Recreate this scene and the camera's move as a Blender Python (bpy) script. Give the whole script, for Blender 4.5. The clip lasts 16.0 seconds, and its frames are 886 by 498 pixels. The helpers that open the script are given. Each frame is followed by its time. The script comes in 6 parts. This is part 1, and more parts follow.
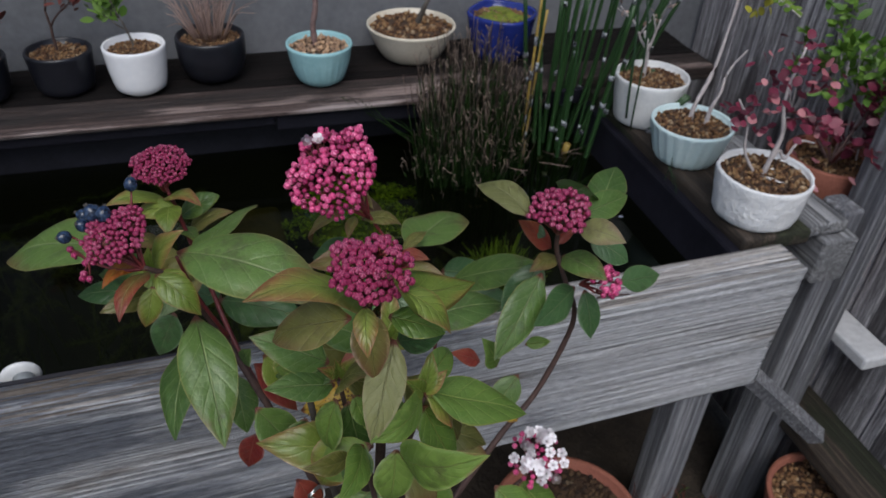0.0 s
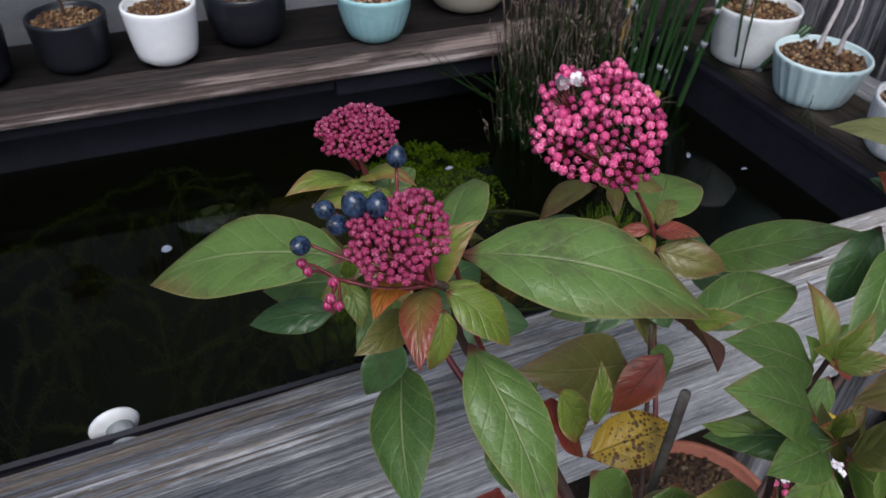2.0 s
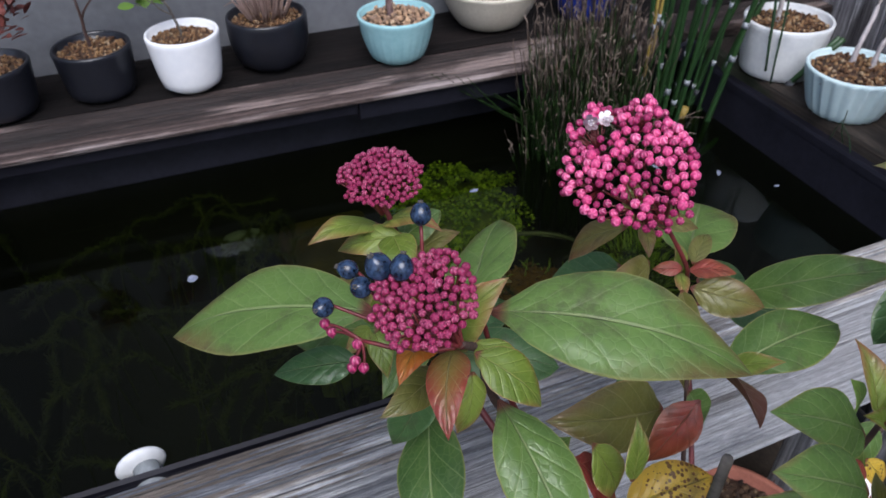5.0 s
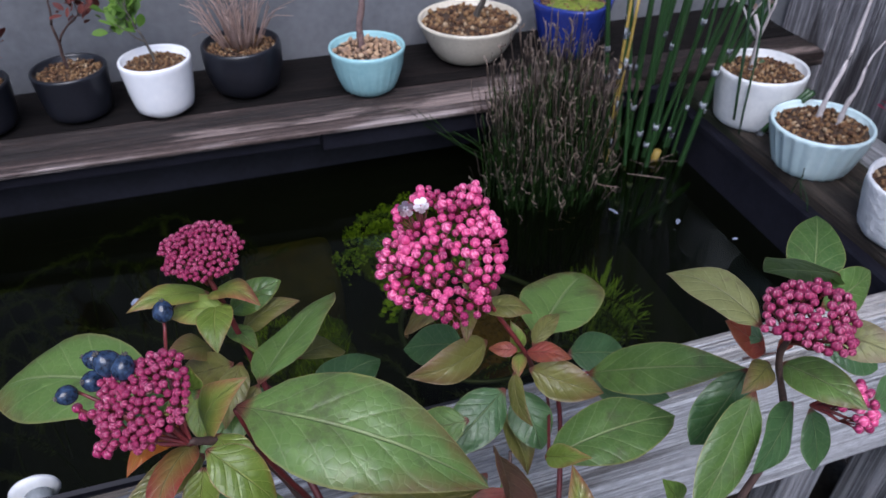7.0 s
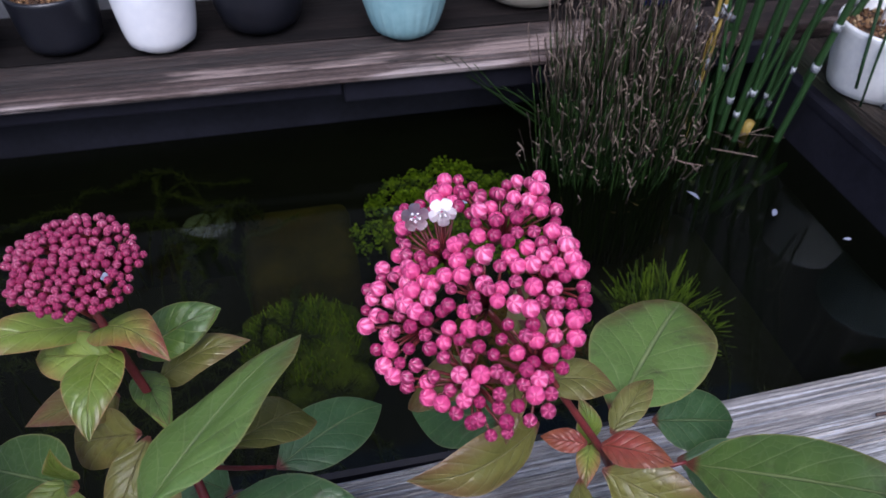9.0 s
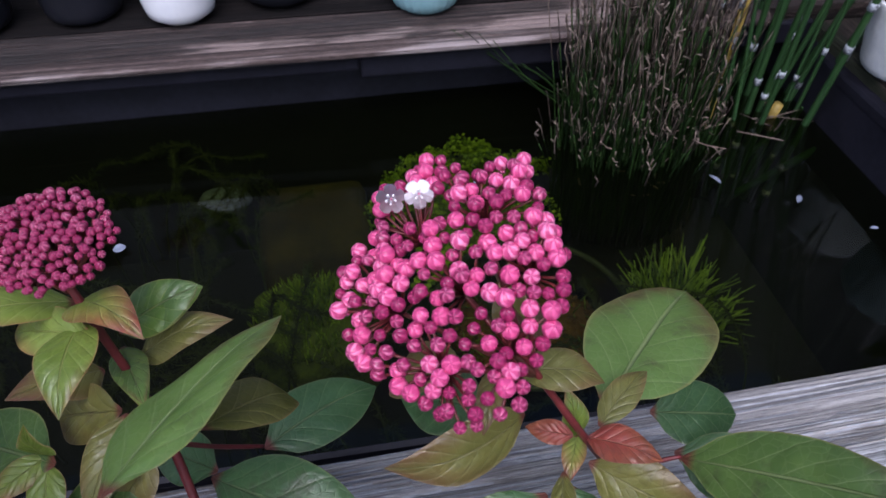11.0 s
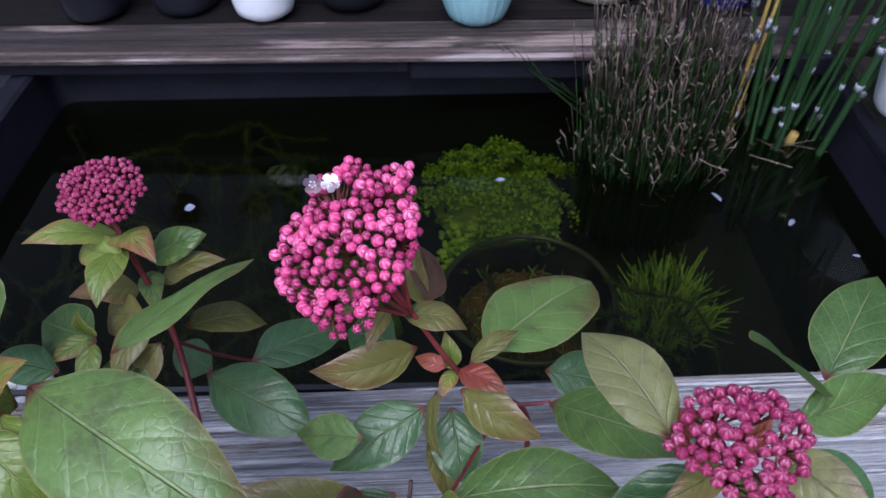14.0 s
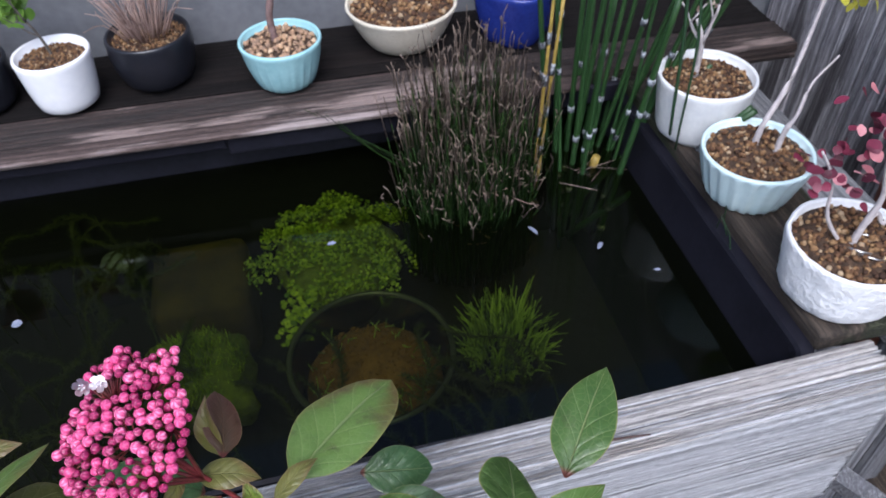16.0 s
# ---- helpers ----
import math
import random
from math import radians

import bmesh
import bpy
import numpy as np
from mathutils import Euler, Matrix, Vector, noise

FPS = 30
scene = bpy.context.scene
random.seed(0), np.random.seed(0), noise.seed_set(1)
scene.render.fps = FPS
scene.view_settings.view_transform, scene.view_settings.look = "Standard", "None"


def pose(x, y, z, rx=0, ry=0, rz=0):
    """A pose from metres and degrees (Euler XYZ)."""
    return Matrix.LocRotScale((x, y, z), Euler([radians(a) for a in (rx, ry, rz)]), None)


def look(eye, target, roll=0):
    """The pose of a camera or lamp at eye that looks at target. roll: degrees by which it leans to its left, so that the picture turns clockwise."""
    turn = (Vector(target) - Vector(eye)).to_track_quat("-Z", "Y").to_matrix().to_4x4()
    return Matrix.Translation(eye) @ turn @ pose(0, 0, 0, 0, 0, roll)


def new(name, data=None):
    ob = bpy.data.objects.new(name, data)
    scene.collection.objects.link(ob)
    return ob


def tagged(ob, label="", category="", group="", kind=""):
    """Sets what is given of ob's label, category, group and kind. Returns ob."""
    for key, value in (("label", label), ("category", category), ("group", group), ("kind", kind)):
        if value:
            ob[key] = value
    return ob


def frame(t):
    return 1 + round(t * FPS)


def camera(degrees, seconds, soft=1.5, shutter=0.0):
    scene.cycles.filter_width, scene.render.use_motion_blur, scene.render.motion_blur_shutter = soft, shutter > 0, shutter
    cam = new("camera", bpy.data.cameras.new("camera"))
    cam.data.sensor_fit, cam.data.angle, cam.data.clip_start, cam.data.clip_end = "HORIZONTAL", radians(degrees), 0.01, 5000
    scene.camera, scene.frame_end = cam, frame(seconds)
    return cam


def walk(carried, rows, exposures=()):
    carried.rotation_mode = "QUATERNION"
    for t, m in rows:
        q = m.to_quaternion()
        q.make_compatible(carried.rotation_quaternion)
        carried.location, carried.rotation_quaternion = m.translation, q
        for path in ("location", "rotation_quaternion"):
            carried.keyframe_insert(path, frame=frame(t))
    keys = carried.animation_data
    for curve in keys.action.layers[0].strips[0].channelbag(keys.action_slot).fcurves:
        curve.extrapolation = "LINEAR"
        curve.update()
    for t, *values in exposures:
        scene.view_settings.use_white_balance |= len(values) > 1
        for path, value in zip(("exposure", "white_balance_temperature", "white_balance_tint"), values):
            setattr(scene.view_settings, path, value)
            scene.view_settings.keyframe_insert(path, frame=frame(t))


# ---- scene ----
cam = camera(61.6, 16.0, soft=1.5, shutter=0.0)
cam.data.dof.use_dof = True
cam.data.dof.focus_distance = 0.26
cam.data.dof.aperture_fstop = cam.data.lens / 0.9
PATH = [
    (0.0, -0.0491, -0.4782, 1.0464, 52.97, -2.38, -16.74),
    (0.5, -0.0887, -0.4327, 1.0269, 52.36, -2.31, -19.1),
    (1.0, -0.1252, -0.3986, 1.0075, 51.64, -2.03, -20.93),
    (1.5, -0.1513, -0.3595, 0.9862, 51.09, -1.66, -21.78),
    (2.0, -0.1693, -0.3257, 0.9702, 50.89, -1.2, -22.41),
    (2.5, -0.1799, -0.2986, 0.9606, 51.02, -0.83, -22.91),
    (3.0, -0.1761, -0.2828, 0.9523, 51.06, -0.24, -22.71),
    (5.5, -0.1524, -0.335, 0.9928, 51.74, 0.82, -20.54),
    (6.0, -0.1221, -0.3592, 1.0095, 52.03, 1.07, -19.4),
    (6.5, -0.0848, -0.3604, 1.0183, 52.05, 1.06, -18.22),
    (7.0, -0.0616, -0.3267, 1.0066, 51.79, 0.45, -16.52),
    (7.5, -0.0573, -0.2871, 0.9856, 51.09, -0.11, -14.82),
    (8.0, -0.0443, -0.2534, 0.9648, 50.17, -0.44, -13.39),
    (8.5, -0.0363, -0.2313, 0.9505, 49.2, -0.49, -12.46),
    (9.0, -0.0273, -0.211, 0.9383, 48.38, -0.15, -12.1),
    (11.5, -0.0078, -0.207, 0.9345, 46.36, 0.51, -7.78),
    (12.0, 0.0008, -0.2113, 0.9373, 46.02, 0.81, -5.29),
    (12.5, 0.0068, -0.2169, 0.9374, 45.75, 0.86, -2.77),
    (13.0, 0.0195, -0.2261, 0.9421, 45.92, 0.8, -0.96),
    (13.5, 0.0344, -0.2473, 0.9542, 46.08, 0.75, -0.03),
    (14.0, 0.0432, -0.279, 0.9897, 46.08, 0.81, -0.61),
    (14.5, 0.0618, -0.3061, 1.0268, 46.17, 1.14, -3.39),
    (15.0, 0.0815, -0.311, 1.0577, 45.88, 1.34, -6.58),
    (15.5, 0.0979, -0.294, 1.0696, 45.74, 1.44, -10.09),
    (16.0, 0.0989, -0.262, 1.0552, 45.27, 1.34, -12.97),
]
walk(cam, [(t, pose(x, y, z, rx, ry, rz)) for t, x, y, z, rx, ry, rz in PATH],
     [(0.0, -0.24, 6400, 10), (1.5, -0.02, 6450, 11), (3.0, 0.34, 6200, 12), (5.5, 0.38, 6150, 14), (7.0, 0.36, 5900, 16), (9.0, 0.48, 5900, 20), (12.5, 0.40, 5900, 20), (14.5, 0.62, 5500, 20), (16.0, 0.76, 6000, 14)])

# ---- light: an overcast afternoon in a narrow yard ----
world = bpy.data.worlds.new("world")
scene.world = world
world.use_nodes = True
wn, wl = world.node_tree.nodes, world.node_tree.links
sky = wn.new("ShaderNodeTexSky")
sky.sky_type, sky.sun_disc = "NISHITA", False
sky.sun_elevation, sky.sun_rotation = radians(58), radians(195)
sky.air_density, sky.dust_density, sky.ozone_density = 1.0, 3.0, 1.0
wn["Background"].inputs["Strength"].default_value = 0.125
wl.new(sky.outputs["Color"], wn["Background"].inputs["Color"])
sun = new("sun", bpy.data.lights.new("sun", "SUN"))
sun.data.energy, sun.data.angle, sun.data.color = 2.3, radians(45), (0.96, 0.98, 1.0)
sun.matrix_world = look((-0.35, -1.45, 3.0), (0.05, 0.05, 0.6))

# ---- materials ----
def graph(name):
    m = bpy.data.materials.new(name)
    m.use_nodes = True
    return m, m.node_tree.nodes, m.node_tree.links, m.node_tree.nodes["Principled BSDF"]


def node(nodes, links, kind, plugs=None, **props):
    n = nodes.new("ShaderNode" + kind)
    for key, value in props.items():
        if key == "operation":
            n.operation = value
        elif key == "blend":
            n.data_type, n.blend_type = "RGBA", value
        elif key == "feature":
            n.feature = value
        elif key == "wave":
            n.wave_type, n.bands_direction = "BANDS", value
    for key, value in (plugs or {}).items():
        if isinstance(value, bpy.types.NodeSocket):
            links.new(value, n.inputs[key])
        else:
            n.inputs[key].default_value = value
    return n


def ramp(nodes, links, fac, stops):
    r = nodes.new("ShaderNodeValToRGB")
    while len(r.color_ramp.elements) < len(stops):
        r.color_ramp.elements.new(0.5)
    for e, (at, col) in zip(r.color_ramp.elements, stops):
        e.position, e.color = at, (*col, 1) if len(col) == 3 else col
    links.new(fac, r.inputs["Fac"])
    return r.outputs["Color"]


def grey(v):
    return (v, v, v)


def mixc(nodes, links, fac, a, b, blend="MIX"):
    n = node(nodes, links, "Mix", blend=blend)
    for key, value in ((0, fac), (6, a), (7, b)):
        if isinstance(value, bpy.types.NodeSocket):
            links.new(value, n.inputs[key])
        else:
            n.inputs[key].default_value = value if key == 0 else (*value, 1)
    return n.outputs[2]


def math_(nodes, links, op, a, b=0.0, c=0.0):
    return node(nodes, links, "Math", {0: a, 1: b, 2: c}, operation=op).outputs[0]


def bump(nodes, links, bsdf, height, strength, distance):
    b = node(nodes, links, "Bump", {"Height": height, "Strength": strength, "Distance": distance})
    links.new(b.outputs["Normal"], bsdf.inputs["Normal"])


def stretched(nodes, links, scale, source="Object"):
    tc = nodes.new("ShaderNodeTexCoord")
    return node(nodes, links, "Mapping", {"Vector": tc.outputs[source], "Scale": scale}).outputs["Vector"]


def mottled(name, dark, light, scale=30.0, rough=0.6, relief=0.3, fine=300.0, depth=0.002, metal=0.0, spread=(0.3, 0.7), sheen=0.5):
    """A surface mottled at two scales, with a fine grain in relief."""
    m, n, l, b = graph(name)
    v = stretched(n, l, (1, 1, 1))
    big = node(n, l, "TexNoise", {"Vector": v, "Scale": scale, "Detail": 5.0, "Roughness": 0.6}).outputs["Fac"]
    small = node(n, l, "TexNoise", {"Vector": v, "Scale": fine, "Detail": 3.0}).outputs["Fac"]
    both = math_(n, l, "MULTIPLY_ADD", small, 0.35, math_(n, l, "MULTIPLY", big, 0.65))
    l.new(ramp(n, l, both, [(spread[0], dark), (spread[1], light)]), b.inputs["Base Color"])
    b.inputs["Roughness"].default_value, b.inputs["Metallic"].default_value = rough, metal
    b.inputs["Specular IOR Level"].default_value = sheen
    bump(n, l, b, both, relief, depth)
    return m


def wood(name, stops, along="X", rough=0.75, relief=0.8, stain=None, fine=0.42, low_x_tone=None, lined=0.65, cracked=0.9):
    """Weathered timber: long raised grain lines, pits between them, silvery wear and stains."""
    m, n, l, b = graph(name)
    long_, wide_, pit_ = {"X": ((1.1, 125, 125), (1.8, 10, 10), (42, 230, 230)), "Y": ((62, 0.4, 62), (9, 1.2, 9), (150, 16, 150)),
                          "Z": ((62, 62, 0.4), (9, 9, 1.2), (150, 150, 16))}[along]
    grain = node(n, l, "TexNoise", {"Vector": stretched(n, l, long_), "Scale": 2.6, "Detail": 8.0, "Roughness": 0.70, "Distortion": 0.12}).outputs["Fac"]
    wide = node(n, l, "TexNoise", {"Vector": stretched(n, l, wide_), "Scale": 2.2, "Detail": 6.0, "Roughness": 0.6}).outputs["Fac"]
    pits = node(n, l, "TexNoise", {"Vector": stretched(n, l, pit_), "Scale": 2.2, "Detail": 6.0, "Roughness": 0.75}).outputs["Fac"]
    lines = math_(n, l, "MULTIPLY_ADD", pits, fine, math_(n, l, "MULTIPLY", grain, 1 - fine))
    mix = math_(n, l, "MULTIPLY_ADD", wide, 1 - lined, math_(n, l, "MULTIPLY", lines, lined))
    col = ramp(n, l, mix, stops)
    if stain:
        col = mixc(n, l, ramp(n, l, wide, [(stain[0], grey(0)), (stain[1], grey(0.85))]), col, stain[2])
        col = mixc(n, l, 0.85 * lined, col, ramp(n, l, lines, [(0.38, grey(0.35)), (0.56, grey(1.0))]), "MULTIPLY")
    # Multiplies the colour by a tint towards low x, broken up by the wide noise.
    if low_x_tone:
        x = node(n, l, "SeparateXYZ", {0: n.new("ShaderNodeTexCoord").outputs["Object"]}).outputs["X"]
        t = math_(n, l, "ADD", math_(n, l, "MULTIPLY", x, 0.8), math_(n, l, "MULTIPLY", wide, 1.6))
        col = mixc(n, l, ramp(n, l, t, [(low_x_tone[0], grey(1)), (low_x_tone[1], grey(0))]), col, mixc(n, l, 1.0, col, low_x_tone[2], "MULTIPLY"))
    # Cracks along the grain; the shade inside them is darkened into the colour.
    crack_ = {"X": (1.1, 330, 330), "Y": (330, 1.1, 330), "Z": (330, 330, 1.1)}[along]
    split = node(n, l, "TexNoise", {"Vector": stretched(n, l, crack_), "Scale": 1.0, "Detail": 3.0, "Roughness": 0.55, "Distortion": 0.08}).outputs["Fac"]
    split = math_(n, l, "ABSOLUTE", math_(n, l, "SUBTRACT", split, 0.47))
    groove = math_(n, l, "MULTIPLY", ramp(n, l, split, [(0.0, grey(1)), (0.030, grey(0.6)), (0.075, grey(0))]), ramp(n, l, wide, [(0.38, grey(0.35)), (0.56, grey(1))]))
    col = mixc(n, l, math_(n, l, "MULTIPLY", groove, cracked), col, mixc(n, l, 1.0, col, grey(0.28), "MULTIPLY"))
    l.new(col, b.inputs["Base Color"])
    b.inputs["Roughness"].default_value = rough
    bump(n, l, b, math_(n, l, "SUBTRACT", lines, math_(n, l, "MULTIPLY", groove, 0.6 * cracked)), relief, 0.004)
    return m


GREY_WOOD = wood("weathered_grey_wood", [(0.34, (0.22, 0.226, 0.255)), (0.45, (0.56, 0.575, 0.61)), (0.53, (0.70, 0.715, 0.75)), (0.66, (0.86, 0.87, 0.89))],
                 stain=(0.58, 0.66, (0.26, 0.235, 0.22)), relief=1.0, fine=0.55, lined=0.56, low_x_tone=(0.74, 1.22, (0.25, 0.265, 0.30)))
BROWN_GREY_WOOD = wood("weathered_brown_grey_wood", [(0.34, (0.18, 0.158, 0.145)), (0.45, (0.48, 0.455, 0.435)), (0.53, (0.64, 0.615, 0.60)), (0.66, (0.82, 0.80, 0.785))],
                       stain=(0.56, 0.66, (0.33, 0.27, 0.21)), relief=1.1, fine=0.50, lined=0.44, cracked=0.8, low_x_tone=(0.80, 1.22, (0.33, 0.295, 0.265)))
GREY_WOOD_Y = wood("weathered_grey_wood_lengthwise", [(0.36, (0.07, 0.072, 0.08)), (0.5, (0.23, 0.235, 0.25)), (0.64, (0.46, 0.465, 0.48))], along="Y")
GREY_WOOD_Z = wood("weathered_grey_wood_upright", [(0.36, (0.065, 0.068, 0.08)), (0.5, (0.21, 0.215, 0.24)), (0.64, (0.44, 0.45, 0.47))], along="Z")
FENCE_WOOD = wood("fence_wood", [(0.40, (0.12, 0.115, 0.13)), (0.5, (0.42, 0.41, 0.44)), (0.60, (0.78, 0.77, 0.80))], along="Z", stain=(0.53, 0.58, (0.055, 0.047, 0.054)))
SHELF_WOOD = wood("stained_dark_wood", [(0.40, (0.004, 0.0025, 0.002)), (0.5, (0.034, 0.021, 0.018)), (0.58, (0.082, 0.055, 0.048)), (0.68, (0.17, 0.128, 0.115))], rough=0.6,
                  stain=(0.57, 0.63, (0.36, 0.275, 0.25)))
# Near-black wood with little gloss for the rear half of the shelf.
DARK_WOOD = wood("near_black_wood", [(0.40, (0.002, 0.0015, 0.0015)), (0.52, (0.007, 0.005, 0.005)), (0.68, (0.022, 0.015, 0.013))], rough=0.85)
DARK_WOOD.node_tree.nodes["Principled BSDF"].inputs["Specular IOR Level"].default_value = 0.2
SHELF_EDGE = wood("worn_wood_edge", [(0.40, (0.024, 0.014, 0.012)), (0.5, (0.082, 0.053, 0.047)), (0.62, (0.22, 0.165, 0.15))], stain=(0.56, 0.65, (0.42, 0.35, 0.335)))
WHITE_RAIL = mottled("worn_white_paint", (0.36, 0.37, 0.39), (0.66, 0.67, 0.69), scale=12, rough=0.7, relief=0.3, fine=120)
BROWN_WOOD = wood("brown_wood", [(0.38, (0.012, 0.009, 0.006)), (0.5, (0.055, 0.040, 0.029)), (0.64, (0.17, 0.13, 0.10))], along="Y", stain=(0.52, 0.58, (0.022, 0.032, 0.012)))
CONCRETE = mottled("concrete_wall", (0.095, 0.100, 0.111), (0.180, 0.187, 0.203), scale=6, rough=0.9, relief=0.3, fine=90)
PLASTIC = mottled("black_plastic", (0.004, 0.004, 0.007), (0.013, 0.013, 0.021), scale=18, rough=0.55, relief=0.1, fine=160, sheen=0.22)
GRIT_BED = mottled("damp_grit_bed", (0.02, 0.012, 0.007), (0.09, 0.05, 0.028), scale=120, rough=0.95, relief=1.0, fine=400, depth=0.004)
SOIL = mottled("dark_soil", (0.012, 0.010, 0.008), (0.06, 0.045, 0.032), scale=22, rough=0.95, relief=1.0, fine=160, depth=0.01)
# The darkness of deep water is put into the mud's own colour.
DEPTH_MUD = mottled("depth_dark_mud", (0.0010, 0.0011, 0.0012), (0.003, 0.003, 0.0034), scale=12, rough=0.9, relief=0.6, fine=80, depth=0.006)
WHITE_GLAZE = mottled("white_glaze", (0.74, 0.76, 0.80), (0.86, 0.87, 0.89), scale=14, rough=0.22, relief=0.08, fine=120)
STONE_GLAZE = mottled("speckled_white_stoneware", (0.56, 0.58, 0.60), (0.76, 0.77, 0.77), scale=40, rough=0.5, relief=0.5, fine=200, depth=0.001)
ROUGH_GLAZE = mottled("hammered_white_stoneware", (0.62, 0.64, 0.67), (0.84, 0.85, 0.86), scale=75, rough=0.55, relief=1.0, fine=260, depth=0.003)
AQUA_GLAZE = mottled("aqua_glaze", (0.24, 0.46, 0.50), (0.36, 0.60, 0.63), scale=25, rough=0.25, relief=0.1, fine=160)
PALE_AQUA = mottled("pale_aqua_glaze", (0.48, 0.64, 0.67), (0.64, 0.77, 0.79), scale=25, rough=0.3, relief=0.15, fine=160)
BLACK_GLAZE = mottled("black_glaze", (0.007, 0.008, 0.011), (0.018, 0.019, 0.026), scale=20, rough=0.28, relief=0.1)
BEIGE_GLAZE = mottled("beige_glaze", (0.50, 0.46, 0.37), (0.68, 0.63, 0.53), scale=25, rough=0.35, relief=0.2)
BLUE_GLAZE = mottled("cobalt_glaze", (0.010, 0.018, 0.13), (0.025, 0.045, 0.26), scale=25, rough=0.2, relief=0.1)
TERRACOTTA = mottled("terracotta", (0.17, 0.055, 0.035), (0.33, 0.12, 0.08), scale=20, rough=0.85, relief=0.3)
MOSS = mottled("moss", (0.035, 0.058, 0.006), (0.23, 0.28, 0.03), scale=90, rough=0.95, relief=1.0, fine=500, depth=0.003)
PALE_LILAC = mottled("pale_lilac", (0.10, 0.12, 0.17), (0.22, 0.24, 0.31), scale=200, rough=0.6, relief=0.1)
STONE = mottled("pale_stone", (0.09, 0.11, 0.14), (0.24, 0.28, 0.34), scale=20, rough=0.8, relief=0.4)
WIRE = mottled("aluminium_wire", (0.55, 0.55, 0.56), (0.75, 0.75, 0.76), scale=60, rough=0.35, relief=0.05, metal=1.0)


def pebble_material(name, lift):
    m, n, l, b = graph(name)
    geo = n.new("ShaderNodeNewGeometry")
    stops = [(0.0, (0.035, 0.015, 0.008)), (0.3, (0.10, 0.046, 0.020)), (0.6, (0.185, 0.095, 0.040)), (0.88, (0.28, 0.165, 0.075)), (1.0, (0.40, 0.30, 0.19))]
    col = ramp(n, l, geo.outputs["Random Per Island"], [(at, tuple(max(0.004, c * (1 + min(0.0, lift) * 22) + max(0.0, lift) * k) for c, k in zip(rgb, (1, 0.72, 0.52)))) for at, rgb in stops])
    fine = node(n, l, "TexNoise", {"Vector": stretched(n, l, (1, 1, 1)), "Scale": 500.0, "Detail": 3.0}).outputs["Fac"]
    l.new(mixc(n, l, 0.5, col, ramp(n, l, fine, [(0.3, grey(0.45)), (0.7, grey(1.0))]), "MULTIPLY"), b.inputs["Base Color"])
    b.inputs["Roughness"].default_value = 0.9
    bump(n, l, b, fine, 0.4, 0.001)
    return m


GRIT = pebble_material("fired_clay_grit", 0.0)
DARK_GRIT = pebble_material("dark_soil_crumbs", -0.03)
PALE_GRIT = pebble_material("pale_fired_clay_grit", 0.22)
PINK_BARK = mottled("pinkish_bark", (0.10, 0.06, 0.055), (0.26, 0.17, 0.16), scale=120, rough=0.8, relief=0.6, fine=500)


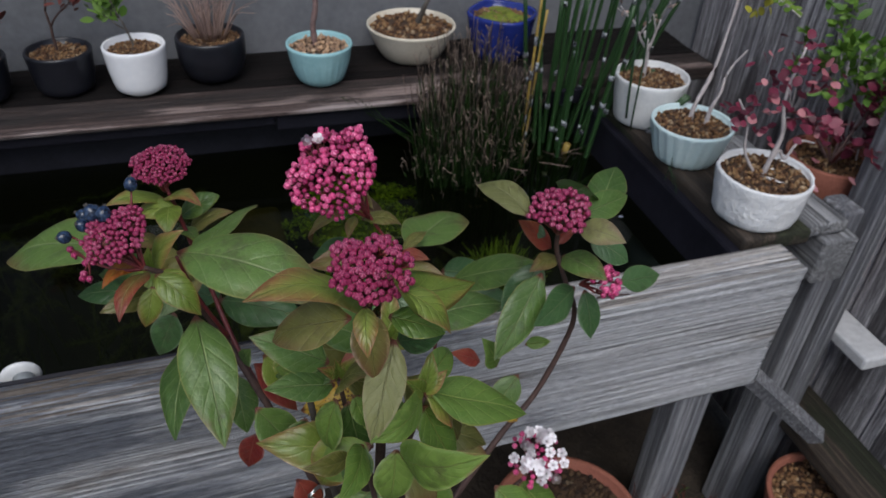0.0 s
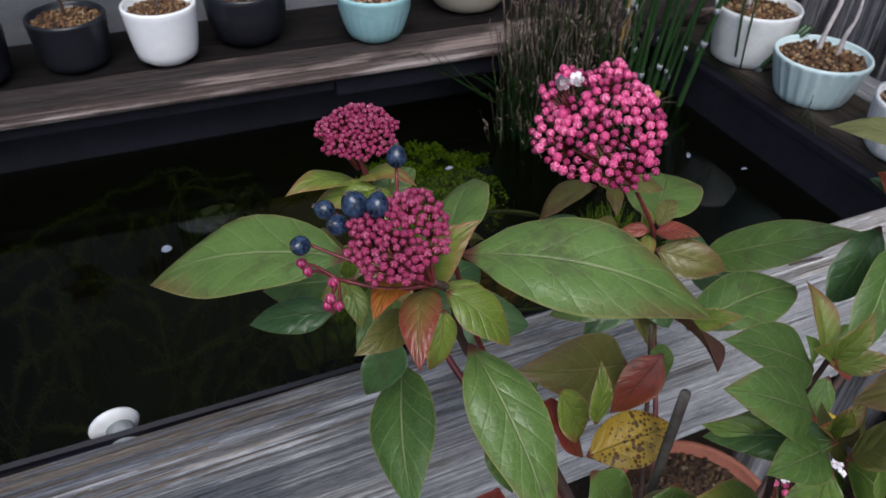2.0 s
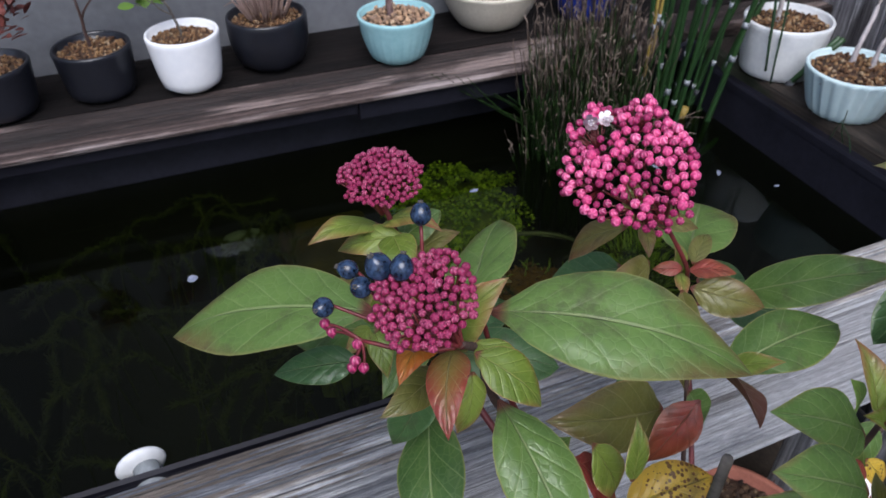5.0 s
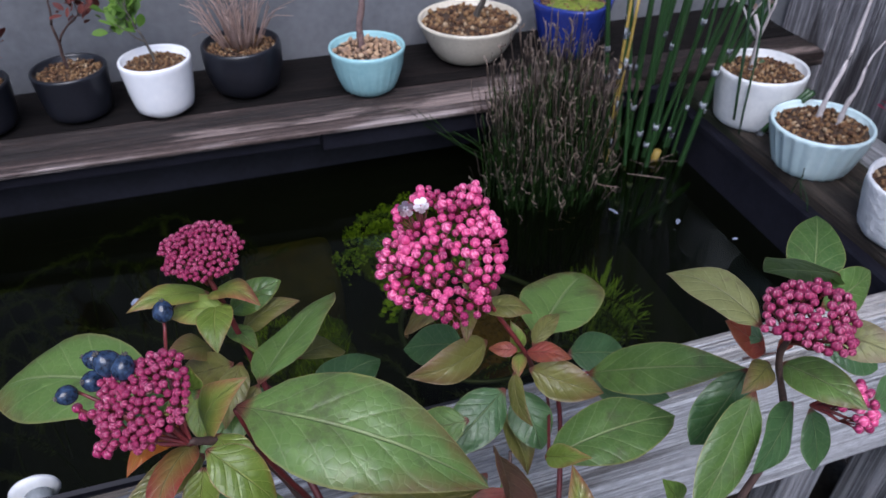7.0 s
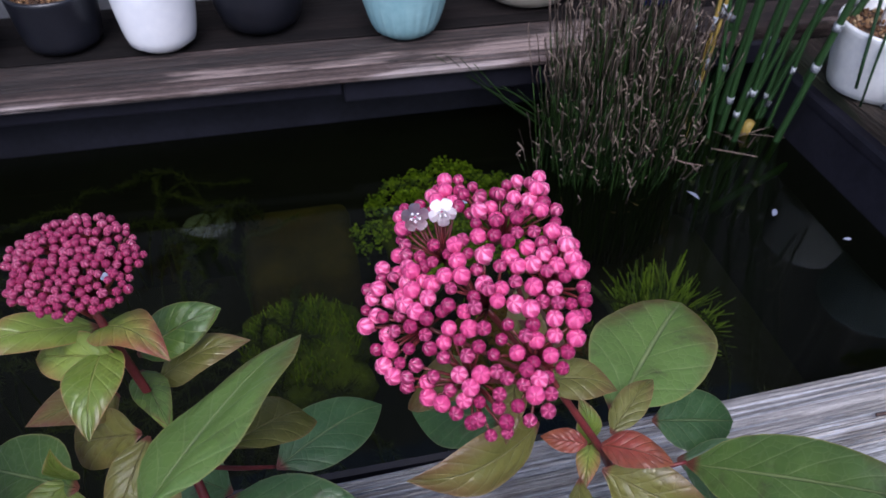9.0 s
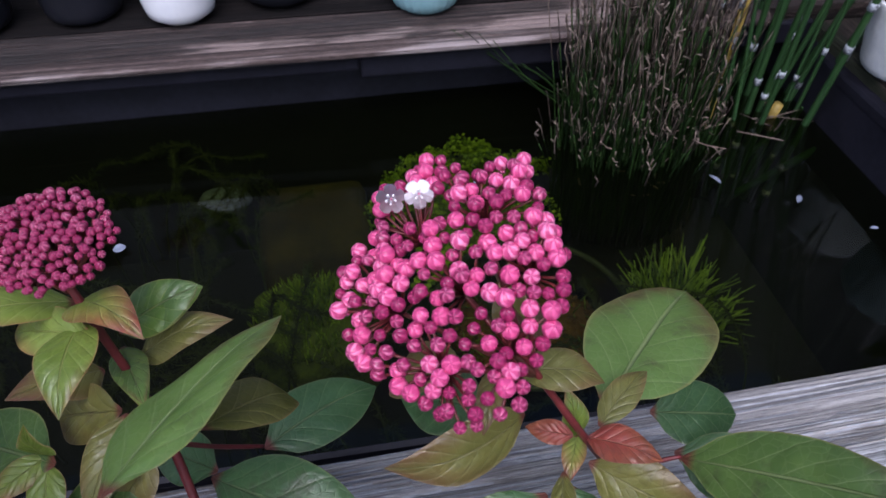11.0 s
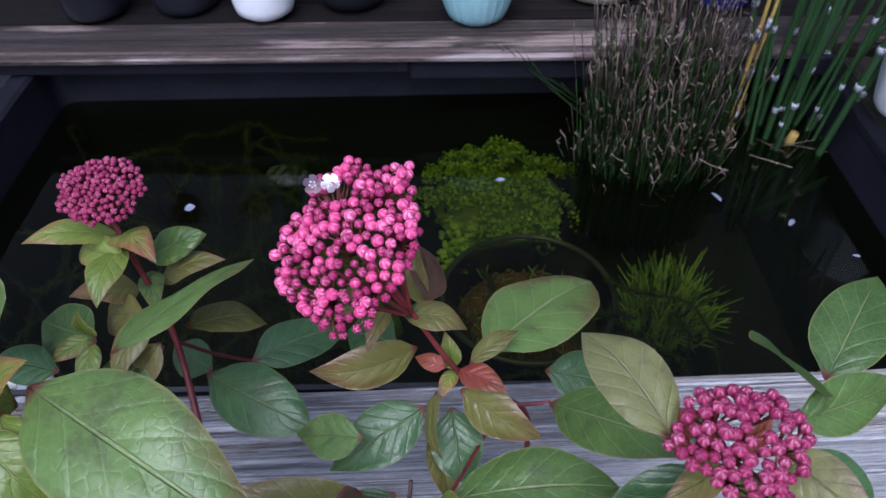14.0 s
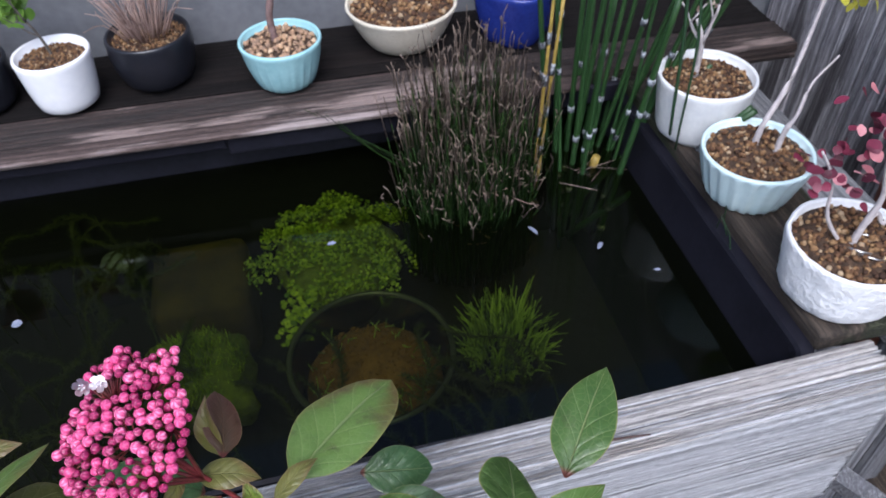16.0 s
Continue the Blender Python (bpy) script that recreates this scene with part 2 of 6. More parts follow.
def leaf_material(name, dark, light, edge, vein, tinge=None, tinge_at=(0.45, 0.75), rough=0.33, side=6.0, spots=None):
    """A leaf: pale midrib, curved side veins, a lighter margin, and a tinge that spreads in from the margin and the tip."""
    m, n, l, b = graph(name)
    uv = n.new("ShaderNodeUVMap").outputs["UV"]
    sep = node(n, l, "SeparateXYZ", {0: uv}).outputs
    across = math_(n, l, "ABSOLUTE", math_(n, l, "SUBTRACT", sep["X"], 0.5))
    along = sep["Y"]
    info = n.new("ShaderNodeObjectInfo").outputs["Random"]
    v = stretched(n, l, (1, 1, 1))
    blot = node(n, l, "TexNoise", {"Vector": v, "Scale": 70.0, "Detail": 5.0, "Roughness": 0.6}).outputs["Fac"]
    fine = node(n, l, "TexVoronoi", {"Vector": v, "Scale": 260.0}, feature="DISTANCE_TO_EDGE").outputs["Distance"]
    # side veins: lines of constant along - curve(across)
    s = math_(n, l, "SUBTRACT", along, math_(n, l, "MULTIPLY", math_(n, l, "POWER", across, 0.8), 0.50))
    s = math_(n, l, "ADD", s, math_(n, l, "MULTIPLY", blot, 0.03))
    s = math_(n, l, "ADD", s, math_(n, l, "MULTIPLY", math_(n, l, "GREATER_THAN", sep["X"], 0.5), 0.045))
    saw = math_(n, l, "ABSOLUTE", math_(n, l, "SUBTRACT", math_(n, l, "FRACT", math_(n, l, "MULTIPLY", s, side)), 0.5))
    sidev = ramp(n, l, saw, [(0.0, grey(1)), (0.022, grey(0.5)), (0.05, grey(0))])
    quilt = ramp(n, l, saw, [(0.0, grey(0)), (0.12, grey(0.55)), (0.5, grey(1))])
    mid = ramp(n, l, across, [(0.0, grey(1)), (0.011, grey(0.9)), (0.021, grey(0))])
    rim = ramp(n, l, across, [(0.472, grey(0)), (0.492, grey(1))])
    veins = math_(n, l, "MAXIMUM", math_(n, l, "MULTIPLY", sidev, 0.55), mid)
    net = ramp(n, l, fine, [(0.0, grey(1)), (0.09, grey(0))])
    tone = math_(n, l, "MULTIPLY_ADD", info, 0.45, math_(n, l, "MULTIPLY", blot, 0.6))
    col = ramp(n, l, tone, [(0.2, dark), (0.75, light)])
    if tinge:
        reach = math_(n, l, "ADD", math_(n, l, "MULTIPLY", along, 0.42), math_(n, l, "MULTIPLY", across, 0.5))
        reach = math_(n, l, "ADD", reach, math_(n, l, "MULTIPLY_ADD", info, 0.25, math_(n, l, "MULTIPLY", blot, 0.35)))
        col = mixc(n, l, ramp(n, l, reach, [(tinge_at[0], grey(0)), (tinge_at[1], grey(0.95))]), col, tinge)
    col = mixc(n, l, math_(n, l, "MULTIPLY", net, 0.16), col, vein)
    col = mixc(n, l, math_(n, l, "MULTIPLY", veins, 0.95), col, vein)
    col = mixc(n, l, math_(n, l, "MULTIPLY", rim, 0.7), col, edge)
    col = mixc(n, l, ramp(n, l, along, [(0.035, grey(0.9)), (0.075, grey(0))]), col, (0.26, 0.06, 0.05))
    bruise = node(n, l, "TexNoise", {"Vector": v, "Scale": 48.0, "Detail": 6.0, "Roughness": 0.7}).outputs["Fac"]
    col = mixc(n, l, ramp(n, l, math_(n, l, "MULTIPLY_ADD", info, 0.06, bruise), [(0.60, grey(0)), (0.74, grey(0.55))]), col, (0.10, 0.065, 0.050))
    if spots:
        cell = node(n, l, "TexVoronoi", {"Vector": v, "Scale": 460.0, "Randomness": 1.0}).outputs["Distance"]
        dot = math_(n, l, "SUBTRACT", cell, math_(n, l, "MULTIPLY", math_(n, l, "SUBTRACT", blot, 0.42), 1.6))
        col = mixc(n, l, ramp(n, l, dot, [(0.06, grey(0.9)), (0.16, grey(0))]), col, spots)
    l.new(col, b.inputs["Base Color"])
    b.inputs["Roughness"].default_value = rough
    b.inputs["Specular IOR Level"].default_value = 0.9
    pillow = ramp(n, l, fine, [(0.0, grey(0)), (0.10, grey(0.6)), (0.30, grey(1))])
    swell = node(n, l, "TexNoise", {"Vector": v, "Scale": 55.0, "Detail": 1.0}).outputs["Fac"]
    relief = math_(n, l, "MULTIPLY_ADD", quilt, 0.15, math_(n, l, "MULTIPLY_ADD", pillow, 0.045, math_(n, l, "MULTIPLY", swell, 0.9)))
    relief = math_(n, l, "SUBTRACT", relief, math_(n, l, "MULTIPLY", mid, 0.45))
    bump(n, l, b, relief, 0.9, 0.0020)
    # daylight through the blade
    tr = node(n, l, "BsdfTranslucent", {"Color": col})
    mix = node(n, l, "MixShader", {0: 0.18, 1: b.outputs[0], 2: tr.outputs[0]})
    l.new(mix.outputs[0], n["Material Output"].inputs["Surface"])
    return m


LEAVES = {
    "green": leaf_material("green_leaf", (0.082, 0.180, 0.038), (0.212, 0.350, 0.088), (0.44, 0.43, 0.15), (0.40, 0.50, 0.22), tinge=(0.25, 0.17, 0.065), tinge_at=(0.80, 1.25)),
    "teal": leaf_material("bluish_green_leaf", (0.052, 0.142, 0.048), (0.132, 0.266, 0.098), (0.27, 0.34, 0.14), (0.26, 0.37, 0.17)),
    "young": leaf_material("young_leaf", (0.185, 0.280, 0.040), (0.385, 0.485, 0.100), (0.58, 0.32, 0.16), (0.50, 0.56, 0.17), tinge=(0.44, 0.115, 0.075), tinge_at=(0.62, 1.05)),
    "bronze": leaf_material("bronze_green_leaf", (0.168, 0.180, 0.042), (0.345, 0.330, 0.090), (0.45, 0.33, 0.13), (0.44, 0.41, 0.17), tinge=(0.27, 0.115, 0.075), tinge_at=(0.62, 1.12)),
    "red": leaf_material("red_leaf", (0.27, 0.030, 0.035), (0.45, 0.095, 0.065), (0.50, 0.20, 0.12), (0.44, 0.18, 0.11), tinge=(0.40, 0.13, 0.05), tinge_at=(0.6, 1.0)),
    "yellow": leaf_material("yellow_leaf", (0.62, 0.38, 0.035), (0.82, 0.60, 0.08), (0.60, 0.40, 0.10), (0.64, 0.49, 0.12), tinge=(0.44, 0.13, 0.03), tinge_at=(0.80, 1.1), spots=(0.16, 0.055, 0.02)),
    "russet": leaf_material("russet_green_leaf", (0.135, 0.085, 0.045), (0.19, 0.125, 0.065), (0.36, 0.27, 0.12), (0.27, 0.16, 0.10), tinge=(0.21, 0.085, 0.065), tinge_at=(0.35, 0.8)),
    "orange": leaf_material("orange_leaf", (0.50, 0.17, 0.020), (0.68, 0.30, 0.03), (0.60, 0.20, 0.06), (0.60, 0.38, 0.10), tinge=(0.50, 0.07, 0.03), tinge_at=(0.62, 1.0)),
    "blush": leaf_material("blushed_leaf", (0.230, 0.253, 0.046), (0.391, 0.391, 0.092), (0.50, 0.13, 0.10), (0.50, 0.42, 0.20), tinge=(0.36, 0.055, 0.045), tinge_at=(0.36, 0.80)),
    "fresh": leaf_material("fresh_shrub_leaf", (0.130, 0.255, 0.038), (0.310, 0.465, 0.105), (0.46, 0.44, 0.12), (0.44, 0.54, 0.16), tinge=(0.28, 0.20, 0.06), tinge_at=(0.95, 1.35)),
    "pale": leaf_material("faded_leaf", (0.253, 0.270, 0.094), (0.407, 0.407, 0.165), (0.42, 0.35, 0.18), (0.44, 0.43, 0.22), tinge=(0.33, 0.22, 0.14), tinge_at=(0.70, 0.95), rough=0.5),
}


def sep_xy(n, l, sep):
    return node(n, l, "CombineXYZ", {0: sep["X"], 1: sep["Y"]}).outputs[0]


def bud_material(name, deep, mid, bright):
    m, n, l, b = graph(name)
    info = n.new("ShaderNodeObjectInfo").outputs["Random"]
    tc = n.new("ShaderNodeTexCoord")
    sep = node(n, l, "SeparateXYZ", {0: tc.outputs["Object"]}).outputs
    turn = math_(n, l, "ARCTAN2", sep["Y"], sep["X"])
    blot = node(n, l, "TexNoise", {"Vector": tc.outputs["Object"], "Scale": 420.0, "Detail": 4.0}).outputs["Fac"]
    bend = math_(n, l, "MULTIPLY_ADD", blot, 5.0, math_(n, l, "MULTIPLY_ADD", sep["Z"], 900.0, math_(n, l, "MULTIPLY", info, 20.0)))
    seam = math_(n, l, "COSINE", math_(n, l, "MULTIPLY_ADD", turn, 5.0, bend))
    tone = math_(n, l, "ADD", math_(n, l, "MULTIPLY", info, 0.50), math_(n, l, "MULTIPLY", blot, 0.50))
    col = ramp(n, l, tone, [(0.15, deep), (0.5, mid), (0.95, bright)])
    groove = ramp(n, l, seam, [(0.0, grey(0.9)), (0.08, grey(0.5)), (0.26, grey(0))])
    col = mixc(n, l, groove, col, tuple(0.85 * c for c in deep))
    top = ramp(n, l, node(n, l, "VectorMath", {0: sep_xy(n, l, sep)}, operation="LENGTH").outputs["Value"], [(0.00012, grey(0.6)), (0.00040, grey(0))])
    col = mixc(n, l, top, col, deep)
    l.new(col, b.inputs["Base Color"])
    b.inputs["Roughness"].default_value = 0.30
    bump(n, l, b, math_(n, l, "MULTIPLY_ADD", seam, 0.4, math_(n, l, "MULTIPLY", blot, 1.4)), 0.55, 0.0005)
    return m


BUD_PINK = bud_material("pink_bud", (0.56, 0.055, 0.185), (0.88, 0.175, 0.380), (0.98, 0.47, 0.65))
BUD_ROSE = bud_material("rose_bud", (0.25, 0.015, 0.075), (0.55, 0.063, 0.190), (0.84, 0.26, 0.44))
BUD_DEEP = bud_material("crimson_bud", (0.22, 0.018, 0.066), (0.47, 0.072, 0.172), (0.78, 0.29, 0.42))


def petal_material():
    m, n, l, b = graph("white_petal")
    fine = node(n, l, "TexNoise", {"Vector": stretched(n, l, (1, 1, 1)), "Scale": 500.0, "Detail": 3.0}).outputs["Fac"]
    col = ramp(n, l, fine, [(0.3, (0.90, 0.86, 0.89)), (0.7, (0.96, 0.95, 0.96))])
    l.new(col, b.inputs["Base Color"])
    b.inputs["Roughness"].default_value = 0.85
    b.inputs["Specular IOR Level"].default_value = 0.2
    tr = node(n, l, "BsdfTranslucent", {"Color": col})
    mix = node(n, l, "MixShader", {0: 0.3, 1: b.outputs[0], 2: tr.outputs[0]})
    l.new(mix.outputs[0], n["Material Output"].inputs["Surface"])
    return m


PETAL = petal_material()
STALK = mottled("red_stalk", (0.075, 0.010, 0.013), (0.19, 0.028, 0.030), scale=120, rough=0.45, relief=0.3, fine=600, depth=0.0006)
TWIG = mottled("brown_bark", (0.035, 0.020, 0.018), (0.10, 0.055, 0.045), scale=120, rough=0.7, relief=0.6, fine=500)
CUT_TWIG = mottled("grey_bark", (0.05, 0.043, 0.036), (0.13, 0.115, 0.10), scale=120, rough=0.8, relief=0.6, fine=500)
PALE_BARK = mottled("pale_bark", (0.30, 0.27, 0.27), (0.54, 0.50, 0.50), scale=120, rough=0.85, relief=0.6, fine=500)
BERRY = mottled("blue_black_berry", (0.003, 0.007, 0.018), (0.050, 0.090, 0.175), scale=170, rough=0.20, relief=0.2, fine=700, spread=(0.38, 0.72), depth=0.0004)

# ---- building helpers ----
rng = random.Random(7)
ORIGIN = {}


def thing(name, at, label, category, group="", kind=""):
    ob = new(name)
    ob.location = at
    ob.empty_display_size = 0.02
    ORIGIN[ob] = Vector(at)
    return tagged(ob, label, category, group, kind)


def mesh_of(name, bm, material, smooth=True):
    me = bpy.data.meshes.new(name)
    bmesh.ops.recalc_face_normals(bm, faces=bm.faces)
    bm.to_mesh(me)
    bm.free()
    if smooth:
        me.polygons.foreach_set("use_smooth", [True] * len(me.polygons))
    me.materials.append(material)
    return me


def part(name, bm, material, parent, label="", at=None, smooth=True, kind=""):
    """Links a bmesh, given in world places, as one mesh object under a thing or a part."""
    base = Vector(at) if at is not None else ORIGIN[parent]
    bmesh.ops.translate(bm, verts=bm.verts, vec=-base)
    ob = new(name, mesh_of(name, bm, material, smooth))
    ob.parent = parent
    ob.location = base - ORIGIN[parent]
    ORIGIN[ob] = base
    return tagged(ob, label, "", "", kind)


def whole(name, bm, material, label, category, kind="", group="", at=(0, 0, 0), smooth=True):
    base = Vector(at)
    bmesh.ops.translate(bm, verts=bm.verts, vec=-base)
    ob = new(name, mesh_of(name, bm, material, smooth))
    ob.location = base
    ORIGIN[ob] = base
    return tagged(ob, label, category, group, kind)


def box(bm, lo, hi, bevel=0.003, turn=None):
    """A box with rounded edges; turn: a matrix about its middle."""
    lo, hi = Vector(lo), Vector(hi)
    made = bmesh.ops.create_cube(bm, size=1.0)["verts"]
    m = Matrix.Translation((lo + hi) / 2) @ (turn or Matrix()) @ Matrix.Diagonal((*(hi - lo), 1))
    bmesh.ops.transform(bm, matrix=m, verts=made)
    if bevel:
        edges = list({e for v in made for e in v.link_edges})
        bmesh.ops.bevel(bm, geom=edges, offset=bevel, segments=2, affect="EDGES", profile=0.5)


def lathe(bm, profile, seg=40, centre=(0, 0, 0), shape=None, turn=None, caps=True):
    """Turns (radius, height) pairs round an upright axis. shape(angle, height) scales the radius."""
    rows = []
    turn = turn or Matrix()
    for r, z in profile:
        ring = []
        for i in range(seg):
            a = 2 * math.pi * i / seg
            k = r * (shape(a, z) if shape else 1.0)
            ring.append(bm.verts.new(Vector(centre) + (turn @ Vector((k * math.cos(a), k * math.sin(a), z)))))
        rows.append(ring)
    for a, b in zip(rows, rows[1:]):
        for i in range(seg):
            bm.faces.new((a[i], a[(i + 1) % seg], b[(i + 1) % seg], b[i]))
    if caps:
        for ring in (rows[0], rows[-1]):
            bm.faces.new(ring)
    else:
        for i in range(seg):
            bm.faces.new((rows[-1][i], rows[-1][(i + 1) % seg], rows[0][(i + 1) % seg], rows[0][i]))


def tube(bm, points, r0, r1, sides=6, wobble=0.0):
    """A tapering rod along points."""
    points = [Vector(p) for p in points]
    rows = []
    n = len(points)
    ref = Vector((0.31, 0.22, 0.93))
    for i, p in enumerate(points):
        d = (points[min(i + 1, n - 1)] - points[max(i - 1, 0)]).normalized()
        u = d.cross(ref)
        if u.length < 0.05:
            u = d.cross(Vector((1, 0, 0)))
        u.normalize()
        w = d.cross(u)
        r = (r0 + (r1 - r0) * i / max(1, n - 1)) * (1 + wobble * rng.uniform(-1, 1))
        rows.append([bm.verts.new(p + r * (math.cos(2 * math.pi * k / sides) * u + math.sin(2 * math.pi * k / sides) * w)) for k in range(sides)])
    for a, b in zip(rows, rows[1:]):
        for k in range(sides):
            bm.faces.new((a[k], a[(k + 1) % sides], b[(k + 1) % sides], b[k]))
    bm.faces.new(rows[0])
    bm.faces.new(rows[-1])


def curve(points, steps=6):
    """A smooth line through points."""
    p = [Vector(q) for q in points]
    p = [2 * p[0] - p[1]] + p + [2 * p[-1] - p[-2]]
    out = []
    for i in range(1, len(p) - 2):
        for s in range(steps):
            t = s / steps
            out.append(0.5 * (2 * p[i] + (p[i + 1] - p[i - 1]) * t + (2 * p[i - 1] - 5 * p[i] + 4 * p[i + 1] - p[i + 2]) * t * t
                              + (3 * p[i] - p[i - 1] - 3 * p[i + 1] + p[i + 2]) * t ** 3))
    out.append(p[-2])
    return out


def blade(bm, base, tip, width, normal, uv, bend=0.06, fold=0.12, full=(0.75, 0.95), steps=13, cells=8, wave=0.0, stem=0.05, curl=0.0):
    """A leaf blade from base to tip, arched by bend, folded along the midrib, with its outline set by full."""
    base, tip = Vector(base), Vector(tip)
    d = tip - base
    length = d.length
    d.normalize()
    n = Vector(normal)
    n = (n - d * n.dot(d)).normalized()
    s = d.cross(n)
    a, b = full
    top = (a / (a + b)) ** a * (b / (a + b)) ** b
    rows = []
    ph = rng.uniform(0, 6.28)
    for i in range(steps + 1):
        v = i / steps
        v = v if 0 < i < steps else (0.0 if i == 0 else 1.0)
        q = max(0.0, (v - stem) / (1 - stem))
        half = 0.5 * width * (q ** a * (1 - q) ** b / top) + 0.0006 * (1 - v)
        mid = base + d * (length * v) + n * (bend * length * 4 * v * (1 - v) - curl * length * max(0.0, v - 0.55) ** 2 * 4)
        row = []
        for k in range(cells + 1):
            u = k / cells * 2 - 1
            lift = fold * abs(u) * half * 2.6 - 0.17 * half * u * u * 2 + wave * half * math.sin(9 * v + ph + 2 * u) * abs(u)
            row.append((bm.verts.new(mid + s * (u * half) + n * lift), (k / cells, v)))
        rows.append(row)
    for r0, r1 in zip(rows, rows[1:]):
        for k in range(cells):
            corner = (r0[k], r0[k + 1], r1[k + 1], r1[k])
            f = bm.faces.new([c[0] for c in corner])
            for loop, c in zip(f.loops, corner):
                loop[uv].uv = c[1]


def solid_leaf(name, base, tip, width, normal, kind, parent, **shape):
    bm = bmesh.new()
    uv = bm.loops.layers.uv.new("UVMap")
    blade(bm, base, tip, width, normal, uv, **shape)
    bmesh.ops.solidify(bm, geom=list(bm.faces), thickness=0.0004)
    return part(name, bm, LEAVES[kind], parent, at=base)


def pebbles(bm, centre, radius, z, size, count, dome=0.004, seed=1):
    """Loose grit heaped in a pot: lumps of five to nine corners."""
    r = random.Random(seed)
    for _ in range(count):
        a, q = r.uniform(0, 6.283), math.sqrt(r.random())
        k = size * r.uniform(0.6, 1.25)
        at = Vector((centre[0] + radius * q * math.cos(a), centre[1] + radius * q * math.sin(a), z + dome * (1 - q * q) + r.uniform(-0.4, 0.35) * k))
        made = bmesh.ops.create_icosphere(bm, subdivisions=1, radius=k * 0.5)["verts"]
        for v in made:
            v.co *= r.uniform(0.78, 1.2)
        m = Matrix.Translation(at) @ Euler((r.uniform(0, 6), r.uniform(0, 6), r.uniform(0, 6))).to_matrix().to_4x4() @ Matrix.Diagonal((1, r.uniform(0.7, 1), r.uniform(0.6, 0.9), 1))
        bmesh.ops.transform(bm, matrix=m, verts=made)


def rounded(x0, x1, y0, y1, r, z, n=5):
    out = []
    for cx, cy, a0 in ((x1 - r, y1 - r, 0), (x0 + r, y1 - r, 90), (x0 + r, y0 + r, 180), (x1 - r, y0 + r, 270)):
        for i in range(n + 1):
            a = radians(a0 + 90 * i / n)
            out.append(Vector((cx + r * math.cos(a), cy + r * math.sin(a), z)))
    return out


def loft(bm, loops, close=True):
    rows = [[bm.verts.new(p) for p in lp] for lp in loops]
    for a, b in zip(rows, rows[1:]):
        n = len(a)
        for i in range(n):
            bm.faces.new((a[i], a[(i + 1) % n], b[(i + 1) % n], b[i]))
    if close:
        bm.faces.new(rows[-1])


def timber(name, lo, hi, material, label, along="X", turn=None, bevel=0.004):
    bm = bmesh.new()
    box(bm, lo, hi, bevel, turn)
    mid = (Vector(lo) + Vector(hi)) / 2
    return whole(name, bm, material, label, "timber", at=mid, smooth=False)


def old_plank(name, x0, x1, y0, y1, z0, z1, material, label, skew=(0, 0), ragged=(0.0, 0.006), seed=3, ridge=0.0012, steps=90, top=None, groove=0.0):
    """A weathered plank along x: raised grain lines all round its section, with ragged ends."""
    r = random.Random(seed)
    ring = []
    c = 0.004
    per = []
    for (ya, za), (yb, zb), m in (((y1, z0), (y1, z1), 8), ((y1, z1), (y0, z1), 60), ((y0, z1), (y0, z0), 56), ((y0, z0), (y1, z0), 8)):
        for i in range(m):
            t = (i + 0.5) / m
            per.append((ya + (yb - ya) * t, za + (zb - za) * t))
    cy, cz = (y0 + y1) / 2, (z0 + z1) / 2
    amp = [r.choice((-1, -0.3, 0.4, 1)) * r.random() for _ in per]
    bm = bmesh.new()
    rows = []
    for i in range(steps + 1):
        t = i / steps
        x = x0 + (x1 - x0) * t
        row = []
        for k, (y, z) in enumerate(per):
            g = ridge * (amp[k] + 0.8 * noise.noise((x * 3.0, k * 0.35, seed)) + 0.5 * noise.noise((x * 14.0, k * 0.9, seed + 5)))
            dy = 1 if y >= y1 - 1e-6 else -1 if y <= y0 + 1e-6 else 0
            dz = 1 if z >= z1 - 1e-6 else -1 if z <= z0 + 1e-6 else 0
            if dz == 1 and groove:
                w = (y - y0) / 0.0044 + 0.55 * noise.noise((x * 2.2, y * 40, seed)) + 0.22 * noise.noise((x * 17, y * 160, seed))
                deep = 0.55 + 0.9 * noise.noise((x * 4.0, math.floor(w) * 3.7, seed + 2))
                g -= groove * max(0.0, deep) * (1 - abs(2 * (w % 1.0) - 1)) ** 1.6
            xx = x
            if i == steps:
                xx -= ragged[1] * (0.6 + noise.noise((k * 0.4, seed, 1))) + ragged[0] * (z1 - z) / (z1 - z0)
            row.append(bm.verts.new((xx, y + dy * g, z + dz * g)))
        rows.append(row)
    n = len(per)
    for a, b in zip(rows, rows[1:]):
        for k in range(n):
            bm.faces.new((a[k], a[(k + 1) % n], b[(k + 1) % n], b[k]))
    bm.faces.new(rows[0])
    bm.faces.new(rows[-1])
    xm = (x0 + x1) / 2
    ob = whole(name, bm, material, label, "plank", at=(xm, cy, cz))
    lie = Matrix.Translation((xm, cy + skew[0] * xm, cz + skew[1] * xm))
    ob.matrix_basis = lie @ Matrix.Rotation(math.atan(skew[0]), 4, "Z") @ Matrix.Rotation(-math.atan(skew[1]), 4, "Y")
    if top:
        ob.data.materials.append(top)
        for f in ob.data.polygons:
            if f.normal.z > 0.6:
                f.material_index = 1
    return ob

# ---- the place: ground, wall, fence, pond ----
bm = bmesh.new()
bmesh.ops.create_grid(bm, x_segments=60, y_segments=60, size=1.0)
for v in bm.verts:
    far = max(abs(v.co.x), abs(v.co.y))
    k = 2.0 if far < 0.9 else 60.0
    v.co.x, v.co.y = v.co.x * k, v.co.y * k
    if k == 2.0:
        v.co.z = 0.012 * noise.noise(v.co * 6)
whole("ground", bm, SOIL, "dark bare soil of the yard", "ground", kind="structure")

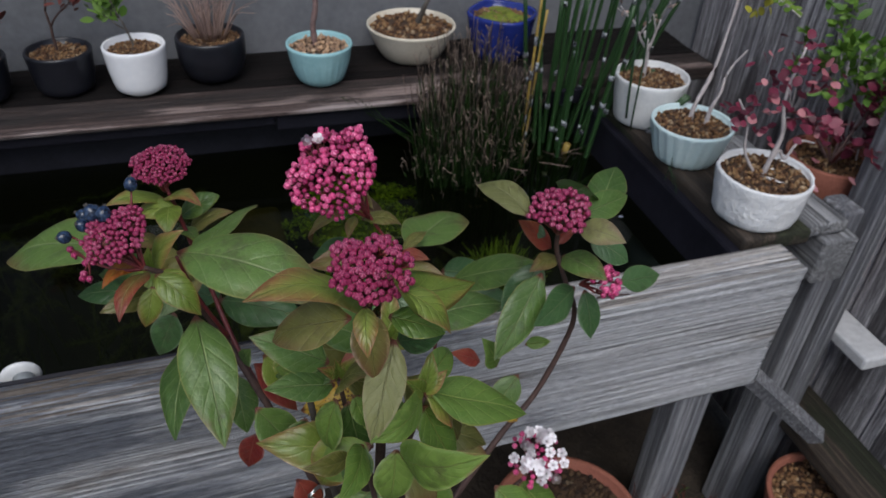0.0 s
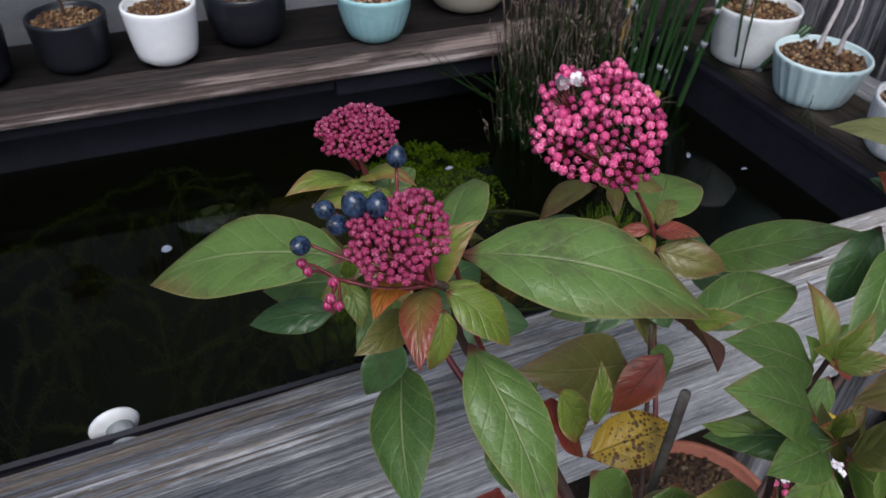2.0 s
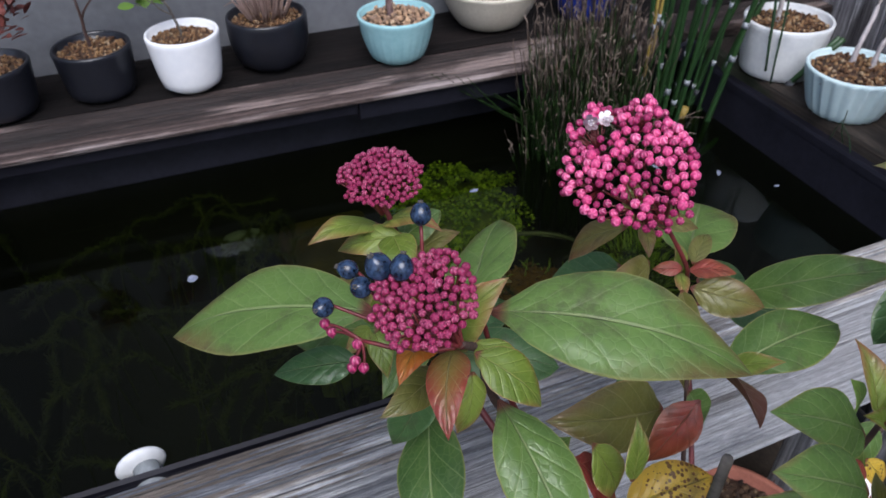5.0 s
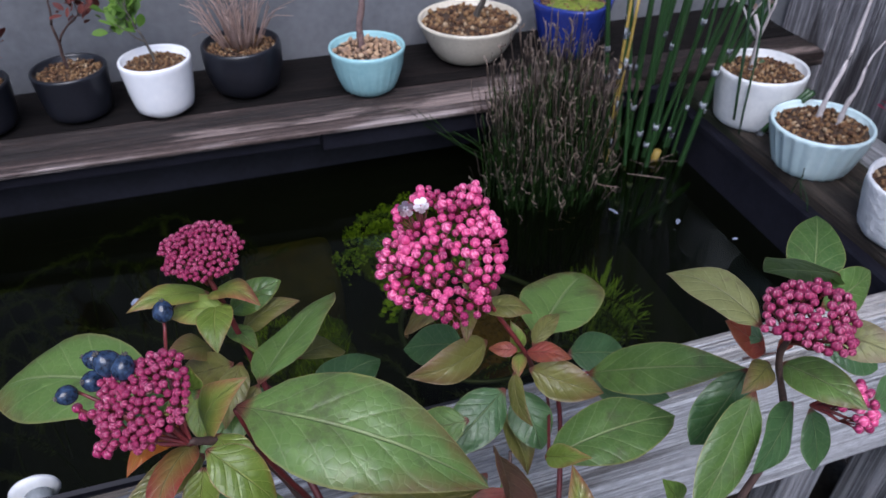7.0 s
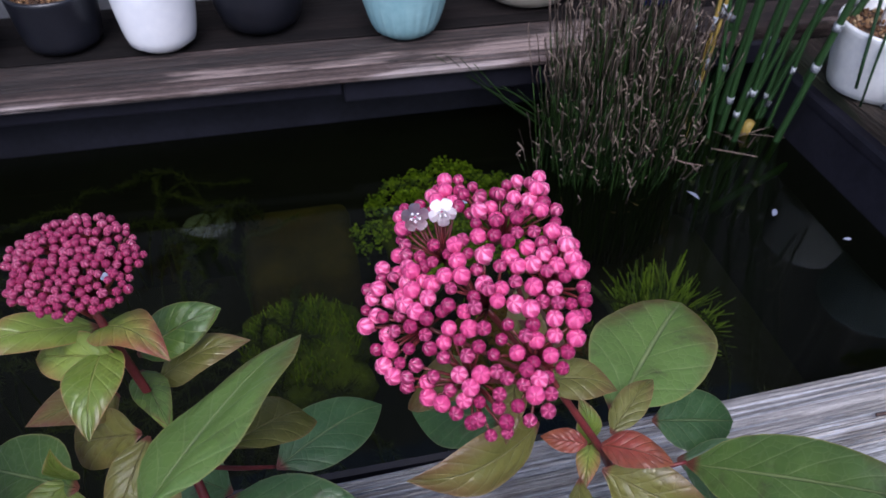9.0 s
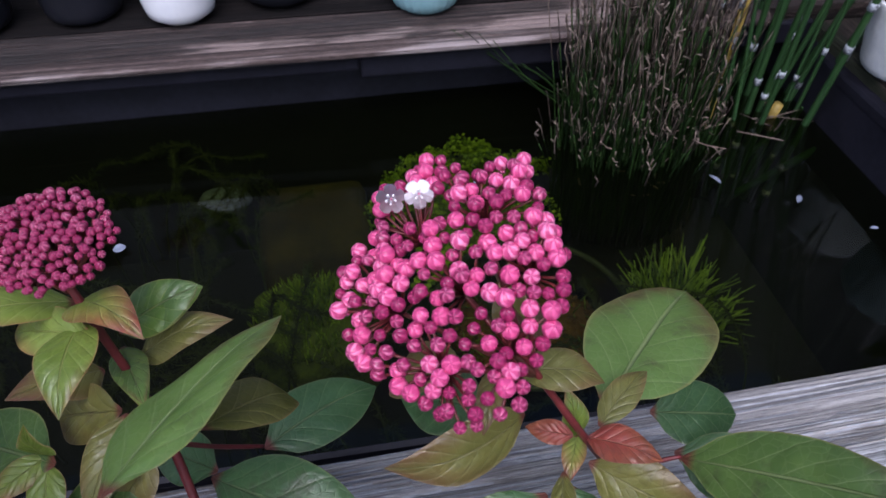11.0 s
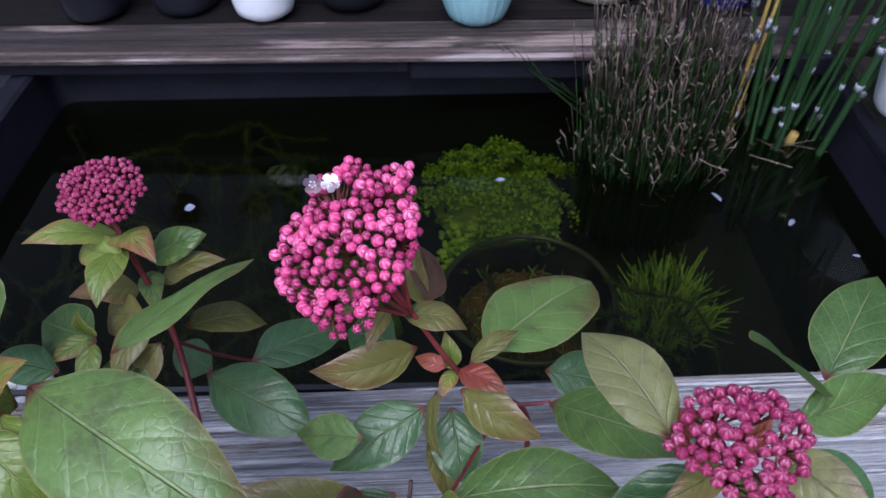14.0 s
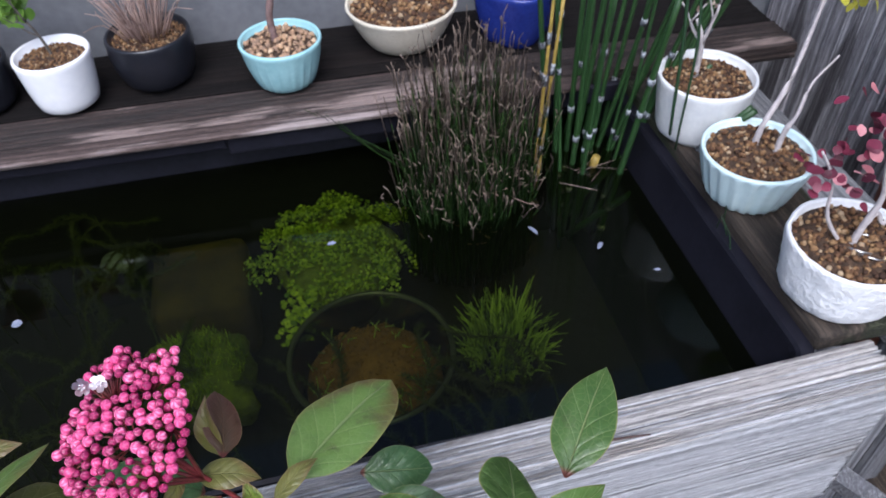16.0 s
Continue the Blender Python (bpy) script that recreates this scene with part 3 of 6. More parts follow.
bm = bmesh.new()
box(bm, (-2.2, 0.59, -0.05), (0.80, 0.74, 1.35), 0.004)
whole("wall_north", bm, CONCRETE, "bare grey concrete wall behind the shelf", "wall", kind="structure", smooth=False)

fence = thing("fence", (0.76, 0.1, 0.0), "weathered grey board fence with dark streaks", "fence", kind="structure")
for i in range(14):
    y = 0.578 - i * 0.098
    bm = bmesh.new()
    box(bm, (0.742 + rng.uniform(-0.004, 0.004), y - 0.094, 0.02), (0.758, y, 1.28 + rng.uniform(-0.01, 0.01)), 0.002)
    part("board", bm, FENCE_WOOD, fence, at=(0.75, y - 0.05, 0.6), smooth=False)
for z in (0.42, 1.05):
    bm = bmesh.new()
    box(bm, (0.76, -0.8, z - 0.03), (0.79, 0.575, z + 0.03), 0.003)
    part("rail", bm, GREY_WOOD_Y, fence, smooth=False)

# black plastic pond tub in a timber frame
TUB = (-0.385, 0.437, 0.014, 0.446)
bm = bmesh.new()
x0, x1, y0, y1 = TUB
loft(bm, [rounded(x0 - 0.006 + 0.03, x1 + 0.006 - 0.03, y0 + 0.024, y1 - 0.024, 0.03, 0.365), rounded(x0 - 0.008, x1 + 0.008, y0 - 0.003, y1 + 0.008, 0.022, 0.570),
          rounded(x0 - 0.022, x1 + 0.012, y0 - 0.005, y1 + 0.02, 0.024, 0.572), rounded(x0 - 0.022, x1 + 0.012, y0 - 0.005, y1 + 0.02, 0.024, 0.582),
          rounded(x0 - 0.004, x1 + 0.002, y0 - 0.002, y1 + 0.004, 0.018, 0.584), rounded(x0, x1, y0, y1, 0.016, 0.580),
          rounded(x0 + 0.03, x1 - 0.03, y0 + 0.03, y1 - 0.03, 0.02, 0.372)])
tub = thing("pond_tub", (0.02, 0.24, 0.362), "black plastic tub sunk in a timber frame, full of water", "pond tub")
part("basin", bm, PLASTIC, tub, smooth=False)
bm = bmesh.new()
loft(bm, [rounded(x0 + d, x1 - e, y0 + f, y1 - e, 0.018, z) for d, e, f, z in
          ((-0.005, -0.003, -0.003, 0.5835), (-0.023, -0.013, -0.005, 0.5825), (-0.023, -0.013, -0.005, 0.5865), (-0.004, -0.002, -0.002, 0.5880), (0.000, 0.000, 0.000, 0.5850), (0.001, 0.001, 0.001, 0.578))], close=False)
part("rim", bm, PLASTIC, tub, smooth=False)
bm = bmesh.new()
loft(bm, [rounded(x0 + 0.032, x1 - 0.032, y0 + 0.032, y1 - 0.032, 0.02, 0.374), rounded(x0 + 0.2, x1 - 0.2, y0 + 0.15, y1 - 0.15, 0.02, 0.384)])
whole("pond_bed", bm, DEPTH_MUD, "mud on the floor of the pond, coloured near-black for the depth", "mud", kind="structure")


def water_material():
    m, n, l, b = graph("pond_water")
    ripple = node(n, l, "TexNoise", {"Vector": stretched(n, l, (1, 1, 1)), "Scale": 9.0, "Detail": 2.0}).outputs["Fac"]
    bp = node(n, l, "Bump", {"Height": ripple, "Strength": 0.06, "Distance": 0.01})
    sheer = node(n, l, "BsdfTransparent", {"Color": (0.38, 0.42, 0.23, 1)})
    murk = node(n, l, "BsdfDiffuse", {"Color": (0.018, 0.022, 0.012, 1)})
    clear = node(n, l, "MixShader", {0: 0.04, 1: sheer.outputs[0], 2: murk.outputs[0]})
    gloss = node(n, l, "BsdfGlossy", {"Roughness": 0.02, "Color": (0.62, 0.66, 0.68, 1), "Normal": bp.outputs["Normal"]})
    fres = node(n, l, "Fresnel", {"IOR": 1.33, "Normal": bp.outputs["Normal"]})
    mix = node(n, l, "MixShader", {0: fres.outputs[0], 1: clear.outputs[0], 2: gloss.outputs[0]})
    l.new(mix.outputs[0], n["Material Output"].inputs["Surface"])
    return m


bm = bmesh.new()
bm.faces.new([bm.verts.new(p) for p in rounded(x0 + 0.0075, x1 - 0.0075, y0 + 0.0075, y1 - 0.0075, 0.018, 0.538)])
whole("water", bm, water_material(), "still dark green pond water", "water", kind="structure", smooth=False)

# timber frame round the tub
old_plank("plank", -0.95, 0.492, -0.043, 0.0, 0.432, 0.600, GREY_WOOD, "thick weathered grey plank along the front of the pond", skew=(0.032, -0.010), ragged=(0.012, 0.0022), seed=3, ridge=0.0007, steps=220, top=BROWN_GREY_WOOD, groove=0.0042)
old_plank("plank", -0.95, 0.66, 0.412, 0.4685, 0.594, 0.612, SHELF_WOOD, "brown worn shelf plank carrying a row of small pots", skew=(-0.024, 0.006), seed=11, ridge=0.0008)
old_plank("plank", -0.95, 0.66, 0.471, 0.588, 0.594, 0.6115, DARK_WOOD, "near-black shelf plank against the wall", skew=(-0.024, 0.006), seed=12, ridge=0.0008)
old_plank("plank", -0.95, 0.40, 0.388, 0.4105, 0.6085, 0.6125, SHELF_EDGE, "pale worn strip along the front of the shelf", skew=(-0.032, 0.008), seed=17, ridge=0.0005)
for lo, hi, z in ((-0.92, 0.010, 0.592), (0.0115, 0.44, 0.584)):
    holder = thing("shelf_support", ((lo + hi) / 2, 0.398, z), "black batten under the front of the shelf", "batten")
    bm = bmesh.new()
    box(bm, (lo, 0.3955, z), (hi, 0.4035, 0.6055), 0.002)
    for v in bm.verts:
        v.co.y += -0.032 * v.co.x
        v.co.z += 0.008 * v.co.x
    part("batten", bm, PLASTIC, holder, smooth=False)

timber("board", (0.450, 0.022, 0.582), (0.536, 0.40, 0.600), BROWN_WOOD, "mossy brown board carrying three white and aqua pots")
timber("board", (0.540, 0.030, 0.582), (0.592, 0.235, 0.598), GREY_WOOD_Y, "grey board beside the row of pots")
timber("rail", (0.560, 0.020, 0.520), (0.606, 0.58, 0.580), GREY_WOOD_Y, "grey timber rail under the boards")
timber("post", (0.616, 0.058, 0.0), (0.646, 0.098, 0.585), GREY_WOOD_Z, "upright grey timber post of the staging")
timber("post", (0.655, 0.052, 0.0), (0.682, 0.100, 0.80), GREY_WOOD_Z, "tall upright grey timber post of the staging")
timber("post", (0.470, 0.060, 0.0), (0.525, 0.100, 0.580), GREY_WOOD_Z, "grey timber leg under the pond frame")
timber("post", (-0.62, 0.060, 0.0), (-0.56, 0.100, 0.580), GREY_WOOD_Z, "grey timber leg under the pond frame")
timber("rail", (-0.62, 0.104, 0.300), (0.56, 0.40, 0.362), GREY_WOOD, "timber deck under the pond tub")
timber("rail", (0.688, 0.0, 0.365), (0.735, 0.56, 0.385), WHITE_RAIL, "pale grey shelf rail by the fence")
timber("rail", (0.660, -0.25, 0.205), (0.738, 0.56, 0.230), BROWN_WOOD, "dark knotty lower shelf board by the fence")
d = Vector((0.642, -0.016, 0.273)) - Vector((0.530, 0.018, 0.380))
bm = bmesh.new()
tube(bm, [Vector((0.525, 0.020, 0.385)), Vector((0.585, 0.002, 0.328)), Vector((0.645, -0.017, 0.270))], 0.014, 0.014, 4)
whole("brace", bm, GREY_WOOD_Z, "short slanting grey brace below the plank end", "timber", at=(0.585, 0.0, 0.33), smooth=False)

# ---- pots on the shelf and the boards ----
def pot(at, radius, height, foot, material, label, grit=0.005, belly=1.0, lip=0.004, shape=None, full=0.84, seed=1, dome=0.004, group="small pots", rim=None, count=None, bulge=0.0, stones=None):
    """A small glazed pot filled with grit; at: the middle of its foot."""
    x, y, z = at
    root = thing("plant_pot", at, label, "plant pot", group)
    prof = [(foot * 0.9, z), (foot, z + 0.002)]
    for i in range(1, 9):
        t = i / 9
        prof.append((foot + (radius - foot) * (t ** belly) + bulge * radius * math.sin(math.pi * t), z + height * t))
    prof += [(radius, z + height - 0.002), (radius - 0.001, z + height), (radius - lip + 0.001, z + height), (radius - lip, z + height - 0.002), (radius - lip - 0.001, z + height * full), (0.001, z + height * full)]
    bm = bmesh.new()
    lathe(bm, prof, 72 if shape else 44, (x, y, 0), shape)
    part("bowl", bm, material, root)
    if rim:
        bm = bmesh.new()
        lathe(bm, [(radius - lip, z + height - 0.003), (radius + 0.0008, z + height - 0.003), (radius + 0.001, z + height - 0.0005), (radius - lip * 0.5, z + height + 0.0012), (radius - lip, z + height)], 44, (x, y, 0))
        part("rim", bm, rim, root)
    inner = radius - lip - 0.002
    bm = bmesh.new()
    lathe(bm, [(inner + 0.0012, z + height * full - 0.004), (inner + 0.0012, z + height * full + 0.001), (inner * 0.6, z + height * full + 0.001 + dome * 0.6), (0.001, z + height * full + 0.001 + dome)], 36, (x, y, 0))
    part("soil", bm, GRIT_BED, root)
    bm = bmesh.new()
    pebbles(bm, (x, y), inner, z + height * full + 0.0015, grit * 0.85, count or int(8.5 * (inner / grit) ** 2), dome, seed)
    part("grit", bm, stones or GRIT, root, "loose brown fired clay grit", kind="stuff")
    return root, Vector((x, y, z + height * full))


def fluted(count, deep, upto):
    return lambda a, z: 1.0 + (deep * (abs(math.sin(a * count / 2)) - 0.6) if z < upto else 0.0)


def uneven(seed, amount):
    return lambda a, z: 1.0 + amount * noise.noise((2.2 * math.cos(a), 2.2 * math.sin(a), z * 40 + seed)) + 0.6 * amount * noise.noise((7 * math.cos(a), 7 * math.sin(a), z * 130 + seed))


S = 0.6125
aqua, aqua_top = pot((0.082, 0.472, S), 0.0440, 0.055, 0.023, AQUA_GLAZE, "small aqua glazed bowl pot with fluted sides on the shelf", belly=0.52, shape=fluted(26, 0.075, S + 0.037), seed=2, grit=0.0075, stones=PALE_GRIT)
white, white_top = pot((-0.148, 0.492, S), 0.0385, 0.062, 0.024, WHITE_GLAZE, "smooth glossy white cup-shaped pot on the shelf", belly=0.32, seed=3, grit=0.004)
black, black_top = pot((-0.055, 0.518, S), 0.0445, 0.058, 0.030, BLACK_GLAZE, "shiny black glazed pot with dry grass on the shelf", belly=0.45, bulge=0.07, seed=4, grit=0.005)
dark, dark_top = pot((-0.240, 0.515, S), 0.0400, 0.053, 0.032, BLACK_GLAZE, "dark slate-grey pot with a small red-leaved tree", belly=0.5, seed=5, grit=0.005)
dark2, dark2_top = pot((-0.338, 0.505, S), 0.0400, 0.053, 0.032, BLACK_GLAZE, "dark slate-grey pot at the end of the row", belly=0.5, seed=6, grit=0.005)
beige, beige_top = pot((0.222, 0.525, S), 0.0640, 0.052, 0.030, BEIGE_GLAZE, "wide shallow beige bowl pot on the shelf", belly=0.55, seed=7, grit=0.008)
blue, blue_top = pot((0.352, 0.506, S), 0.0500, 0.068, 0.034, BLUE_GLAZE, "cobalt blue glazed pot topped with moss", belly=0.7, seed=8, grit=0.005, shape=lambda a, z: 1.0 + 0.05 * math.cos(4 * a), lip=0.006)
B = 0.600
stone, stone_top = pot((0.484, 0.300, B), 0.0480, 0.062, 0.040, STONE_GLAZE, "straight white stoneware pot with dark speckles", belly=0.8, shape=uneven(3, 0.015), seed=9, grit=0.0055)
flute, flute_top = pot((0.480, 0.193, B), 0.0490, 0.050, 0.034, PALE_AQUA, "pale aqua pot with broad fluted sides", belly=0.8, shape=fluted(22, 0.085, B + 0.046), seed=10, grit=0.0065)
rough, rough_top = pot((0.490, 0.068, B), 0.0500, 0.053, 0.042, ROUGH_GLAZE, "rough hand-made white stoneware pot with wired trunk", belly=0.5, shape=uneven(8, 0.03), seed=11, grit=0.0065, full=0.86)
P1 = pot((0.300, 0.0, 0.012), 0.098, 0.185, 0.062, TERRACOTTA, "large terracotta pot of dark soil on the ground below the plank", stones=DARK_GRIT, seed=12, grit=0.009, belly=1.0, lip=0.008, full=0.9, count=900)
P2 = pot((0.668, -0.06, 0.012), 0.082, 0.168, 0.052, TERRACOTTA, "terracotta pot with pale gravel on the ground", seed=13, grit=0.010, belly=1.0, lip=0.008, full=0.92, count=700)
P3 = pot((0.680, 0.162, 0.3855), 0.057, 0.210, 0.04, TERRACOTTA, "terracotta pot with a red-leaved shrub behind the boards", seed=14, grit=0.009, lip=0.006, full=0.93, count=420)

bm = bmesh.new()
for i in range(9):
    a = i * 0.7
    at = blue_top + Vector((0.022 * math.cos(a) * (i % 3) / 2, 0.022 * math.sin(a) * (i % 3) / 2, 0.0))
    made = bmesh.ops.create_icosphere(bm, subdivisions=3, radius=0.017)["verts"]
    for v in made:
        v.co *= 1 + 0.25 * noise.noise(v.co * 260 + at * 50)
    bmesh.ops.transform(bm, matrix=Matrix.Translation(at) @ Matrix.Diagonal((1.2, 1.2, 0.45, 1)), verts=made)
part("moss", bm, MOSS, blue, "green cushion of moss")


# ---- little trees and tufts in the pots ----
def small_leaf_material(name, dark, light, rough=0.5, sheen=0.5):
    m, n, l, b = graph(name)
    geo = n.new("ShaderNodeNewGeometry")
    fine = node(n, l, "TexNoise", {"Vector": stretched(n, l, (1, 1, 1)), "Scale": 120.0, "Detail": 3.0}).outputs["Fac"]
    t = math_(n, l, "MULTIPLY_ADD", geo.outputs["Random Per Island"], 0.7, math_(n, l, "MULTIPLY", fine, 0.3))
    col = ramp(n, l, t, [(0.1, dark), (0.9, light)])
    l.new(col, b.inputs["Base Color"])
    b.inputs["Roughness"].default_value = rough
    b.inputs["Specular IOR Level"].default_value = sheen
    tr = node(n, l, "BsdfTranslucent", {"Color": col})
    mix = node(n, l, "MixShader", {0: 0.25, 1: b.outputs[0], 2: tr.outputs[0]})
    l.new(mix.outputs[0], n["Material Output"].inputs["Surface"])
    return m


RUSSET = small_leaf_material("russet_small_leaf", (0.07, 0.018, 0.016), (0.24, 0.07, 0.055))
BURGUNDY = small_leaf_material("burgundy_leaf", (0.045, 0.006, 0.014), (0.26, 0.036, 0.078))
PINK = small_leaf_material("pink_leaf", (0.45, 0.13, 0.16), (0.65, 0.32, 0.34))
LIME = small_leaf_material("yellow_green_leaf", (0.05, 0.12, 0.015), (0.20, 0.32, 0.04))
FRESH = small_leaf_material("fresh_green_leaf", (0.06, 0.15, 0.02), (0.19, 0.34, 0.05))
STRAW = small_leaf_material("dry_straw", (0.28, 0.18, 0.15), (0.64, 0.47, 0.41), 0.7)
SEDGE = small_leaf_material("dark_green_rush", (0.003, 0.009, 0.003), (0.030, 0.066, 0.014), 0.55, 0.15)
RUSH_TIP = small_leaf_material("dry_rush_tip", (0.018, 0.012, 0.009), (0.34, 0.26, 0.21), 0.6, 0.3)
GRASS = small_leaf_material("pond_grass", (0.045, 0.10, 0.015), (0.62, 0.86, 0.15))
WEED = small_leaf_material("water_weed", (0.012, 0.022, 0.005), (0.10, 0.125, 0.030))
CRESS = small_leaf_material("moneywort_leaf", (0.045, 0.12, 0.006), (0.52, 0.70, 0.045))


def twigs(bm, at, lean, length, r, depth, spread, tips, gen):
    """A branching twig; collects the ends of its last shoots in tips."""
    p = [Vector(at)]
    d = Vector(lean).normalized()
    for _ in range(5):
        d = (d + Vector((gen.uniform(-1, 1), gen.uniform(-1, 1), gen.uniform(-0.6, 1))) * 0.22).normalized()
        p.append(p[-1] + d * length / 5)
    tube(bm, p, r, r * 0.6, 5, 0.08)
    if depth == 0:
        tips.extend([(p[-1], d), (p[3], d)])
        return
    for k in range(gen.choice((2, 3))):
        side = Vector((gen.uniform(-1, 1), gen.uniform(-1, 1), gen.uniform(-0.1, 0.8))) * spread
        twigs(bm, p[gen.choice((3, 4, 5, 5))], d + side, length * gen.uniform(0.5, 0.75), r * 0.6, depth - 1, spread, tips, gen)


def oval(bm, at, d, size, gen, wide=0.6, up=0.6):
    """One small oval leaf, slightly cupped."""
    d = Vector(d).normalized()
    n = (Vector((gen.uniform(-0.6, 0.6), gen.uniform(-0.9, 0.3), up + 0.3)))
    n = (n - d * n.dot(d)).normalized()
    s = d.cross(n)
    if size < 0.0075:
        line = ((0.25, 0.36), (0.6, 0.5), (0.9, 0.28))
    else:
        line = ((0.08, 0.20), (0.25, 0.40), (0.45, 0.50), (0.66, 0.46), (0.86, 0.28))
    mid = [bm.verts.new(at + d * (size * t) + n * (0.14 * size * t * (1 - t))) for t in (0.0, *(t for t, _ in line), 1.0)]
    for sign in (1, -1):
        edge = [bm.verts.new(at + d * (size * t) + s * (sign * wide * size * w) + n * (0.18 * size * w)) for t, w in line]
        bm.faces.new((mid[0], mid[1], edge[0]))
        for k in range(len(line) - 1):
            bm.faces.new((mid[k + 1], mid[k + 2], edge[k + 1], edge[k]))
        bm.faces.new((mid[-2], mid[-1], edge[-1]))


def little_tree(root, start, lean, length, r, depth, bark, foliage, size, per, seed, spread=0.8, wide=0.6, leaf_name="foliage"):
    gen = random.Random(seed)
    bm = bmesh.new()
    tips = []
    twigs(bm, start, lean, length, r, depth, spread, tips, gen)
    part("trunk", bm, bark, root)
    if foliage:
        bm = bmesh.new()
        for at, d in tips:
            for _ in range(per):
                oval(bm, at + Vector((gen.uniform(-1, 1), gen.uniform(-1, 1), gen.uniform(-1, 1))) * size * 0.9,
                     d + Vector((gen.uniform(-1, 1), gen.uniform(-1, 1), gen.uniform(-0.6, 0.7))), size * gen.uniform(0.6, 1.2), gen, wide)
        part("foliage", bm, foliage, root, kind="stuff")


def plant(name, at, label, category="potted plant"):
    return thing(name, at, label, category)


def tuft(root, name, at, count, height, spread, material, seed, width=0.0012, lean=(0, 0, 0), base=0.3, droop=0.2):
    gen = random.Random(seed)
    bm = bmesh.new()
    for _ in range(count):
        a, q = gen.uniform(0, 6.283), math.sqrt(gen.random())
        o = Vector((math.cos(a) * q, math.sin(a) * q, 0))
        h = height * gen.uniform(0.55, 1.1)
        p0 = Vector(at) + o * spread * base
        p1 = p0 + Vector((o.x * spread * 0.4, o.y * spread * 0.4, h * 0.55)) + Vector(lean) * h * 0.4
        p2 = Vector(at) + o * spread + Vector((gen.uniform(-1, 1) * spread * 0.2, gen.uniform(-1, 1) * spread * 0.2, h * (1 - droop * q))) + Vector(lean) * h
        tube(bm, curve((p0, p1, p2), 3), width, width * 0.35, 3)
    return part(name, bm, material, root, kind="stuff")


t = plant("maple_seedling", dark_top, "tiny red-brown leaved tree in a dark pot")
little_tree(t, dark_top, (0.1, 0, 1), 0.06, 0.0022, 3, TWIG, RUSSET, 0.014, 5, 21, wide=0.5)
t = plant("maple_seedling", dark2_top, "tiny dark red leaved tree in the end pot")
little_tree(t, dark2_top, (0, 0, 1), 0.05, 0.002, 3, TWIG, RUSSET, 0.014, 4, 22, wide=0.5)
t = plant("green_seedling", white_top, "small green-leaved seedling in the white pot")
little_tree(t, white_top, (-0.25, 0, 1), 0.045, 0.0018, 2, CUT_TWIG, FRESH, 0.016, 6, 23, wide=0.55)
t = plant("dry_grass", black_top, "dry pinkish straw tuft in the black pot")
tuft(t, "blades", black_top, 80, 0.105, 0.065, STRAW, 24, 0.0009, droop=0.35)
little_tree(t, black_top, (0, 0, 1), 0.04, 0.0012, 3, STRAW, STRAW, 0.010, 4, 25, spread=1.4, wide=0.35)
t = plant("bare_sapling", aqua_top, "single bare brown trunk in the aqua pot")
bm = bmesh.new()
tube(bm, curve((aqua_top + Vector((-0.004, 0.004, -0.006)), aqua_top + Vector((-0.006, 0.004, 0.03)), aqua_top + Vector((-0.001, 0.004, 0.06)), aqua_top + Vector((-0.007, 0.006, 0.11)))), 0.0042, 0.0032, 8, 0.08)
part("trunk", bm, PINK_BARK, t)
t = plant("stumpy_sapling", beige_top, "short stump with shoots in the beige bowl")
little_tree(t, beige_top + Vector((0.01, 0.01, -0.004)), (0.1, 0, 1), 0.05, 0.005, 1, CUT_TWIG, None, 0, 0, 26)
t = plant("lichen_twig", stone_top, "pale branching twig with grey lichen in the stoneware pot")
little_tree(t, stone_top + Vector((-0.01, 0.006, -0.004)), (0.05, 0.1, 1), 0.07, 0.0034, 2, PALE_BARK, STRAW, 0.006, 2, 27, spread=1.0)
t = plant("forked_sapling", flute_top, "pale forked trunk with round green leaves on top")
bm = bmesh.new()
tube(bm, curve([flute_top + Vector(o) for o in ((0.004, 0.012, -0.008), (0.0062, 0.012, 0.0225), (0.0262, 0.022, 0.056), (0.040, 0.032, 0.109), (0.0465, 0.037, 0.150))]), 0.0031, 0.0016, 8, 0.12)
tube(bm, curve([flute_top + Vector(o) for o in ((0.0152, -0.003, -0.008), (0.0183, -0.003, 0.0246), (0.0245, -0.003, 0.041), (0.0321, 0.002, 0.067), (0.0532, 0.007, 0.088))]), 0.0029, 0.0008, 8, 0.12)
part("trunk", bm, PALE_BARK, t)
bm = bmesh.new()
gen = random.Random(31)
bm2 = bmesh.new()
top = flute_top + Vector((0.0465, 0.037, 0.150))
for d, n in (((0.9, -0.5, -0.25), 9), ((0.4, -0.9, -0.1), 8), ((1.0, 0.1, 0.1), 8), ((0.2, -0.5, 0.3), 6), ((1.0, -0.2, -0.1), 8)):
    d = Vector(d).normalized()
    line = curve((top, top + d * 0.035 + Vector((0, 0, 0.006)), top + d * 0.075 + Vector((0, 0, -0.004))), 5)
    tube(bm2, line, 0.0014, 0.0007, 5)
    side = d.cross(Vector((0, -0.5, 1))).normalized()
    for k in range(1, n):
        p = line[min(len(line) - 1, k + 1)]
        for sg in (-1, 1):
            oval(bm, p, d * 0.5 + side * sg + Vector((gen.uniform(-0.3, 0.3), gen.uniform(-0.3, 0.3), gen.uniform(-0.3, 0.2))), gen.uniform(0.008, 0.0125), gen, 0.8)
part("twig", bm2, PALE_BARK, t)
part("foliage", bm, LIME, t, "glossy round green leaves", kind="stuff")
bm = bmesh.new()
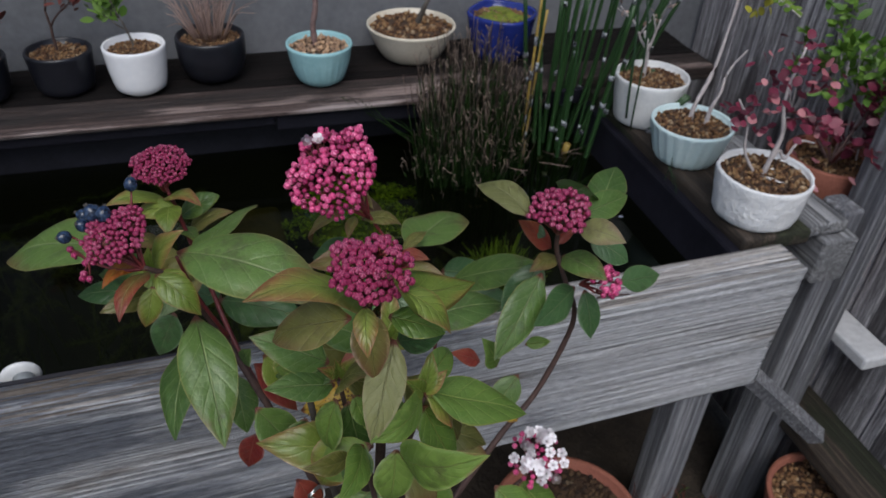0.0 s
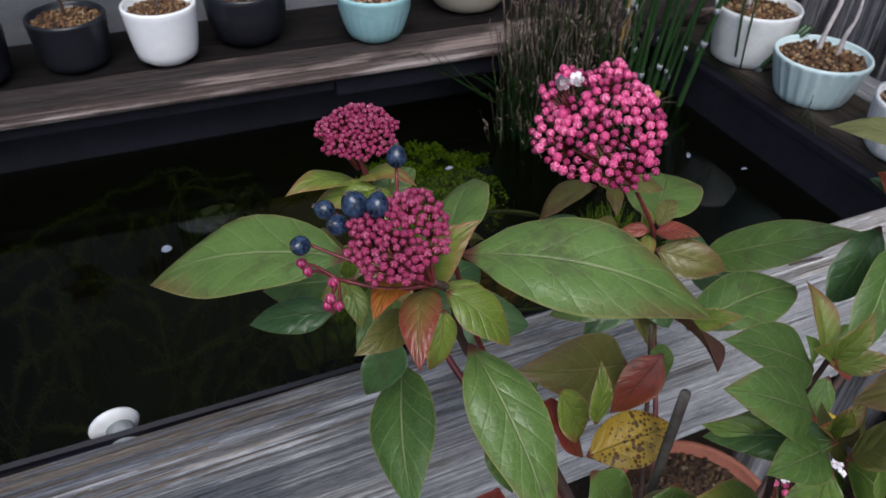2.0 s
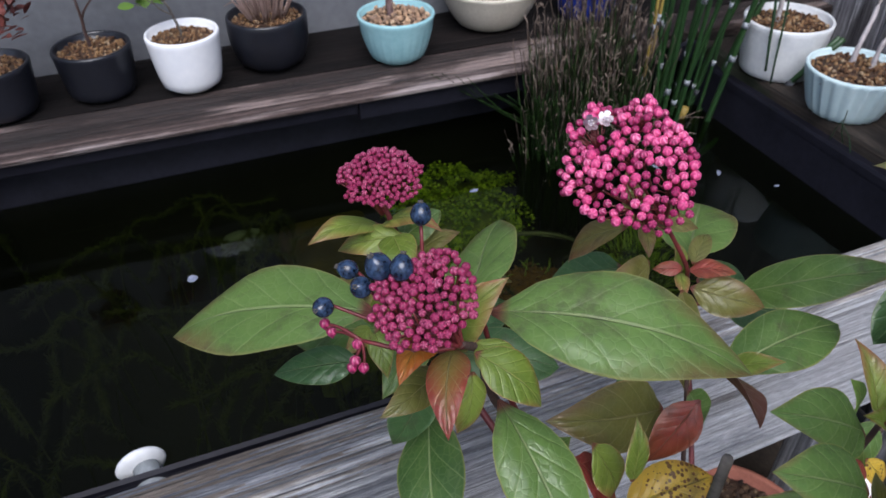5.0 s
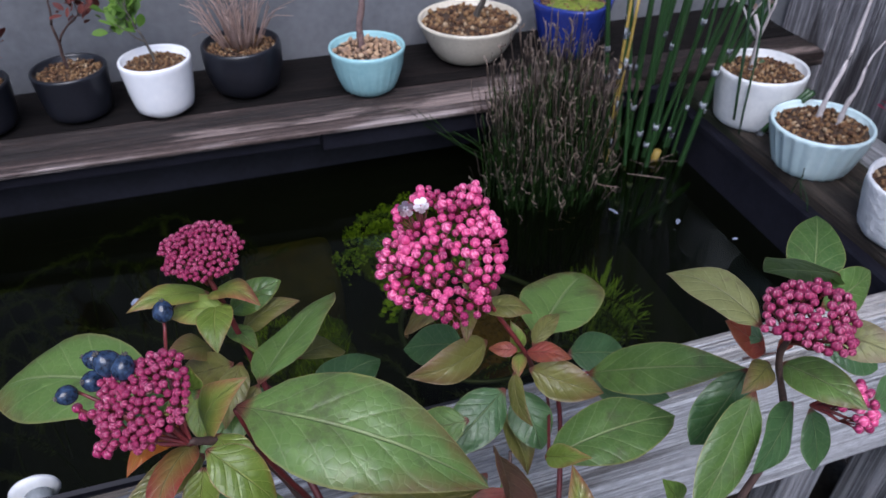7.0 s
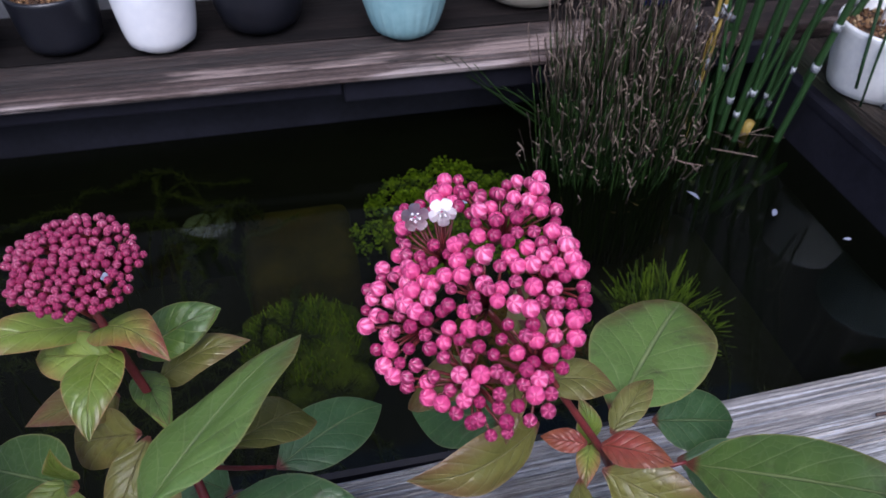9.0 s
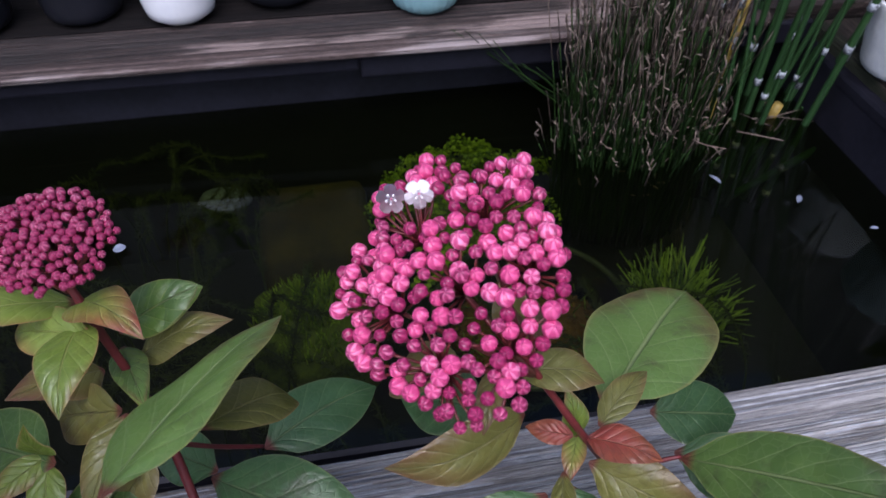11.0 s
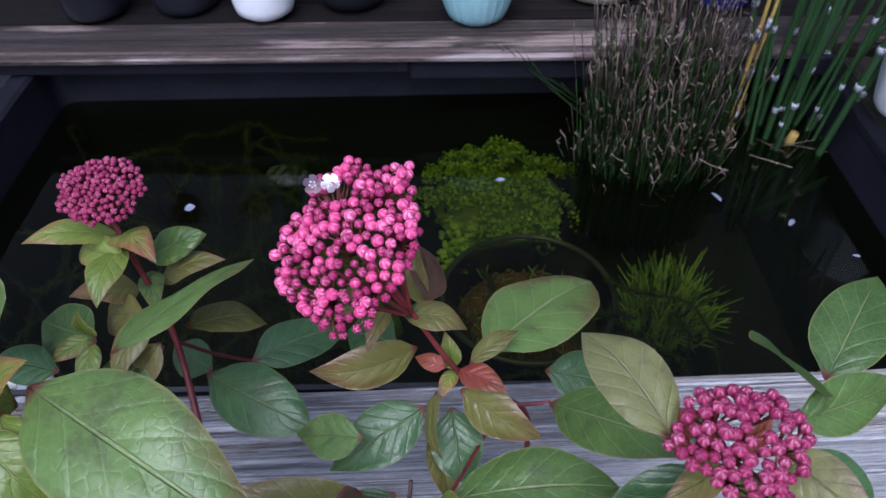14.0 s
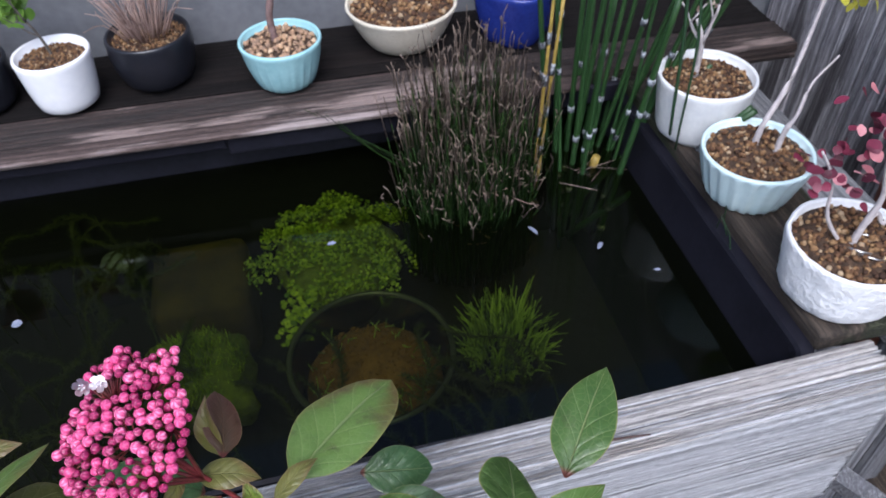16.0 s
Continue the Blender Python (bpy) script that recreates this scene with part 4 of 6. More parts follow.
for k in range(7):
    oval(bm, top + Vector((gen.uniform(-0.012, 0.03), gen.uniform(-0.045, -0.015), gen.uniform(-0.02, 0.0))), (gen.uniform(-1, 1), gen.uniform(-1, 0.3), -0.5), 0.011, gen, 0.85)
part("foliage", bm, small_leaf_material("yellow_round_leaf", (0.34, 0.32, 0.03), (0.56, 0.52, 0.07)), t, "a few yellow leaves", kind="stuff")

t = plant("wired_bonsai", rough_top, "twisted wired trunk with burgundy round leaves")
bm = bmesh.new()
R = rough_top
tube(bm, curve((R + Vector((-0.004, 0.0, -0.006)), R + Vector((0.0, 0.0, 0.022)), R + Vector((0.004, 0.0, 0.05)), R + Vector((-0.004, 0.004, 0.09)), R + Vector((0.004, 0.008, 0.14)))), 0.0032, 0.0012, 8, 0.12)
tube(bm, curve((R + Vector((0.0, 0.0, 0.02)), R + Vector((0.012, 0.004, 0.028)), R + Vector((0.018, 0.0, 0.020)), R + Vector((0.034, 0.004, 0.036)), R + Vector((0.055, 0.004, 0.032)))), 0.0022, 0.0010, 6, 0.1)
tube(bm, curve((R + Vector((-0.008, 0.004, 0.0)), R + Vector((-0.026, 0.01, 0.028)), R + Vector((-0.030, 0.016, 0.06)), R + Vector((-0.045, 0.02, 0.085)))), 0.0018, 0.0010, 6, 0.1)
part("trunk", bm, PALE_BARK, t)
bm = bmesh.new()
loop = [R + Vector((0.004 + 0.012 * math.cos(a), -0.004 + 0.010 * math.sin(a), 0.004 + 0.002 * math.sin(2 * a))) for a in [i * 0.45 for i in range(13)]]
tube(bm, loop, 0.0009, 0.0009, 5)
tube(bm, [p + Vector((0.003, -0.009, 0.001)) for p in loop[3:12]], 0.0009, 0.0009, 5)
part("wire", bm, WIRE, t, "silvery bonsai wire")
gen = random.Random(33)
bm, bm2 = bmesh.new(), bmesh.new()
for c, nn, sp in (((-0.036, 0.015, 0.072), 24, 0.020), ((-0.018, 0.012, 0.100), 16, 0.018), ((0.0, 0.01, 0.125), 30, 0.030), ((0.03, 0.01, 0.105), 22, 0.028), ((-0.004, 0.012, 0.055), 10, 0.022), ((0.05, 0.0, 0.05), 14, 0.024)):
    for i in range(nn):
        at = R + Vector(c) + Vector((gen.uniform(-1, 1), gen.uniform(-1, 1), gen.uniform(-0.6, 0.6))) * sp
        oval(bm if gen.random() < 0.86 else bm2, at, (gen.uniform(-1, 1), gen.uniform(-1, 0.4), gen.uniform(-0.7, 0.3)), gen.uniform(0.007, 0.013), gen, 0.85)
part("foliage", bm, BURGUNDY, t, "burgundy round leaves", kind="stuff")
part("foliage", bm2, PINK, t, "pink young leaves", kind="stuff")

c3 = P3[1]
t = plant("red_leaved_shrub", c3, "red-leaved little shrub with pale stems")
little_tree(t, c3, (0.05, -0.05, 1), 0.055, 0.003, 3, PINK_BARK, BURGUNDY, 0.014, 4, 41, spread=1.3, wide=0.75)
gen = random.Random(42)
bm = bmesh.new()
for i in range(22):
    oval(bm, c3 + Vector((gen.uniform(-0.09, 0.06), gen.uniform(-0.06, 0.06), gen.uniform(0.0, 0.09))), (gen.uniform(-1, 1), gen.uniform(-1, 0.3), gen.uniform(-0.5, 0.5)), 0.014, gen, 0.85)
part("foliage", bm, PINK, t, "faded pink leaves", kind="stuff")
for k in range(9):
    a = k * 0.7
    bm = bmesh.new()
    o = Vector((math.cos(a), math.sin(a), 0))
    h = gen.uniform(0.03, 0.09)
    line = curve((c3, c3 + o * 0.03 + Vector((0, 0, h * 0.6)), c3 + o * 0.055 + Vector((gen.uniform(-0.01, 0.01), -0.01, h)), c3 + o * 0.085 + Vector((0, -0.015, h * 0.95))), 4)
    tube(bm, line, 0.0022, 0.0009, 6, 0.1)
    part("stem", bm, PINK_BARK if k % 3 else STALK, t)
    bm = bmesh.new()
    for p in line[5:]:
        for _ in range(2):
            oval(bm, p, (gen.uniform(-1, 1), gen.uniform(-1, 0.5), gen.uniform(-0.5, 0.4)), gen.uniform(0.010, 0.017), gen, 0.85)
    part("foliage", bm, BURGUNDY, t, kind="stuff")
gen = random.Random(43)
for foot, crown in (((0.70, 0.30, 0.30), (0.700, 0.265, 0.700)), ((0.715, 0.13, 0.30), (0.700, 0.190, 0.705))):
    t = plant("green_shrub", foot, "bright green small-leaved shrub against the fence")
    foot, crown = Vector(foot), Vector(crown)
    bm, bm2 = bmesh.new(), bmesh.new()
    fork = foot.lerp(crown, 0.72) + Vector((0.004, 0.004, 0))
    tube(bm, curve((foot, foot.lerp(fork, 0.5) + Vector((0.006, -0.004, 0)), fork), 4), 0.0036, 0.0024, 6, 0.1)
    for k in range(6):
        end = crown + Vector((gen.uniform(-0.022, 0.03), gen.uniform(-0.035, 0.03), gen.uniform(-0.035, 0.03)))
        line = curve((fork, fork.lerp(end, 0.5) + Vector((gen.uniform(-0.006, 0.006), gen.uniform(-0.006, 0.006), 0)), end), 4)
        tube(bm, line, 0.0016, 0.0008, 5)
        for _ in range(13):
            p = line[gen.choice((-1, -1, -2, -3))]
            oval(bm2, p, (gen.uniform(-1, 1), gen.uniform(-1, 0.5), gen.uniform(-0.2, 1.0)), gen.uniform(0.011, 0.018), gen, 0.5)
    part("trunk", bm, PALE_BARK, t)
    part("foliage", bm2, FRESH, t, kind="stuff")
gen = random.Random(49)
bm = bmesh.new()
for c in ((0.70, 0.22, 0.71), (0.70, 0.17, 0.70), (0.69, 0.20, 0.665), (0.712, 0.14, 0.715), (0.69, 0.13, 0.68), (0.70, 0.25, 0.74)):
    tube(bm, curve(((0.715, 0.13, 0.40), (0.715, 0.5 * (0.13 + c[1]), 0.55), c), 4), 0.0018, 0.001, 5)
part("stem", bm, PALE_BARK, t)
bm = bmesh.new()
for c in ((0.70, 0.22, 0.71), (0.70, 0.17, 0.70), (0.69, 0.20, 0.665), (0.712, 0.14, 0.715), (0.69, 0.13, 0.68), (0.70, 0.25, 0.74)):
    for k in range(34):
        p = Vector(c) + Vector((gen.uniform(-1, 1), gen.uniform(-1, 1), gen.uniform(-1, 1))) * 0.018
        oval(bm, p, (gen.uniform(-1, 1), gen.uniform(-1, 0.6), gen.uniform(-0.4, 0.8)), gen.uniform(0.012, 0.021), gen, 0.5)
part("foliage", bm, FRESH, t, kind="stuff")
t = plant("dry_undergrowth", (0.50, -0.02, 0.0), "brown withered undergrowth on the ground", "undergrowth")
tuft(t, "stems", (0.50, -0.02, 0.0), 130, 0.13, 0.10, RUSSET, 51, 0.0016, base=0.7)
tuft(t, "shoots", (0.50, -0.02, 0.0), 60, 0.12, 0.10, FRESH, 52, 0.0014, base=0.7)
t = plant("snowdrop", (0.452, -0.03, 0.0), "single small white flower on a thin stalk", "flower")
bm = bmesh.new()
tube(bm, curve(((0.452, -0.03, 0.0), (0.45, -0.033, 0.09), (0.446, -0.036, 0.155))), 0.0014, 0.001, 5)
part("stalk", bm, FRESH, t)
bm = bmesh.new()
gen = random.Random(5)
for i in range(5):
    a = i * 1.257
    oval(bm, Vector((0.446, -0.036, 0.156)), (math.cos(a), math.sin(a), -0.3), 0.012, gen, 0.6, up=2)
part("petals", bm, PETAL, t, "white petals")

# ---- in and on the pond ----
def mound(bm, centre, size, seed, lump=0.2, sub=4):
    made = bmesh.ops.create_icosphere(bm, subdivisions=sub, radius=1.0)["verts"]
    for v in made:
        k = 1 + lump * noise.noise(v.co * 2.5 + Vector((seed, 0, 0))) + 0.5 * lump * noise.noise(v.co * 7 + Vector((seed, 0, 0)))
        v.co = Vector((v.co.x * size[0] * k, v.co.y * size[1] * k, max(v.co.z, -0.6) * size[2] * k)) + Vector(centre)
    return made


def sunken_pot(at, r, h, label):
    root = thing("sunken_pot", at, label, "plant pot")
    bm = bmesh.new()
    x, y, z = at
    lathe(bm, [(r * 0.75, z), (r, z + h), (r - 0.004, z + h), (r - 0.005, z + h * 0.8), (0.001, z + h * 0.8)], 32, (x, y, 0))
    part("bowl", bm, PLASTIC, root)
    return root


# round-leaved creeping plant
root = sunken_pot((0.102, 0.346, 0.384), 0.06, 0.075, "sunken black pot under bright round-leaved pond plants")
t = plant("moneywort", (0.098, 0.318, 0.46), "bright green round-leaved plant under the water", "water plant")
gen = random.Random(61)
bm = bmesh.new()
for i in range(5600):
    a, q = gen.uniform(0, 6.283), math.sqrt(gen.random())
    edge = 0.082 * (1 + 0.45 * noise.noise((math.cos(a) * 2.4, math.sin(a) * 1.6, 4)))
    x, y = 0.103 + edge * 1.10 * q * math.cos(a), 0.350 + edge * 1.08 * q * math.sin(a)
    if noise.noise((x * 38, y * 38, 7)) < -0.16:
        continue
    z = 0.508 - 0.035 * q * q + 0.018 * noise.noise((x * 45, y * 45, 2)) - gen.uniform(0, 0.014)
    oval(bm, Vector((x, y, z)), (gen.uniform(-1, 1), gen.uniform(-1, 1), gen.uniform(-0.2, 0.5)), gen.uniform(0.0022, 0.0044), gen, 0.9, up=0.7)
for i in range(160):
    s = gen.random()
    x, y = 0.06 + gen.uniform(-0.016, 0.014) - 0.012 * s, 0.268 - 0.06 * s
    oval(bm, Vector((x, y, 0.497 - 0.01 * s)), (gen.uniform(-1, 1), gen.uniform(-1, 1), 0.2), gen.uniform(0.004, 0.007), gen, 0.9, up=1.2)
part("foliage", bm, CRESS, t, kind="stuff")
bm = bmesh.new()
mound(bm, (0.103, 0.350, 0.455), (0.066, 0.072, 0.030), 3)
part("cushion", bm, MOSS, t)

# mossy block and its neighbours
t = plant("sunken_moss", (-0.054, 0.216, 0.384), "square block of green moss under the water", "water plant")
bm = bmesh.new()
made = mound(bm, (-0.054, 0.216, 0.44), (0.052, 0.046, 0.052), 9, 0.14)
for v in made:
    dx, dy = v.co.x + 0.054, v.co.y - 0.216
    k = max(abs(dx) / 0.052, abs(dy) / 0.046) / max(1e-6, math.hypot(dx / 0.052, dy / 0.046))
    v.co.x, v.co.y = -0.054 + dx / max(k, 0.75), 0.216 + dy / max(k, 0.75)
    v.co.z = min(v.co.z, 0.482 + 0.006 * noise.noise(v.co * 60))
part("cushion", bm, MOSS, t)
gen = random.Random(63)
bm = bmesh.new()
for i in range(700):
    a, q = gen.uniform(0, 6.283), math.sqrt(gen.random())
    p = Vector((-0.054 + 0.05 * q * math.cos(a), 0.216 + 0.046 * q * math.sin(a), 0.492 - 0.022 * q * q))
    tube(bm, [p - Vector((0, 0, 0.006)), p + Vector((gen.uniform(-1, 1), gen.uniform(-1, 1), gen.uniform(0.3, 1.2))) * 0.006], 0.0008, 0.0003, 3)
part("sprigs", bm, CRESS, t, kind="stuff")
bm = bmesh.new()
box(bm, (-0.100, 0.285, 0.384), (0.004, 0.392, 0.478), 0.012)
whole("sunken_box", bm, mottled("algae_brown", (0.012, 0.009, 0.003), (0.085, 0.058, 0.012), scale=30, rough=0.95, relief=0.8, fine=220), "algae-brown planting box under the water", "planter", at=(-0.04, 0.318, 0.384))


def glass_material():
    m, n, l, b = graph("clear_glass")
    clear = node(n, l, "BsdfTransparent", {"Color": (0.86, 0.90, 0.86, 1)})
    gloss = node(n, l, "BsdfGlossy", {"Roughness": 0.03, "Color": (0.9, 0.95, 0.95, 1)})
    fres = node(n, l, "Fresnel", {"IOR": 1.45})
    mix = node(n, l, "MixShader", {0: fres.outputs[0], 1: clear.outputs[0], 2: gloss.outputs[0]})
    l.new(mix.outputs[0], n["Material Output"].inputs["Surface"])
    return m


bowl = thing("glass_bowl", (0.116, 0.163, 0.384), "round glass bowl of brown soil and shoots in the water", "glass bowl")
bm = bmesh.new()
cx, cy = 0.116, 0.163
lathe(bm, [(0.045, 0.384), (0.062, 0.41), (0.072, 0.46), (0.075, 0.503), (0.0765, 0.506), (0.0735, 0.506), (0.072, 0.502), (0.069, 0.46), (0.059, 0.412), (0.043, 0.388)], 56, (cx, cy, 0), caps=False)
part("glass", bm, glass_material(), bowl)
bm = bmesh.new()
lathe(bm, [(0.0735, 0.5045), (0.0775, 0.5045), (0.0785, 0.507), (0.0755, 0.5095), (0.0725, 0.507)], 56, (cx, cy, 0), caps=False)
part("rim", bm, mottled("dull_glass_rim", (0.03, 0.034, 0.034), (0.085, 0.095, 0.095), scale=30, rough=0.25, relief=0.05), bowl)
bm = bmesh.new()
lathe(bm, [(0.042, 0.389), (0.066, 0.455), (0.064, 0.470), (0.05, 0.476), (0.03, 0.479), (0.001, 0.480)], 40, (cx, cy, 0), uneven(4, 0.02))
pebbles(bm, (cx, cy), 0.06, 0.478, 0.004, 700, 0.003, 66)
part("soil", bm, mottled("orange_brown_soil", (0.10, 0.042, 0.013), (0.30, 0.145, 0.05), scale=60, rough=0.95, relief=0.8, fine=300), bowl)
gen = random.Random(67)
bm = bmesh.new()
for i in range(90):
    a, q = gen.uniform(0, 6.283), gen.uniform(0.35, 1.0) ** 0.5
    p = Vector((cx + 0.062 * q * math.cos(a), cy + 0.062 * q * math.sin(a), 0.478))
    tube(bm, [p, p + Vector((gen.uniform(-1, 1), gen.uniform(-1, 1), gen.uniform(0.6, 1.6))) * 0.009], 0.0009, 0.0004, 3)
part("shoots", bm, GRASS, bowl, "short green shoots", kind="stuff")

# grass clump
root = sunken_pot((0.252, 0.178, 0.384), 0.046, 0.06, "sunken black pot under a clump of water grass")
t = plant("water_grass", (0.252, 0.178, 0.44), "clump of bright green grassy blades under the water", "water plant")
gen = random.Random(71)
bm = bmesh.new()
for i in range(300):
    a, q = gen.uniform(0, 6.283), math.sqrt(gen.random())
    o = Vector((math.cos(a), math.sin(a), 0))
    p = Vector((0.250, 0.182, 0.448)) + o * 0.042 * q
    out = o * (0.012 * q + gen.uniform(0, 0.008)) + Vector((gen.uniform(-1, 1), gen.uniform(-1, 1), 0)) * 0.013
    tip = p + out + Vector((0, 0, 0.060 * gen.uniform(0.45, 1.05) * (1 - 0.35 * q)))
    tube(bm, curve((p, p + out * 0.3 + Vector((0, 0, (tip - p).z * 0.6)), tip), 3), gen.uniform(0.0009, 0.0015), 0.0004, 4)
part("blades", bm, GRASS, t, kind="stuff")

# murky weed on the far side and near the plank
t = plant("pond_weed", (-0.2, 0.25, 0.384), "dark trailing weed under the water", "water plant")
gen = random.Random(73)
bm = bmesh.new()
for i in range(84):
    p = Vector((gen.uniform(-0.36, -0.06), gen.uniform(0.05, 0.42), 0.39))
    if gen.random() < 0.25:
        p = Vector((gen.uniform(-0.1, 0.30), gen.uniform(0.05, 0.11), 0.385))
    a = gen.uniform(0, 6.283)
    d = Vector((math.cos(a), math.sin(a), 0)) * gen.uniform(0.02, 0.05)
    side = Vector((-d.y, d.x, 0)) * gen.uniform(-0.7, 0.7)
    top = gen.uniform(0.49, 0.53)
    pts = curve((p, p + d * 0.3 + Vector((0, 0, 0.6 * (top - p.z))), Vector(((p + d).x, (p + d).y, top)), Vector(((p + d * 1.9 + side).x, (p + d * 1.9 + side).y, top - 0.006)), Vector(((p + d * 2.5 + side * 2.2).x, (p + d * 2.5 + side * 2.2).y, top - gen.uniform(0.0, 0.03)))), 8)
    pts = [Vector((min(0.40, max(-0.37, q.x)), min(0.43, max(0.03, q.y)), q.z)) for q in pts]
    tube(bm, pts, 0.0011, 0.0007, 3)
    for k in range(8, len(pts) - 1):
        run = pts[k + 1] - pts[k]
        for m in range(2):
            at = pts[k] + run * (m / 2)
            for _ in range(5):
                w = Vector((gen.uniform(-1, 1), gen.uniform(-1, 1), gen.uniform(-0.7, 0.7))).normalized() + run.normalized() * 0.6
                tube(bm, [at, at + w * gen.uniform(0.004, 0.0075)], 0.0005, 0.0002, 3)
part("strands", bm, WEED, t, kind="stuff")
for at, s, seed in (((-0.136, 0.400, 0.458), (0.026, 0.017, 0.012), 5),):
    bm = bmesh.new()
    mound(bm, at, s, seed, 0.15, 3)
    whole("stone", bm, STONE, "pale stone lying in the pond", "stone", at=at)

# brown-headed rush standing in the water
rush = plant("rush_clump", (0.252, 0.315, 0.40), "dense clump of rush with dry brown tips in the pond", "rush")
gen = random.Random(81)
bm, bm2, bm3 = bmesh.new(), bmesh.new(), bmesh.new()
for i in range(900):
    a, q = gen.uniform(0, 6.283), math.sqrt(gen.random())
    o = Vector((math.cos(a), math.sin(a) * 0.75, 0))
    p = Vector((0.252, 0.322, 0.45)) + o * 0.070 * q
    h = 0.285 * gen.uniform(0.42, 1.0) * (1 - 0.22 * q * q)
    lean = o * (0.004 * q) + Vector((gen.gauss(0, 1), gen.gauss(0, 1), 0)) * 0.014
    tip = p + lean + Vector((0, 0, h))
    midp = p + lean * 0.35 + Vector((0, 0, h * 0.55))
    pts = curve((p, midp, tip), 4)
    cut = gen.choice((6, 7, 7, 7, 7))
    tube(bm, pts[:cut + 1], 0.0008, 0.00055, 3)
    e = pts[-1]
    tube(bm2, pts[cut:] + [e + Vector((gen.uniform(-1, 1), gen.uniform(-1, 1), 1.6)) * 0.004], 0.00055, 0.0004, 3)
    for _ in range(gen.choice((0, 0, 1, 2))):
        k = gen.choice((-1, -1, -2, -3))
        tube(bm2, [pts[k], pts[k] + Vector((gen.uniform(-1, 1), gen.uniform(-1, 1), gen.uniform(-0.2, 1.5))) * 0.006], 0.0004, 0.0008, 3)
    if gen.random() < 0.07:
        d = Vector((gen.uniform(-1, 1), gen.uniform(-1, 0.3), gen.uniform(-0.5, 0.7)))
        tube(bm3, curve((midp, midp + d * 0.012, midp + d * 0.024 + Vector((0, 0, 0.004))), 3), 0.0006, 0.0004, 3)
part("foliage", bm, SEDGE, rush, kind="stuff")
part("dry_tip", bm2, RUSH_TIP, rush, "dry pale brown tips", kind="stuff")
part("dry_blade", bm3, STRAW, rush, "dry straw-coloured blades", kind="stuff")
bm = bmesh.new()
for i in range(7):
    g = gen.uniform(-1, 1)
    tube(bm, curve(((0.21 + 0.004 * i, 0.32 + 0.005 * i, 0.54), (0.18 - 0.006 * i, 0.325 + 0.010 * i, 0.59 + 0.006 * g), (0.155 - 0.010 * i, 0.33 + 0.012 * i, 0.62 - 0.008 * g)), 4), 0.0007, 0.0004, 3)
part("foliage", bm, SEDGE, rush, kind="stuff")


def cane_material():
    m, n, l, b = graph("horsetail_cane")
    geo = n.new("ShaderNodeNewGeometry")
    uvv = stretched(n, l, (1, 1, 1))
    sep = node(n, l, "SeparateXYZ", {0: uvv}).outputs
    fine = node(n, l, "TexNoise", {"Vector": stretched(n, l, (300, 300, 20)), "Scale": 1.0, "Detail": 3.0}).outputs["Fac"]
    t = math_(n, l, "MULTIPLY_ADD", geo.outputs["Random Per Island"], 0.75, math_(n, l, "MULTIPLY", fine, 0.25))
    l.new(ramp(n, l, t, [(0.05, (0.005, 0.018, 0.008)), (0.40, (0.013, 0.042, 0.015)), (0.75, (0.034, 0.086, 0.021)), (0.97, (0.16, 0.15, 0.04))]), b.inputs["Base Color"])
    b.inputs["Roughness"].default_value = 0.42
    bump(n, l, b, fine, 0.4, 0.0008)
    return m


CANE = cane_material()
NODE_BAND = mottled("cane_joint", (0.012, 0.014, 0.018), (0.40, 0.43, 0.47), scale=60, rough=0.6, fine=300, spread=(0.42, 0.58))
YELLOW_CANE = mottled("yellow_cane", (0.20, 0.14, 0.03), (0.40, 0.28, 0.06), scale=90)
canes = plant("horsetail_clump", (0.395, 0.36, 0.40), "tall jointed green horsetail canes standing in the pond", "horsetail")
gen = random.Random(85)
bands = bmesh.new()
for i in range(25):
    x, y = gen.uniform(0.358, 0.428), gen.uniform(0.330, 0.400)
    side = (x - 0.390) / 0.035
    lean = Vector((0.16 * side + gen.uniform(-0.08, 0.20), gen.uniform(-0.18, 0.06), 1.0)) * gen.uniform(0.30, 0.52)
    if i % 9 == 0:
        lean = Vector((gen.uniform(0.25, 0.6), gen.uniform(-0.5, -0.1), 0.8)) * 0.3
    p0 = Vector((x, y, 0.42))
    r = gen.choice((0.0022, 0.0030, 0.0034, 0.0038, 0.0044))
    bm = bmesh.new()
    pts = curve((p0, p0 + lean * 0.5 + Vector((gen.uniform(-0.006, 0.006), 0, 0)), p0 + lean), 5)
    tube(bm, pts, r, r * 0.75, 8)
    part("cane", bm, CANE, canes, at=p0)
    for k in range(1, len(pts) - 1):
        if gen.random() < 0.28:
            d = (pts[k + 1] - pts[k]).normalized()
            q = pts[k] + d * gen.uniform(-0.012, 0.012)
            tube(bands, [q - d * 0.0034, q, q + d * 0.0034], r * 1.06, r * 1.08, 8)
for pts, r in ((((0.425, 0.335, 0.90), (0.440, 0.295, 0.75), (0.437, 0.268, 0.62)), 0.0021), (((0.432, 0.34, 0.86), (0.450, 0.285, 0.74), (0.443, 0.262, 0.605)), 0.0016),
               (((0.442, 0.150, 0.592), (0.436, 0.152, 0.61), (0.430, 0.148, 0.632)), 0.0006), (((0.440, 0.164, 0.590), (0.437, 0.158, 0.61), (0.434, 0.150, 0.622)), 0.0006), (((0.438, 0.135, 0.590), (0.436, 0.141, 0.605), (0.430, 0.150, 0.618)), 0.0006)):
    bm = bmesh.new()
    tube(bm, curve(pts, 5), r, r * 0.7, 6)
    part("cane", bm, CANE, canes, at=pts[0])
part("joints", bands, NODE_BAND, canes, "dark and whitish cane joints", kind="stuff")
